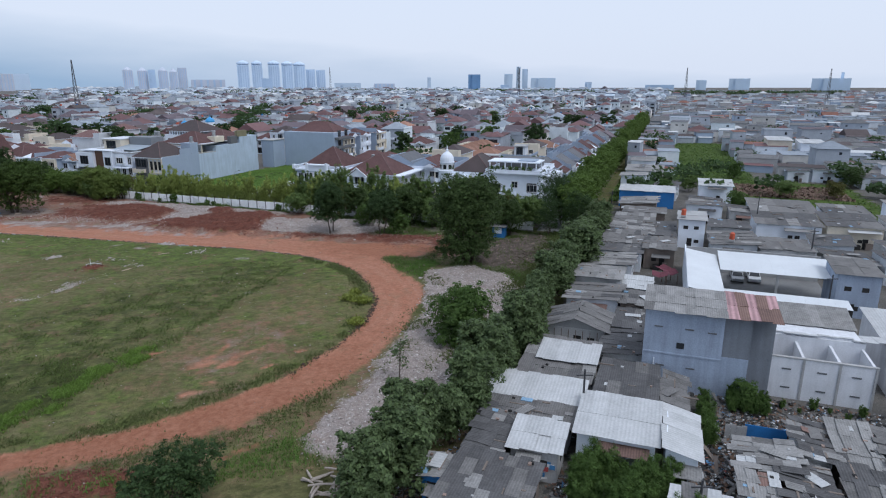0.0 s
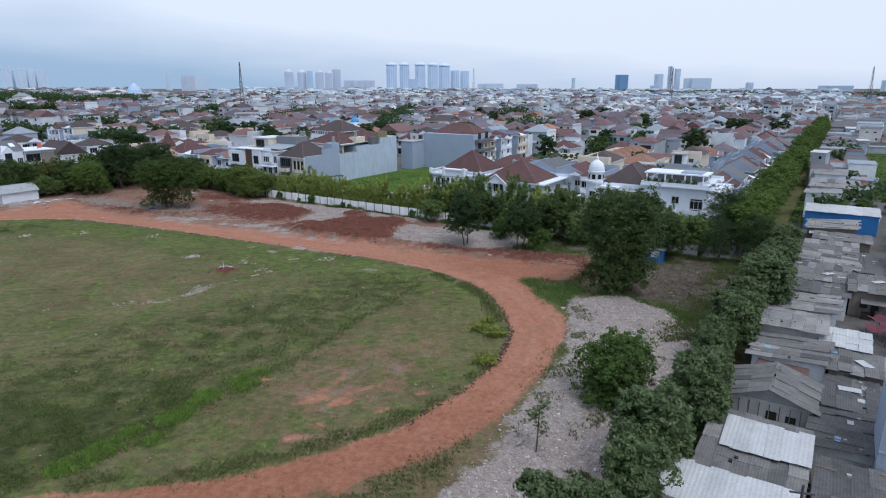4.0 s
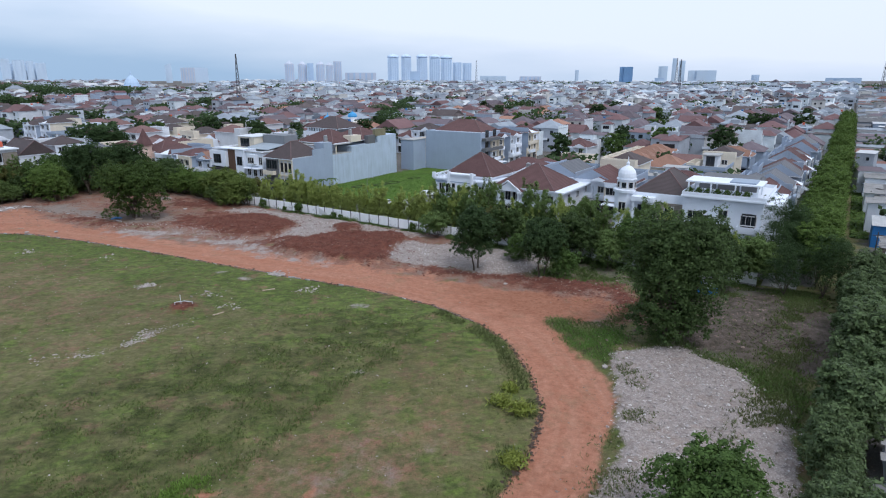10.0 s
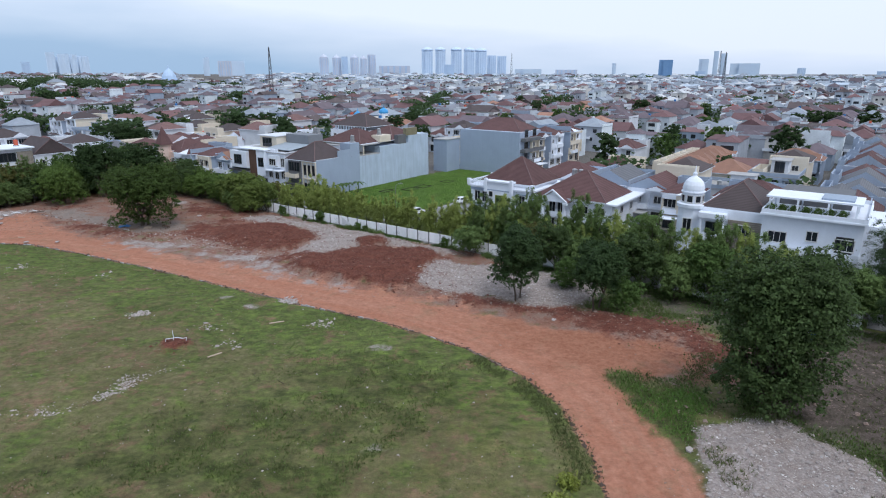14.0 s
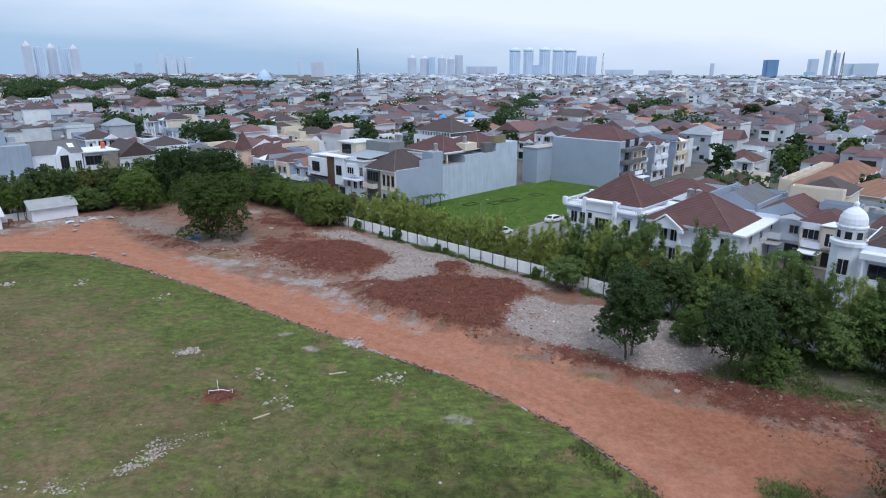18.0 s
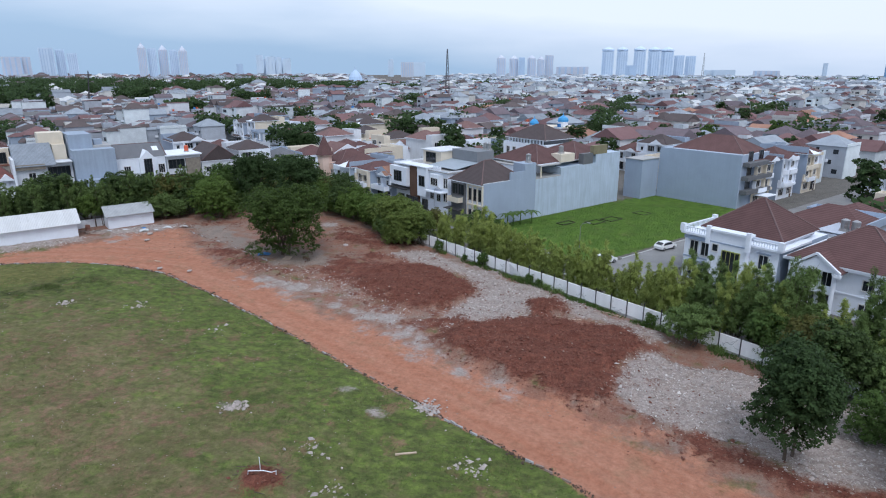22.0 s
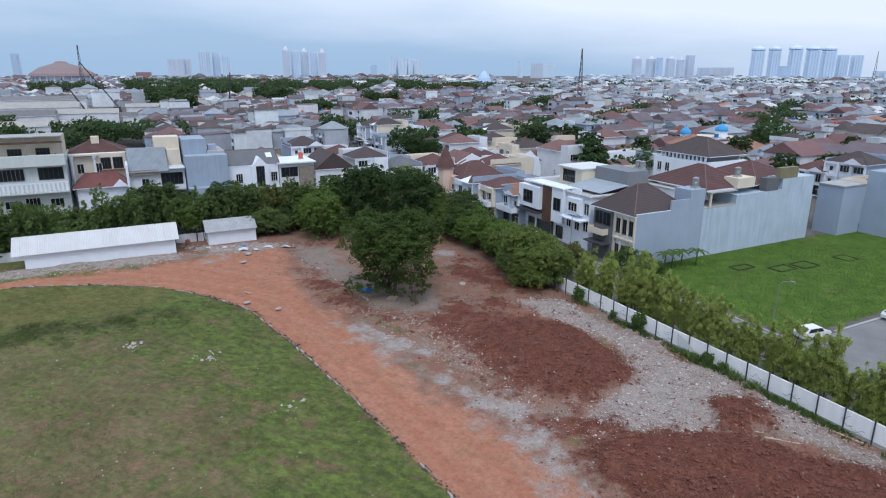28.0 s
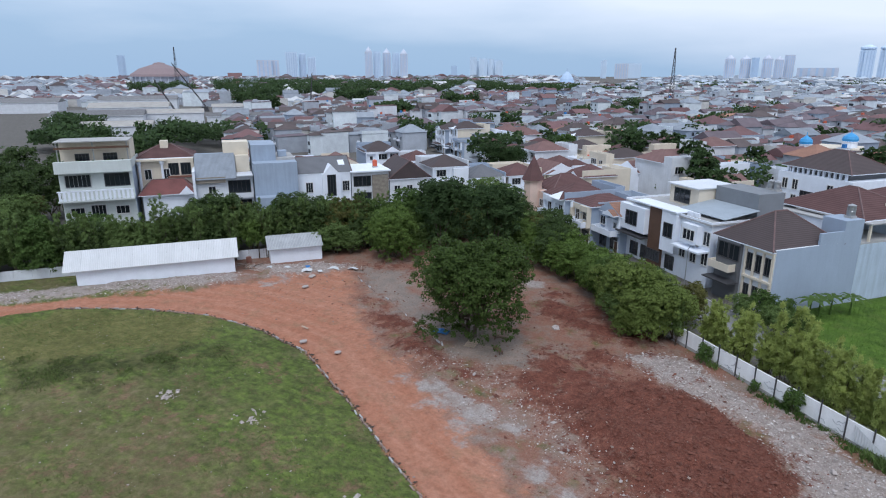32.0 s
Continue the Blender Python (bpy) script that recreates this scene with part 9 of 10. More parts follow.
# ---- skyline and tall landmarks ----
def tower(x, y, w, h, kind):
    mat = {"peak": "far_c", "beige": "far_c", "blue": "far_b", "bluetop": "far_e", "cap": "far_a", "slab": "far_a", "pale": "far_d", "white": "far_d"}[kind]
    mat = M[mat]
    t = thing("tower_block", {"blue": "distant blue glass tower block", "bluetop": "distant deep-blue office tower", "peak": "distant beige tower with pointed roof", "cap": "distant haze-paled tower with domed crown"}.get(kind, "distant apartment tower block in haze-paled colour"), "tower block",
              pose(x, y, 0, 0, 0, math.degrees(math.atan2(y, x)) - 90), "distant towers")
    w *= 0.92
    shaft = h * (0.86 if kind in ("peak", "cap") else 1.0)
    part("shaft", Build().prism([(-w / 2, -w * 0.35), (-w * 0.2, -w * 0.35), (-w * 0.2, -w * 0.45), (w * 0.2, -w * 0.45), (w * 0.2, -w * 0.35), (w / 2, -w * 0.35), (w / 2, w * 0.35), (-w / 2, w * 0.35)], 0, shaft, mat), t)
    if kind == "peak":
        part("spire", Build().lathe([(w * 0.42, shaft), (w * 0.38, shaft + h * 0.03), (w * 0.12, h * 0.97), (0.3, h)], mat, 8), t)
    if kind == "cap":
        part("crown", Build().lathe([(w * 0.4, shaft), (w * 0.52, shaft + h * 0.03), (w * 0.5, shaft + h * 0.07), (w * 0.3, h * 0.97), (w * 0.1, h)], mat, 12), t)
    if kind in ("cap", "slab", "peak", "white", "beige"):
        for k in range(5):
            part("window_strip", Build().box(-w * 0.42 + k * w * 0.19, -w * 0.36 + k * w * 0.19, -w * (0.36 if k in (0, 4) else 0.46), -w * (0.352 if k in (0, 4) else 0.452), h * 0.06, shaft * 0.96, M["far_b"]), t)


TOWERS = [
    (-557, 2427, 37, 88, 'peak'), (-511, 2437, 36, 86, 'peak'), (-446, 2450, 35, 87, 'peak'),
    (-413, 2456, 30, 83, 'peak'), (-478, 2423, 25, 78, 'blue'), (-398, 2559, 35, 88, 'beige'),
    (-180, 2583, 48, 117, 'cap'), (-128, 2586, 44, 117, 'cap'), (-65, 2589, 47, 118, 'cap'),
    (-14, 2589, 47, 116, 'cap'), (32, 2589, 50, 114, 'cap'), (78, 2688, 41, 87, 'slab'),
    (119, 2687, 41, 85, 'slab'), (-83, 2288, 38, 48, 'blue'), (639, 2198, 47, 62, 'bluetop'),
    (-381, 3167, 162, 49, 'beige'), (279, 3277, 143, 34, 'pale'), (337, 2365, 84, 31, 'beige'),
    (1183, 3388, 50, 83, 'pale'), (1235, 3370, 25, 122, 'pale'), (1269, 3357, 34, 110, 'pale'),
    (1363, 3320, 146, 61, 'pale'), (809, 2354, 37, 26, 'blue'), (692, 3215, 20, 62, 'pale'),
    (1381, 2191, 113, 26, 'blue'), (2026, 2842, 53, 48, 'pale'), (1323, 2681, 33, 38, 'slab'),
    (2229, 2815, 105, 56, 'pale'), (2529, 2549, 174, 55, 'pale'), (2559, 2518, 14, 83, 'pale'),
    (-1598, 1755, 28, 118, 'peak'), (-1590, 1790, 29, 102, 'slab'), (-1585, 1835, 31, 114, 'peak'),
    (-1554, 1849, 29, 99, 'slab'), (-1506, 1837, 29, 110, 'peak'), (-1933, 1691, 46, 104, 'white'),
    (-1923, 1734, 29, 100, 'slab'), (-1885, 1746, 33, 87, 'slab'), (-2066, 1685, 90, 76, 'beige'),
    (-2018, 3076, 78, 93, 'pale'), (-1943, 3125, 94, 96, 'pale'), (-1775, 2515, 31, 60, 'blue'),
    (-2876, 1524, 35, 103, 'blue'), (-1288, 3451, 123, 77, 'pale'), (-1417, 3400, 31, 89, 'pale'),
    (-1995, 2999, 39, 110, 'pale'), (-1951, 3028, 51, 103, 'pale'), (-1915, 3051, 31, 101, 'pale'),
    (-1879, 3073, 46, 91, 'pale'), (-1379, 3328, 21, 94, 'pale'), (-1191, 3080, 68, 71, 'beige'),
]
for x, y, w, h, kind in TOWERS:
    tower(x, y, w, h, kind)


def mast(x, y, h, w):
    t = thing("lattice_mast", "grey steel lattice mast above the roofs", "mast", pose(x, y, 0), "lattice masts")
    for sx, sy in ((-1, -1), (1, -1), (1, 1), (-1, 1)):
        part("leg", Build().tube([(sx * w, sy * w, 0), (sx * w * 0.15, sy * w * 0.15, h)], [0.3, 0.2], M["steel"], 4), t)
    n = 9
    bracing = Build()
    for k in range(n):
        a, b = k / n, (k + 1) / n
        ra, rb = w * (1 - 0.85 * a), w * (1 - 0.85 * b)
        bracing.tube([(-ra, -ra, h * a), (rb, -rb, h * b)], [0.16, 0.16], M["steel"], 4)
        bracing.tube([(ra, -ra, h * a), (-rb, -rb, h * b)], [0.16, 0.16], M["steel"], 4)
    part("bracing", bracing, t)


for x, y, h, w in ((-216, 705, 53, 2.2), (86, 1487, 66, 2.6), (512, 1398, 68, 3), (729, 1064, 59, 2.6), (840, 844, 53, 2.2), (-963, 647, 69, 2.6), (356, 965, 54, 2)):
    mast(x, y, h, w)
st = thing("stadium", "distant round hall with low pinkish roof, haze in its colour", "stadium", pose(-1149, 725, 0))
part("drum", Build().lathe([(46, 0), (44, 20), (46, 24)], M["far_c"], 32), st)
for k in range(24):
    a = k * 0.2618
    part("fin", Build().box(-0.8, 0.8, -0.8, 0.8, 0, 26, M["white"]), st, m=pose(47 * math.cos(a), 47 * math.sin(a), 0))
# the brown roof is paled: distance haze put into its colour
part("roof", Build().lathe([(52, 24), (50, 28), (34, 38), (12, 45), (8, 48), (1, 49)], material("faded_stadium_roof", (0.24, 0.185, 0.19), 0.85, 0.1), 32), st)
dh = thing("domed_hall", "distant grey hall with stepped dome", "hall", pose(-641, 1358, 0))
part("base", Build().lathe([(19, 0), (19, 12)], M["far_b"], 16), dh)
part("dome", Build().lathe([(15, 12.002), (14, 18), (10, 25), (5, 30), (1.5, 33), (0.6, 40)], M["far_b"], 16), dh)
# blue-domed mosque among the houses
mq = thing("mosque", "small mosque with bright blue domes", "mosque", pose(-45.6, 321.6, 0))
part("wall", Build().box(-6, 6, -5, 7, -0.2, 9.0, M["cream"]), mq)
lightblue = material("light_blue_dome_paint", (0.06, 0.3, 0.6), 0.5, 0.1)
for x, y, r, z in ((2.5, 0, 2.1, 9.0), (-9, -2, 1.8, 7.6)):
    dr = part("drum", Build().lathe([(r, 0 if x < 0 else z), (r, z + 1.6), (r * 1.1, z + 1.7), (r * 1.1, z + 1.9)], M["white"], 14, (x, y)), mq)
    part("dome", Build().lathe([(r, z + 1.902), (r * 1.08, z + 2.6), (r * 0.9, z + 3.4), (r * 0.5, z + 4.0), (0.15, z + 4.5), (0.06, z + 5.6)], lightblue, 14, (x, y)), dr)
# construction crane
def crane(x, y, h, reach, turn):
    c = thing("crawler_crane", "dark lattice-boom crane on a building site", "crane", pose(x, y, 0, 0, 0, turn))
    part("tracks", Build().box(-3, 3, -2.5, 2.5, 0, 1.2, M["steel"]), c)
    part("cab", Build().box(-2.5, 2.5, -1.6, 1.6, 1.202, 4, M["steel"]), c)
    for s in (-0.7, 0.7):
        for q in (0, 1.3):
            part("boom_chord", Build().tube([(1, s, 3 + q), (reach, s * 0.5, h + q * 0.4)], [0.22, 0.18], M["steel"], 4), c)
    lacing = Build()
    for k in range(14):
        a, b = k / 14, (k + 1) / 14
        lacing.tube([(1 + (reach - 1) * a, -0.7 + 0.2 * a, 3 + (h - 3) * a), (1 + (reach - 1) * b, 0.7 - 0.2 * b, 3 + (h - 3) * b + 1)], [0.12, 0.12], M["steel"], 4)
    part("lacing", lacing, c)


crane(-500, 395, 38, -22, 50)
crane(-470, 350, 26, -12, 40)
crane(-395, 415, 30, 4, 20)
dull_sheet = material("dull_beige_sheet", (0.36, 0.345, 0.32), 0.8, 0.2, 0.3, lines=("x", 0.3, 0.1))
# warehouses beyond the western houses
for k, (x, y, w, d, h) in enumerate(((-395, 262, 46, 24, 8), (-470, 318, 50, 26, 8), (-560, 372, 60, 26, 9), (-385, 300, 34, 18, 8), (-345, 318, 36, 16, 7), (-430, 380, 40, 18, 7), (-600, 300, 50, 30, 8), (-330, 240, 30, 18, 7))):
    b = thing("warehouse", "long pale warehouse with low sheet roof", "warehouse", pose(x, y, 0, 0, 0, GRID_TURN + 90), "warehouses")
    part("wall", Build().box(-w / 2, w / 2, -d / 2, d / 2, -0.2, h, M["dirtywhite"]), b)
    part("roof", hip_roof(Build(), -w / 2, w / 2, -d / 2, d / 2, h + 0.002, d * 0.12, dull_sheet if k % 2 else M["asbestos"], 0.5, True), b)
# trees among the roofs and far woods
rw = random.Random(23)
town_trees = [tree("leafy dark-green tree among the houses", 7.5 + k, 3.2, M[("leaf_dark", "leaf_mid", "leaf_dark")[k]], 160 + k, 3600, 0.3, 0.16, 1, 0.1, name="garden_tree") for k in range(3)]
for k, t in enumerate(town_trees):
    t.matrix_basis = gpose(-110 + 30 * k, 120 + 20 * k)
for k in range(110):
    u, v = rw.uniform(-190, 100), rw.uniform(36, 330)
    if blocked(u, v, 3, 3):
        continue
    c = copy_thing(rw.choice(town_trees), gpose(u, v, 0, rw.uniform(0, 360)))
    s = rw.uniform(0.9, 1.45)
    c.scale = (s, s, s)
for u, v, s in ((-115, 25, 0.9), (-110, 29, 0.8), (-118, 33, 0.75), (-96, -92, 1.2), (-104, -86, 1.3), (-112, -96, 1.3), (-90, -104, 1.3), (-84, -94, 1.1), (-120, -84, 1.3), (-99, -110, 1.3), (-130, -100, 1.4), (-76, -100, 1.1), (-140, -80, 1.4)):
    c = copy_thing(dark_mix[3 if v < 0 else 4], gpose(u, v, 0, rw.uniform(0, 360)))
    c.scale = (s, s, s)


def woods(name, label, spots, mat, size, seed):
    g = np.random.default_rng(seed)
    cs, ns = [], []
    for x, y, rx, ry, h, n in spots:
        k = int(n)
        a, q = g.uniform(0, 6.283, k), np.sqrt(g.random(k))
        px, py = x + np.cos(a) * q * rx, y + np.sin(a) * q * ry
        lump = 0.55 + 0.45 * value_noise(px, py, 9.0, seed + 5)
        cs.append(np.stack([px, py, h * lump * g.uniform(0.45, 1.05, k)], 1))
        ns.append(np.tile([0, -0.5, 0.8], (k, 1)))
    me = quads_mesh(name, leaf_quads(np.concatenate(cs), np.concatenate(ns), size, g, 0.8), mat)
    tagged(new(name, me), label, "woods", kind="stuff")


woods("middle_woods", "dark belts of trees among distant roofs", [(-300, 400, 30, 14, 11, 2600), (-280, 255, 40, 12, 11, 3000), (-264, 205, 30, 12, 11, 2600), (-186, 311, 14, 10, 11, 1200), (-145, 280, 10, 9, 13, 1200), (-106, 463, 16, 10, 11, 1200), (-177, 488, 16, 10, 11, 1200),
                                                                  (-87, 584, 20, 12, 12, 1300), (64, 335, 8, 7, 11, 700), (5, 660, 26, 12, 12, 1300), (-340, 450, 40, 14, 11, 2400), (-250, 620, 60, 16, 11, 2400), (150, 420, 18, 10, 10, 1000), (230, 560, 26, 12, 11, 1200), (-300, 205, 26, 12, 12, 2400), (-335, 222, 24, 10, 12, 2000), (-370, 240, 24, 9, 12, 1800), (-270, 230, 20, 9, 12, 1600), (-240, 195, 16, 8, 12, 1400),
                                                                  *[(-200 + (k * 83) % 330, 300 + (k * 47) % 300, 6 + k % 4, 5 + k % 3, 14, 420) for k in range(26)]], M["leaf_dark"], 0.75, 3)
woods("park_woods", "dark belts of park trees west of the estate", [(-770, 640, 70, 34, 21, 7474), (-600, 540, 50, 26, 20, 5750), (-690, 665, 60, 30, 21, 6324), (-560, 600, 44, 24, 20, 4600), (-620, 735, 60, 30, 21, 6324), (-525, 715, 46, 24, 20, 4600), (-440, 800, 60, 24, 20, 5175), (-670, 1000, 90, 50, 22, 8049), (-930, 920, 120, 50, 22, 10350), (-1090, 870, 100, 50, 22, 9200),
                                                                    (-395, 372, 16, 10, 18, 1839), (-450, 520, 26, 12, 19, 2530), (-285, 385, 13, 9, 18, 1380), (-330, 520, 18, 12, 19, 1839), (-820, 540, 70, 30, 21, 6324), (-500, 440, 24, 10, 19, 2300)], M["leaf_dark"], 1.0, 8)
rz = random.Random(41)
spots = []
for k in range(420):
    v = 60 + 1100 * rz.random() ** 1.6
    u = rz.uniform(-260 - v * 0.7, 104)
    if not blocked(u, v, 6, 6):
        x, y, _ = gp(u, v)
        q = rz.uniform(2.5, 6.5)
        spots.append((x, y, q * rz.uniform(1, 2.2), q, rz.uniform(7, 11.5), 60 + 22 * q))
woods("town_woods", "dark tree tops between the roofs of the town", spots, M["leaf_dark"], 0.7, 6)
rz = random.Random(43)
spots = []
for k in range(260):
    v = 40 + 1000 * rz.random() ** 1.5
    x, y, _ = gp(rz.uniform(120, 330 + v * 0.7), v)
    q = rz.uniform(2, 5)
    spots.append((x, y, q * rz.uniform(1, 2.4), q, rz.uniform(5, 9), 60 + 22 * q))
woods("quarter_woods", "dark tree tops between the sheet roofs", spots, M["leaf_dark"], 0.6, 7)
woods("far_woods", "dark far belts of trees under the skyline", [(-983, 1088, 190, 40, 15, 5000), (-837, 1171, 170, 40, 15, 5000), (-434, 922, 120, 26, 14, 4000), (-425, 1123, 150, 30, 14, 4000), (-616, 1084, 140, 30, 14, 4000), (647, 1783, 260, 40, 16, 5000), (766, 1486, 300, 30, 15, 5000),
                                                               (-1228, 1804, 300, 50, 18, 5000), (200, 1900, 400, 40, 16, 5000), (-200, 1500, 260, 30, 14, 4000), (1100, 1300, 240, 40, 15, 4000), (-700, 700, 120, 30, 13, 3600)], M["leaf_dark"], 1.8, 4)


# ---- loose stones, soil lumps, tufts and litter on the site ----
def pick_on(mask, count, seed, power=1.0):
    """Random points of the fine ground, weighed by a mask, with their heights."""
    g = np.random.default_rng(seed)
    fine = (gx > -150) & (gx < 61) & (gy > 14) & (gy < 215)
    w = np.where(fine, mask, 0).ravel() ** power
    k = g.choice(len(w), count, p=w / w.sum())
    return co[k, 0] + g.uniform(-0.4, 0.4, count), co[k, 1] + g.uniform(-0.4, 0.4, count), co[k, 2], g


def stones(name, label, x, y, z, size, mat, g):
    """Many angular lumps in one mesh: six-cornered, uneven."""
    n = len(x)
    base = np.array([(1, 0, 0), (0, 1, 0), (-1, 0, 0), (0, -1, 0), (0.2, 0.1, 0.75), (0, 0, -0.6)], float)
    v = base[None] * g.uniform(0.55, 1.3, (n, 6, 1)) + g.normal(0, 0.12, (n, 6, 3))
    a = g.uniform(0, 6.283, n)
    c, s = np.cos(a)[:, None], np.sin(a)[:, None]
    v = np.stack([v[..., 0] * c - v[..., 1] * s * 0.7, v[..., 0] * s + v[..., 1] * c * 0.7, v[..., 2] * 0.7], -1) * size[:, None, None]
    v += np.stack([x, y, z + size * 0.15], -1)[:, None]
    f = np.array([(0, 1, 4), (1, 2, 4), (2, 3, 4), (3, 0, 4), (1, 0, 5), (2, 1, 5), (3, 2, 5), (0, 3, 5)])
    faces = (np.arange(n)[:, None, None] * 6 + f[None]).reshape(-1, 3)
    me = bpy.data.meshes.new(name)
    me.from_pydata(v.reshape(-1, 3).tolist(), [], faces.tolist())
    me.materials.append(mat)
    me.update()
    return tagged(new(name, me), label, "rubble", kind="stuff")


x, y, z, g = pick_on(m_rubble, 9000, 31)
stones("white_lumps", "white plaster and mortar lumps among the rubble", x, y, z, g.exponential(0.035, len(x)).clip(0.02, 0.24) + 0.03, material("white_plaster_lumps", (0.55, 0.52, 0.5), 0.9, 0.3, 1.0, 6, 0.3, island=0.8), g)
x, y, z, g = pick_on(m_rubble, 26000, 1)
stones("rubble_stones", "pale lumps of broken concrete on the rubble", x, y, z, g.exponential(0.05, len(x)).clip(0.02, 0.32) + 0.035, M["rock"], g)
x, y, z, g = pick_on(m_heap, 15000, 8)
stones("heap_clods", "coarse dark red clods on the soil heaps", x, y, z, g.exponential(0.05, len(x)).clip(0.03, 0.3) + 0.04, M["rockred"], g)
x, y, z, g = pick_on(m_red, 9000, 2)
stones("soil_lumps", "dark red clods on the soil heaps", x, y, z, g.exponential(0.06, len(x)).clip(0.03, 0.3) + 0.04, M["rockred"], g)
edge_r = np.exp(-((soft_mask(RUBBLE.values(), 6.0) - 0.4) / 0.25) ** 2) * (1 - m_field) * (u_ > -60) * (v_ < -0.5)
x, y, z, g = pick_on(edge_r, 5000, 3)
stones("scattered_stones", "scattered dusty stones round the rubble", x, y, z, g.exponential(0.04, len(x)).clip(0.02, 0.25) + 0.03, M["dusty"], g)
sitem = ((v_ < -1) & (u_ < 62) & (v_ > -48) & (field_d < -7) & (u_ > -56)).astype(float)
x, y, z, g = pick_on(sitem * (1 - 0.85 * m_red), 6000, 4)
stones("site_debris", "small brick and concrete debris on bare ground", x, y, z, g.exponential(0.03, len(x)).clip(0.02, 0.22) + 0.03, M["dusty"], g)
x, y, z, g = pick_on(sitem, 3000, 5)
stones("brick_debris", "red brick fragments on bare ground", x, y, z, g.exponential(0.04, len(x)).clip(0.02, 0.2) + 0.03, M["rockred"], g)
x, y, z, g = pick_on((shade_floor > 0) * (1 - m_rubble), 2200, 7)
stones("floor_debris", "grey rubble scraps on the shaded floor", x, y, z, g.exponential(0.06, len(x)).clip(0.03, 0.3) + 0.04, M["dusty"], g)
x, y, z, g = pick_on(m_field * (gx > -125), 2600, 6)
stones("field_litter", "small pale litter and stones on the field", x, y, z, g.exponential(0.03, len(x)).clip(0.02, 0.2) + 0.03, M["rock"], g)
# broken white line of stones across the field
g = np.random.default_rng(9)
t = np.sort(np.concatenate([g.uniform(0, 1, 90), g.normal(0.3, 0.035, 300), g.normal(0.6, 0.07, 800), g.normal(0.05, 0.04, 160)]).clip(0, 1))
lx = np.interp(t, [0, 0.3, 0.42, 0.7, 0.8, 1.0], [-46, -41.4, -37.6, -36.9, -34.3, -32.5]) + g.normal(0, 0.6, len(t))
ly = np.interp(t, [0, 0.3, 0.42, 0.7, 0.8, 1.0], [81.5, 82.8, 83.9, 89.2, 91.2, 93.5]) + g.normal(0, 0.5, len(t))
stones("stone_line", "broken line of white stones in the grass", lx, ly, 0.06 + 0 * lx, g.exponential(0.045, len(t)).clip(0.02, 0.25) + 0.03, M["rock"], g)
for k, (px, py, n) in enumerate(((-34.4, 102.2, 60), (-30.1, 97.6, 50), (-44.9, 106, 160), (-27.5, 111.5, 220), (-12.9, 83.8, 40), (-21, 104, 90), (-58, 121, 40), (-84, 122, 60), (-74, 124.5, 120))):
    g = np.random.default_rng(50 + k)
    stones("stone_heap", "small heap of pale stones on the field", px + g.normal(0, 0.7, n), py + g.normal(0, 0.6, n), 0.06 + np.zeros(n), g.exponential(0.1, n).clip(0.05, 0.4) + 0.04, M["rock"], g)


def tufts(name, label, mask, count, height, mat, seed, wide=0.02, blades=3):
    """Tufts of a few narrow, tapering blades that lean apart."""
    x, y, z, g = pick_on(mask, count, seed)
    x, y, z = np.repeat(x, blades), np.repeat(y, blades), np.repeat(z, blades)
    n = count * blades
    x, y = x + g.normal(0, 0.06, n), y + g.normal(0, 0.06, n)
    a = g.uniform(0, 6.283, n)
    w = g.uniform(0.6, 1.3, n) * wide
    h = g.uniform(0.5, 1.25, n) * height
    lean = g.normal(0, 0.45, (n, 2)) * h[:, None]
    dx, dy = np.cos(a) * w, np.sin(a) * w
    q = np.stack([np.stack([x - dx, y - dy, z - 0.02], -1), np.stack([x + dx, y + dy, z - 0.02], -1), np.stack([x + dx * 0.25 + lean[:, 0], y + dy * 0.25 + lean[:, 1], z + h], -1), np.stack([x - dx * 0.25 + lean[:, 0], y - dy * 0.25 + lean[:, 1], z + h * 0.95], -1)], 1)
    tagged(new(name, quads_mesh(name, q, mat)), label, "grass", kind="stuff")


grass_a = material("field_grass_blades", (0.1, 0.122, 0.038), 0.8, 0.45, 0.25, 2, 0.0, island=0.7)
grass_b = material("dry_grass_blades", (0.15, 0.14, 0.065), 0.85, 0.4, 0.25, 2, 0.0, island=0.7)
grass_c = material("lush_grass_blades", (0.1, 0.185, 0.032), 0.75, 0.4, 0.25, 2, 0.0, island=0.7)
patch = value_noise(gx, gy, 7.0, 31)
grass_edge = material("fresh_edge_grass_blades", (0.095, 0.15, 0.04), 0.8, 0.4, 0.25, 2, 0.0, island=0.7)
grass_e = material("deep_green_tussock_blades", (0.09, 0.125, 0.032), 0.8, 0.5, 0.25, 2, 0.0, island=0.7)
grass_d = material("bright_streak_blades", (0.12, 0.2, 0.03), 0.75, 0.4, 0.25, 2, 0.0, island=0.7)
tufts("field_grass", "short uneven grass on the field", m_field * (patch > 0.42) * (1 - m_bare * 0.8) * (1 - m_spot) * (value_noise(gx, gy, 2.4, 72) > 0.42), 34000, 0.09, grass_a, 11, 0.022)
tufts("dry_grass", "patches of dry straw-coloured grass", m_field * np.maximum(patch < 0.5, m_dry * 0.7) * (1 - m_bare * 0.6) * (1 - m_spot) * (value_noise(gx, gy, 3.1, 73) > 0.5), 22000, 0.08, grass_b, 12, 0.02)
tufts("long_grass", "dark green tussocks of longer grass", m_lush ** 2 * m_field * (1 - m_dry) * (1 - m_spot) * (value_noise(gx, gy, 1.6, 44) > 0.5), 22000, 0.18, grass_e, 19, 0.03)
tufts("bright_grass", "streak of bright green lush grass on the field", m_streak, 4500, 0.26, grass_d, 20, 0.035, 4)
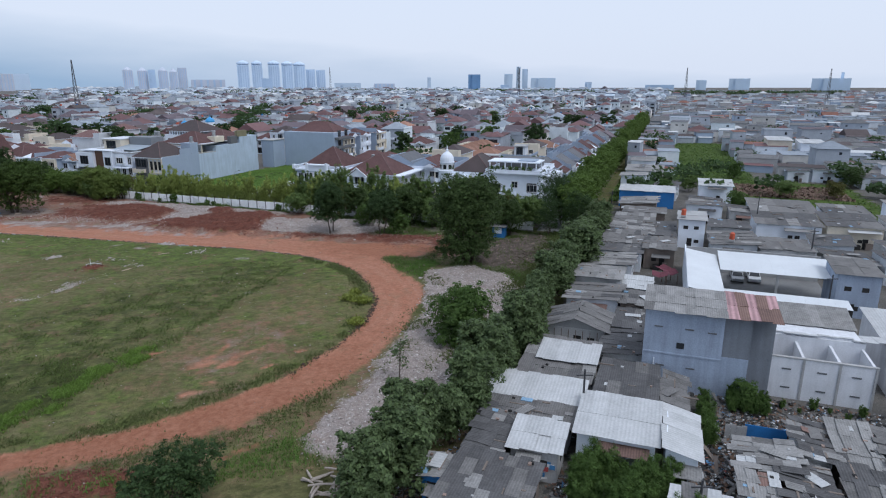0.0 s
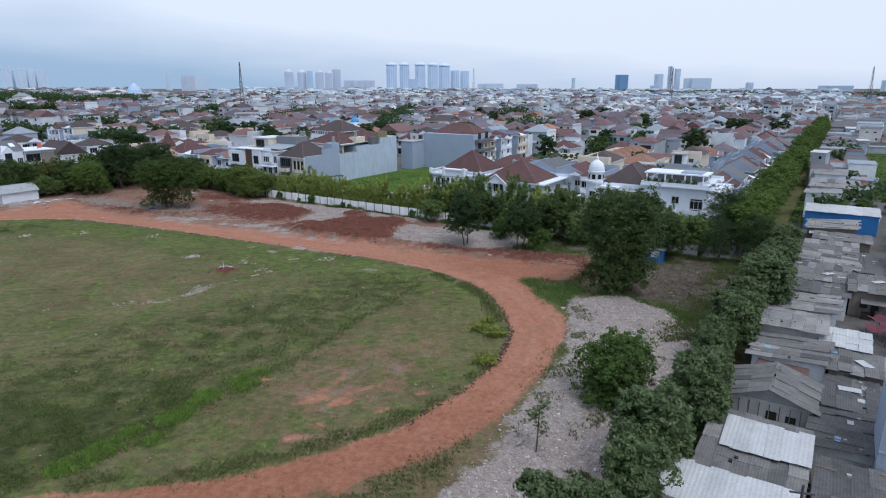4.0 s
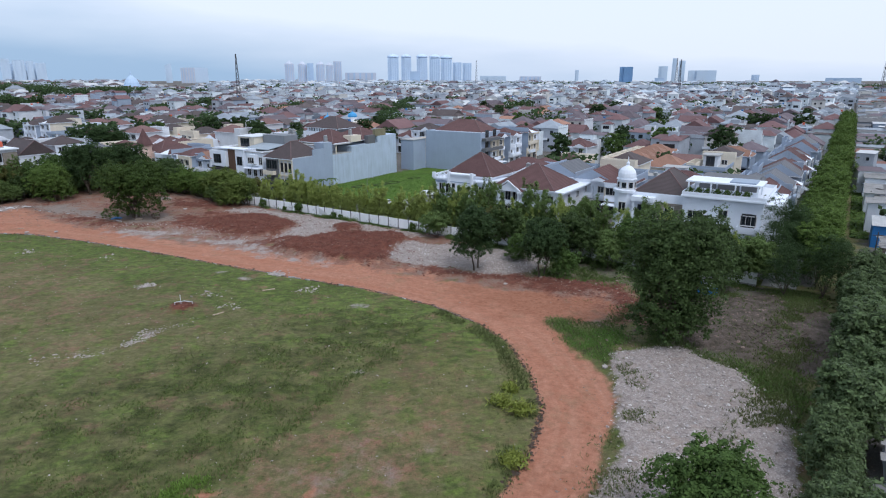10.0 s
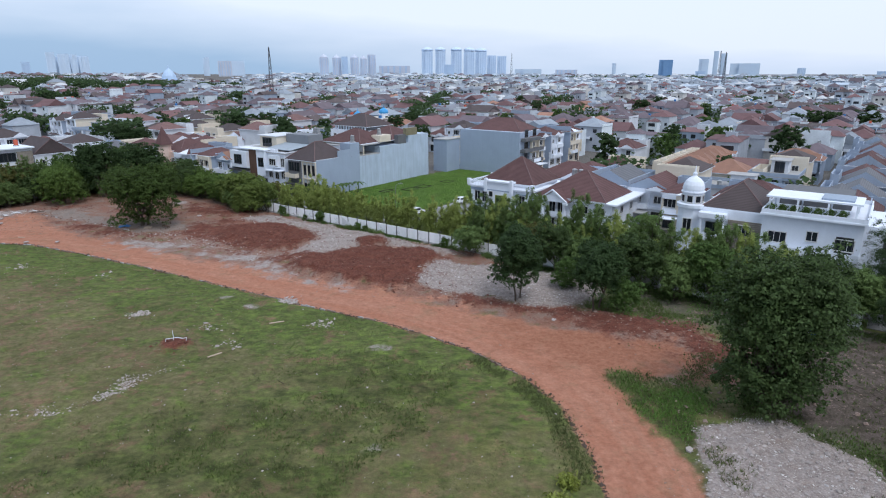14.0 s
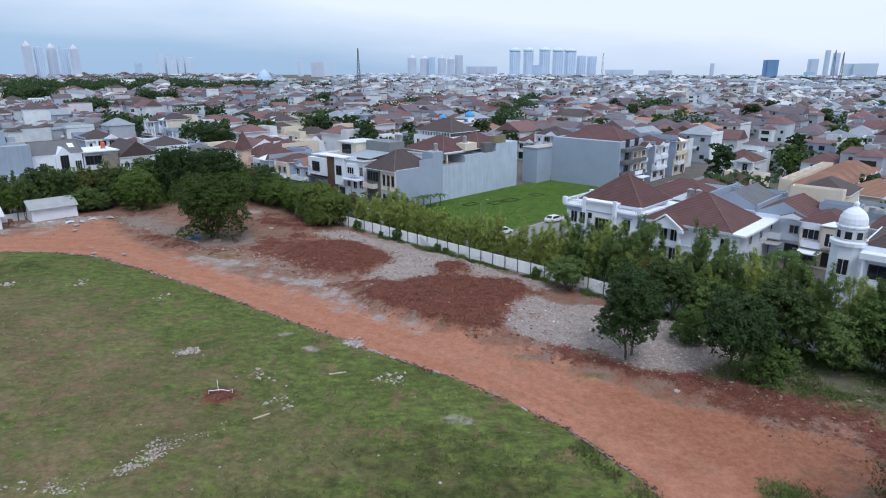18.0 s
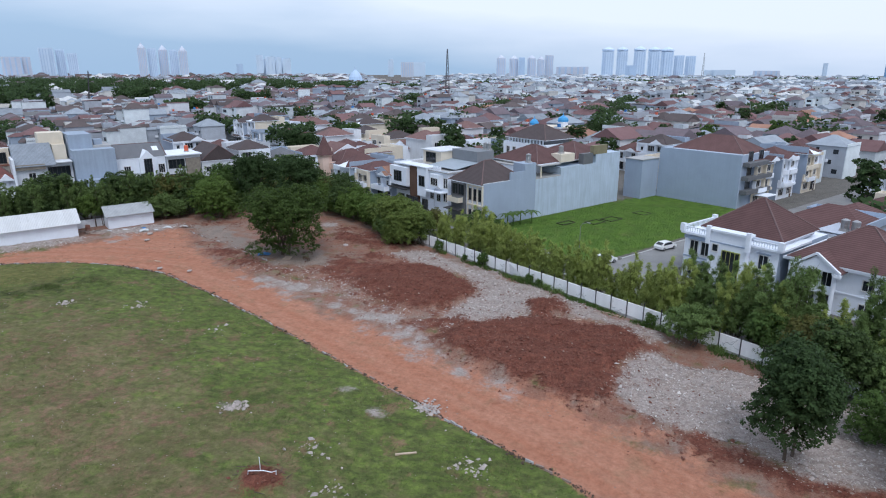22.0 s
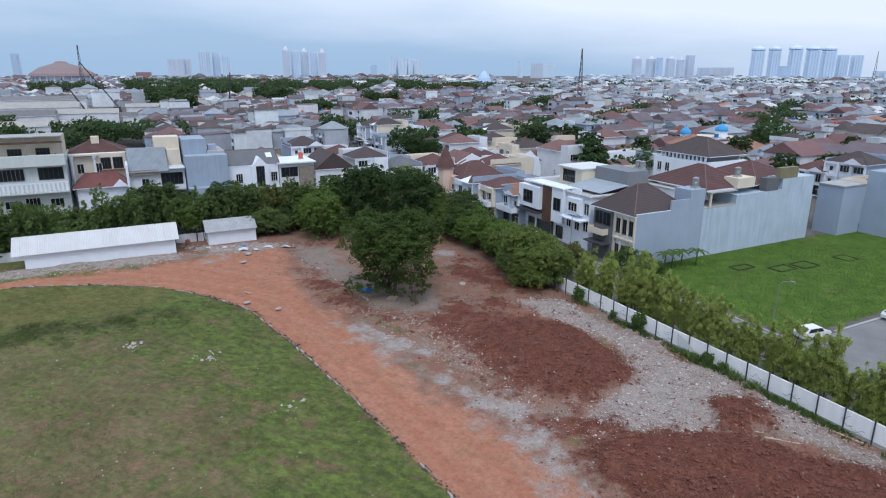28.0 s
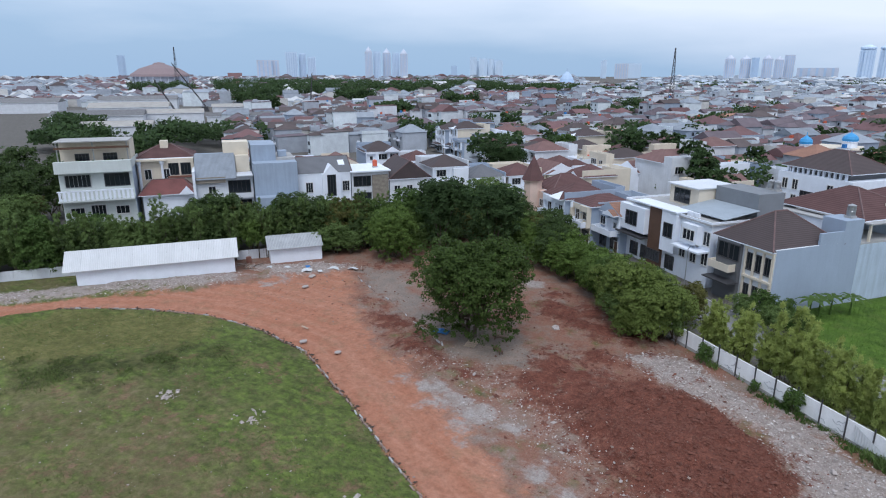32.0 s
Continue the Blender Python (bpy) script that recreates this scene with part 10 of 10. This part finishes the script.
tufts("edge_grass", "bright green grass along the inner field edge", m_field * (gy > 93) * (field_d < 14) * np.clip(value_noise(gx, gy, 5, 71) * 1.8 - 0.35, 0, 1), 12000, 0.1, grass_edge, 23, 0.022)
tufts("lush_grass", "bright green long grass beside the track", m_lush ** 2 * (1 - m_field) * (1 - m_track) * (1 - m_rubble) * (gy > 33), 9000, 0.25, grass_c, 13, 0.03)
tufts("plot_grass", "rank green grass on empty plots", m_lot * (gx < 61) * (gy < 216), 16000, 0.16, grass_c, 21, 0.025)
rim = np.exp(-((field_d - 1.2) / 0.9) ** 2) * (gx > -30) * (gy < 96) * (value_noise(gx, gy, 1.8, 61) > 0.45)
tufts("rim_weeds", "dark rank weeds along the field edge", rim, 5500, 0.2, grass_a, 14, 0.03, 3)
verge = np.exp(-((track_d + 1.5) / 1.5) ** 2) * (1 - m_field) * (gx > -30) * (gy < 100)
tufts("verge_weeds", "patchy green weeds beside the track", verge * (value_noise(gx, gy, 3, 62) > 0.5), 6000, 0.2, grass_a, 15, 0.03)
wallfoot = np.exp(-((v_ + 1.7) / 0.55) ** 2) * (u_ > 2) * (u_ < 104) * (v_ < -1.15)
tufts("wall_weeds", "dark weeds along the foot of the wall", wallfoot * np.clip(value_noise(gx, gy, 3, 63) * 2.4 - 0.9 + 0.8 * (u_ > 21) * (u_ < 40), 0, 1), 3000, 0.3, M["leaf_mid"], 16, 0.05, 4)
tufts("wall_nettles", "tall weeds against the wall", wallfoot * np.clip(value_noise(gx, gy, 2, 66) * 4 - 2.6, 0, 1), 700, 0.7, M["leaf_hedge"], 24, 0.06, 4)
under = ((u_ > 66) & (u_ < 112) & (v_ < -1) & (v_ > -46) & (track_d < -2)).astype(float) * (1 - m_rubble) * ((u_ > 97) | (v_ > -14)) * (1 - 0.92 * m_brush)
tufts("undergrowth", "rank dark undergrowth below the trees", under * (value_noise(gx, gy, 3.5, 65) > 0.45), 8000, 0.3, grass_e, 17, 0.03, 4)
strip_w = np.exp(-((u_ - 111) / 2.0) ** 2) * (v_ > -95) * (v_ < 0)
tufts("row_weeds", "dark weeds below the tree row", strip_w * (value_noise(gx, gy, 3, 64) > 0.45), 6000, 0.3, grass_a, 18, 0.04, 4)
yellow = material("yellow_green_reed_leaves", (0.17, 0.2, 0.03), 0.7, 0.35, island=0.6, bump=0.0)
for k, (px, py, s) in enumerate(((3.5, 71.9, 1.0), (5.2, 70.4, 1.1), (3.6, 62.8, 0.9), (4.6, 74.5, 0.7))):
    b = thing("reed_clump", "bright yellow-green reed clump at the field edge", "reeds", pose(px, py, 0))
    g = np.random.default_rng(70 + k)
    c = g.normal(0, 0.5, (500, 3)) * [s, s, 0.3] + [0, 0, 0.55 * s]
    part("leaves", quads_mesh("leaves", leaf_quads(c, np.tile([0, 0, 0.3], (500, 1)), 0.3, g, 0.18), yellow), b)


drain = np.zeros(gx.shape)
for (ax, ay), (bx, by) in zip(DRAIN_WEST[0][:7], DRAIN_WEST[0][1:8]):
    f_ = np.clip(((gx - ax) * (bx - ax) + (gy - ay) * (by - ay)) / ((bx - ax) ** 2 + (by - ay) ** 2), 0, 1)
    drain = np.maximum(drain, np.exp(-(np.hypot(gx - ax - f_ * (bx - ax), gy - ay - f_ * (by - ay)) / 0.5) ** 2))
tufts("drain_weeds", "dark rank grass along the drain across the field", drain, 1500, 0.2, grass_e, 22, 0.03)

# ---- kerb stones along the field ----
kerb = tagged(new("kerb"), "broken grey kerb stones along the dirt track", "kerb", kind="structure")
KERB = [Build().add([(-0.38, -0.09, -0.1), (0.38, -0.1, -0.1), (0.37, 0.1, -0.1), (-0.38, 0.09, -0.1), (-0.36, -0.07, 0.16 + 0.03 * k), (0.34, -0.08, 0.19 - 0.02 * k), (0.35, 0.07, 0.17), (-0.35, 0.08, 0.15)],
                    [(3, 2, 1, 0), (4, 5, 6, 7), (0, 1, 5, 4), (1, 2, 6, 5), (2, 3, 7, 6), (3, 0, 4, 7)], m).mesh("kerb_stone") for k, m in enumerate((M["dusty"], M["dusty"], M["concrete"]))]
line = FIELD[2:14]
rkb = random.Random(3)
for (ax, ay), (bx, by) in zip(line, line[1:]):
    L = math.hypot(bx - ax, by - ay)
    n = int(L / 0.82)
    for k in range(n):
        if rkb.random() < 0.3:
            continue
        f = (k + 0.5) / n
        part("kerb_stone", rkb.choice(KERB), kerb, m=pose(ax + (bx - ax) * f + rkb.uniform(-0.1, 0.1), ay + (by - ay) * f + rkb.uniform(-0.1, 0.1), rkb.uniform(-0.06, 0.05), rkb.uniform(-9, 9), rkb.uniform(-5, 5), math.degrees(math.atan2(by - ay, bx - ax)) + rkb.uniform(-8, 8)))

g = np.random.default_rng(33)
seg = [(FIELD[k], FIELD[k + 1]) for k in range(2, 19)]
kk = g.integers(0, len(seg), 2600)
ff = g.random(2600)
pa, pb = np.array([seg[k][0] for k in kk]), np.array([seg[k][1] for k in kk])
sx_ = pa + (pb - pa) * ff[:, None] + g.normal(0, 0.22, (2600, 2))
stones("kerb_clods", "dark soil clods and broken mortar along the kerb", sx_[:, 0], sx_[:, 1], 0.0 * ff, g.exponential(0.06, 2600).clip(0.03, 0.3) + 0.05, material("dark_kerb_soil", (0.07, 0.05, 0.038), 0.95, 0.4, island=0.7), g)

# ---- single things on the site ----
pit = thing("debris_mound", "low brown mound with a bent white metal frame", "mound", pose(-36.2, 97.5, 0))
soilb = Build().lathe([(2.3, -0.08), (1.9, 0.1), (1.5, 0.2), (1.1, 0.3), (0.8, 0.24), (0.5, 0.32), (0.2, 0.2)], material("dark_brown_earth", (0.1, 0.052, 0.036), 0.95, 0.45, 1.5, 8), 40)
soilb.v = [(px * (1 + 0.7 * noise.noise((px * 0.9, py * 0.9, 1))), py * (0.8 + 0.3 * noise.noise((px, py, 4))), pz * (1 + 0.9 * noise.noise((px * 2, py * 2, 7)))) for px, py, pz in soilb.v]
part("soil", soilb, pit, "dark brown earth and splinters")
for k in range(24):
    a, q = k * 2.4, 0.5 + 0.07 * k
    part("stick", Build().tube([(math.cos(a) * q, math.sin(a) * q * 0.8, 0.15), (math.cos(a + 0.4) * (q + 0.6), math.sin(a + 0.4) * (q + 0.6) * 0.8, 0.3)], [0.04, 0.02], M["bark"], 4), pit)
part("metal_frame", Build().tube([(-0.9, -0.4, 0.1), (-0.8, -0.4, 0.85), (0.4, -0.1, 0.95), (0.9, 0.2, 0.7), (1.2, 0.4, 0.75), (1.1, 0.5, 0.1)], [0.04] * 6, M["white"], 6), pit)
part("metal_post", Build().tube([(-0.4, 0.6, 0.0), (-0.45, 0.65, 1.5)], [0.03, 0.03], M["white"], 6), pit)
plank = Build().box(-1.1, 1.1, -0.12, 0.12, 0, 0.12, material("pale_sawn_timber", (0.42, 0.33, 0.25), 0.85, 0.3)).mesh("plank")
rp = random.Random(12)
pile = thing("timber_pile", "tumbled pile of pale sawn logs", "timber pile", pose(0.2, 30.8, 0))
logm = material("grey_weathered_log", (0.36, 0.31, 0.27), 0.9, 0.3)
for k in range(58):
    L = rp.uniform(0.8, 2.0)
    lg = Build().tube([(-L / 2, 0, 0), (0, 0.02, 0.01), (L / 2, 0, 0)], [0.08, 0.095, 0.07], logm, 7)
    part("log", lg, pile, m=pose(rp.uniform(-3.6, 3.2), rp.uniform(-2.2, 2.0), 0.12 + 0.16 * (k % 3), 0, rp.uniform(-8, 8), rp.choice((0, 10, 80, -40)) + rp.uniform(-25, 25)))
utility_pole(pose(0.3, 29.0, 0), 4.2)
tarp = thing("tarpaulin", "crumpled blue sheet on the bare ground", "tarpaulin", pose(-71.5, 150.7, 0, 0, 0, 20))
part("cloth", Build().add([(-1.0, -0.6, 0.03), (0, -0.7, 0.3), (1.0, -0.5, 0.05), (-1.1, 0.5, 0.12), (0.1, 0.6, 0.4), (1.1, 0.7, 0.08), (0, 0, -0.02)], [(0, 1, 4, 3), (1, 2, 5, 4), (0, 6, 1), (1, 6, 2), (2, 6, 5), (5, 6, 4), (4, 6, 3), (3, 6, 0)], M["blue"]), tarp)


def bench(m, label):
    b = thing("bench", label, "bench", m)
    part("seat", Build().box(-0.9, 0.9, -0.25, 0.25, 0.42, 0.48, M["wood"]), b)
    for x in (-0.75, 0.75):
        for y in (-0.18, 0.18):
            part("leg", Build().box(x - 0.04, x + 0.04, y - 0.04, y + 0.04, 0, 0.418, M["wood"]), b)


bench(pose(-62.8, 150.2, 0, 0, 0, -30), "dark wooden bench under the mango tree")
bench(pose(-64.2, 153.2, 0, 0, 0, 10), "dark wooden bench beside the mango trunk")
pal = thing("pallet", "leaning pale timber pallet under the tree", "pallet", pose(-66.5, 150.2, 0.02, 0, 0, 15))
for k in range(6):
    part("slat", plank, pal, m=pose(0, -0.75 + k * 0.3, 0.02 * (k % 2)) @ Matrix.Diagonal((0.6, 0.8, 0.5, 1)))
kio = thing("kiosk", "small blue and white kiosk under trees", "kiosk", pose(35.9, 102.8, 0, 0, 0, GRID_TURN))
part("wall", Build().box(-1.2, 1.2, -1, 1, -0.1, 2.2, M["blue"]), kio)
part("front", Build().box(-0.7, 0.7, -1.06, -1.003, 0.9, 2.0, M["white"]), kio)
part("roof", Build().box(-1.5, 1.5, -1.4, 1.2, 2.202, 2.3, M["asbestos"]), kio)
rp = random.Random(14)
roots = thing("brushwood", "tangle of grey cut branches on dark earth", "brushwood", pose(37.2, 86.5, 0))
for k in range(46):
    L, a, e = rp.uniform(1.0, 3.2), rp.uniform(0, 6.28), rp.uniform(0, 0.5)
    bx, by = rp.uniform(-3, 3), rp.uniform(-4, 4)
    part("branch", Build().tube([(bx, by, 0.1), (bx + math.cos(a) * L * 0.5, by + math.sin(a) * L * 0.5, 0.25 + e * 0.7), (bx + math.cos(a + 0.5) * L, by + math.sin(a + 0.5) * L, 0.2 + e)], [0.06, 0.045, 0.015], M["bark"], 5), roots)
for u, q in ((12.6, 0.5), (23.2, 0.34), (25.0, 0.28), (1.2, 0.45), (44.0, 0.4), (8.2, 0.25)):
    c = copy_thing(site_c, gpose(u, -1.75, 0, 50 * u))
    c.scale = (q, q, q * 1.1)
for px, py, l, a in ((-20.4, 139.3, 3.4, 20), (-16.9, 134.8, 2.6, 50), (-15.2, 135.6, 3.6, 35), (-13.6, 136.3, 2.4, 15), (-26.5, 104.0, 1.8, 30), (-17.5, 138.4, 3.6, 20), (-16.8, 137.6, 3.2, 12), (-30.5, 94.8, 1.6, 50), (-12, 141, 2.4, -20), (10.5, 112.2, 2.0, -25), (-2.4, 118.2, 1.6, 10), (-86, 141.5, 1.2, 0), (-24.5, 149.2, 2.4, -40)):
    c = thing("plank", "loose pale timber plank on the ground", "plank", pose(px, py, 0.12, 0, 2, a), "loose planks")
    part("board", plank, c, m=Matrix.Diagonal((l / 2.2, 0.8, 0.8, 1)))
for px, py, s in ((-60.5, 160.5, 1.0), (-83, 138.6, 0.6), (-77.5, 139, 0.5), (7.6, 106.5, 0.5), (15.2, 79.5, 0.5), (16.2, 105, 0.6), (-98, 152, 0.7), (-101, 156, 0.9)):
    c = thing("slab", "broken pale concrete slab on the ground", "slab", pose(px, py, 0.05, 3, 2, 40 * s * 3), "broken slabs")
    part("piece", Build().prism([(-0.8 * s, -0.4 * s), (0.5 * s, -0.5 * s), (0.9 * s, 0.2 * s), (0.1 * s, 0.6 * s), (-0.7 * s, 0.3 * s)], 0, 0.14, M["rock"]), c)
# clutter by the sheds, and the broken kerb below the mango
rc = random.Random(77)
for k, (px, py, w, d) in enumerate(((-103.6, 157.2, 1.5, 0.9), (-107.2, 156.2, 1.0, 0.7), (-100.8, 160.6, 1.8, 0.8), (-105, 158.6, 1.2, 0.6), (-109.5, 154.6, 1.1, 0.8), (-101.6, 158.2, 0.8, 0.6), (-98.2, 162.3, 1.6, 0.5))):
    c = thing("scrap_sheet", "bent pale sheet among the rubble by the shed" if k != 3 else "crumpled blue sheet among the rubble by the shed", "scrap sheet", pose(px, py, 0.22, rc.uniform(-8, 8), rc.uniform(-10, 10), rc.uniform(0, 180)), "scrap by the shed")
    w, d = w * 0.55, d * 0.6
    b = Build().add([(-w, -d, 0), (0, -d, 0.18), (w, -d, 0.02), (-w, d, 0.06), (0, d, 0.25), (w, d, 0), (-w, -d, 0.03), (0, -d, 0.21), (w, -d, 0.05), (-w, d, 0.09), (0, d, 0.28), (w, d, 0.03)],
                    [(0, 3, 4, 1), (1, 4, 5, 2), (6, 7, 10, 9), (7, 8, 11, 10), (0, 1, 7, 6), (1, 2, 8, 7), (2, 5, 11, 8), (5, 4, 10, 11), (4, 3, 9, 10), (3, 0, 6, 9)], M["blue"] if k == 3 else M["whitesheet"])
    part("sheet", b, c)
for k in range(22):
    px, py = rc.choice(((-113.5, 153.5), (-104, 161), (-98, 164), (-112, 151.5)))
    L = rc.uniform(0.8, 2.6)
    c = thing("scrap_pole", "dark scrap timber pole by the sheds", "pole", pose(px + rc.uniform(-1.8, 1.8), py + rc.uniform(-1.6, 1.6), 0.2, 0, rc.uniform(-6, 6), rc.uniform(0, 180)), "scrap by the shed")
    part("wood", Build().tube([(-L / 2, 0, 0), (0, 0.05, 0.04), (L / 2, 0, 0)], [0.06, 0.055, 0.05], rc.choice((M["bark"], logm)), 5), c)
cistern = thing("drum", "dark rusty drum between the sheds", "drum", pose(-115.2, 154.6, 0, 0, 0, 20))
part("shell", Build().lathe([(0.1, 0), (0.45, 0.0), (0.46, 0.5), (0.48, 0.52), (0.46, 0.54), (0.45, 1.05), (0.4, 1.06), (0.1, 1.0)], M["rust"], 14), cistern)
old_kerb = tagged(new("kerb_old"), "broken grey kerb between the packed path and the red soil", "kerb", kind="structure")
line = ((-96, 160.6), (-88.9, 157.1), (-84.2, 155.4), (-77.8, 151.9), (-73.4, 150), (-69.6, 148.2), (-65.3, 145.2), (-60, 143))
for (ax, ay), (bx, by) in zip(line, line[1:]):
    n = int(math.hypot(bx - ax, by - ay) / 0.85)
    for k in range(n):
        if rc.random() < 0.35:
            continue
        f = (k + 0.5) / n
        part("kerb_stone", KERB[rc.randrange(3)], old_kerb, m=pose(ax + (bx - ax) * f + rc.uniform(-0.2, 0.2), ay + (by - ay) * f + rc.uniform(-0.2, 0.2), rc.uniform(0.0, 0.12), rc.uniform(-12, 12), rc.uniform(-8, 8), math.degrees(math.atan2(by - ay, bx - ax)) + rc.uniform(-14, 14)))
# fallen sticks on the field
rq = random.Random(27)
for k in range(26):
    px, py = rq.uniform(-95, -5), rq.uniform(84, 122)
    if py > 137 + px * 0.42 - 34:
        continue
    L = rq.uniform(0.5, 1.6)
    c = thing("stick", "bare fallen stick on the grass", "stick", pose(px, py, 0.14, 0, 3, rq.uniform(0, 180)), "fallen sticks")
    part("wood", Build().tube([(-L / 2, 0, 0), (0, 0.08, 0.03), (L / 2, -0.03, 0)], [0.03, 0.026, 0.015], rq.choice((M["bark"], logm)), 5), c)
# slender sapling on the rubble
sap = thing("sapling", "slender sapling with sparse broad leaves", "tree", pose(6.2, 45.5, 0))
part("trunk", Build().tube([(0, 0, -0.1), (0.1, 0, 2.4), (0.2, 0.1, 4.8)], [0.08, 0.06, 0.02], M["bark"], 6), sap)
g = np.random.default_rng(91)
for k in range(7):
    a, zz = k * 0.9, 1.6 + k * 0.45
    part("limb", Build().tube([(0.1, 0, zz), (0.1 + math.cos(a) * 0.7, math.sin(a) * 0.7, zz + 0.7)], [0.03, 0.012], M["bark"], 4), sap)
f = g.integers(0, 7, 150)
cc = np.stack([0.1 + np.cos(f * 0.9) * 0.6, np.sin(f * 0.9) * 0.6, 2.2 + f * 0.45], 1) + g.normal(0, 0.25, (150, 3))
part("leaves", quads_mesh("leaves", leaf_quads(cc, np.tile([0, 0, 1.0], (150, 1)), 0.17, g, 0.6), M["leaf_teak"]), sap)
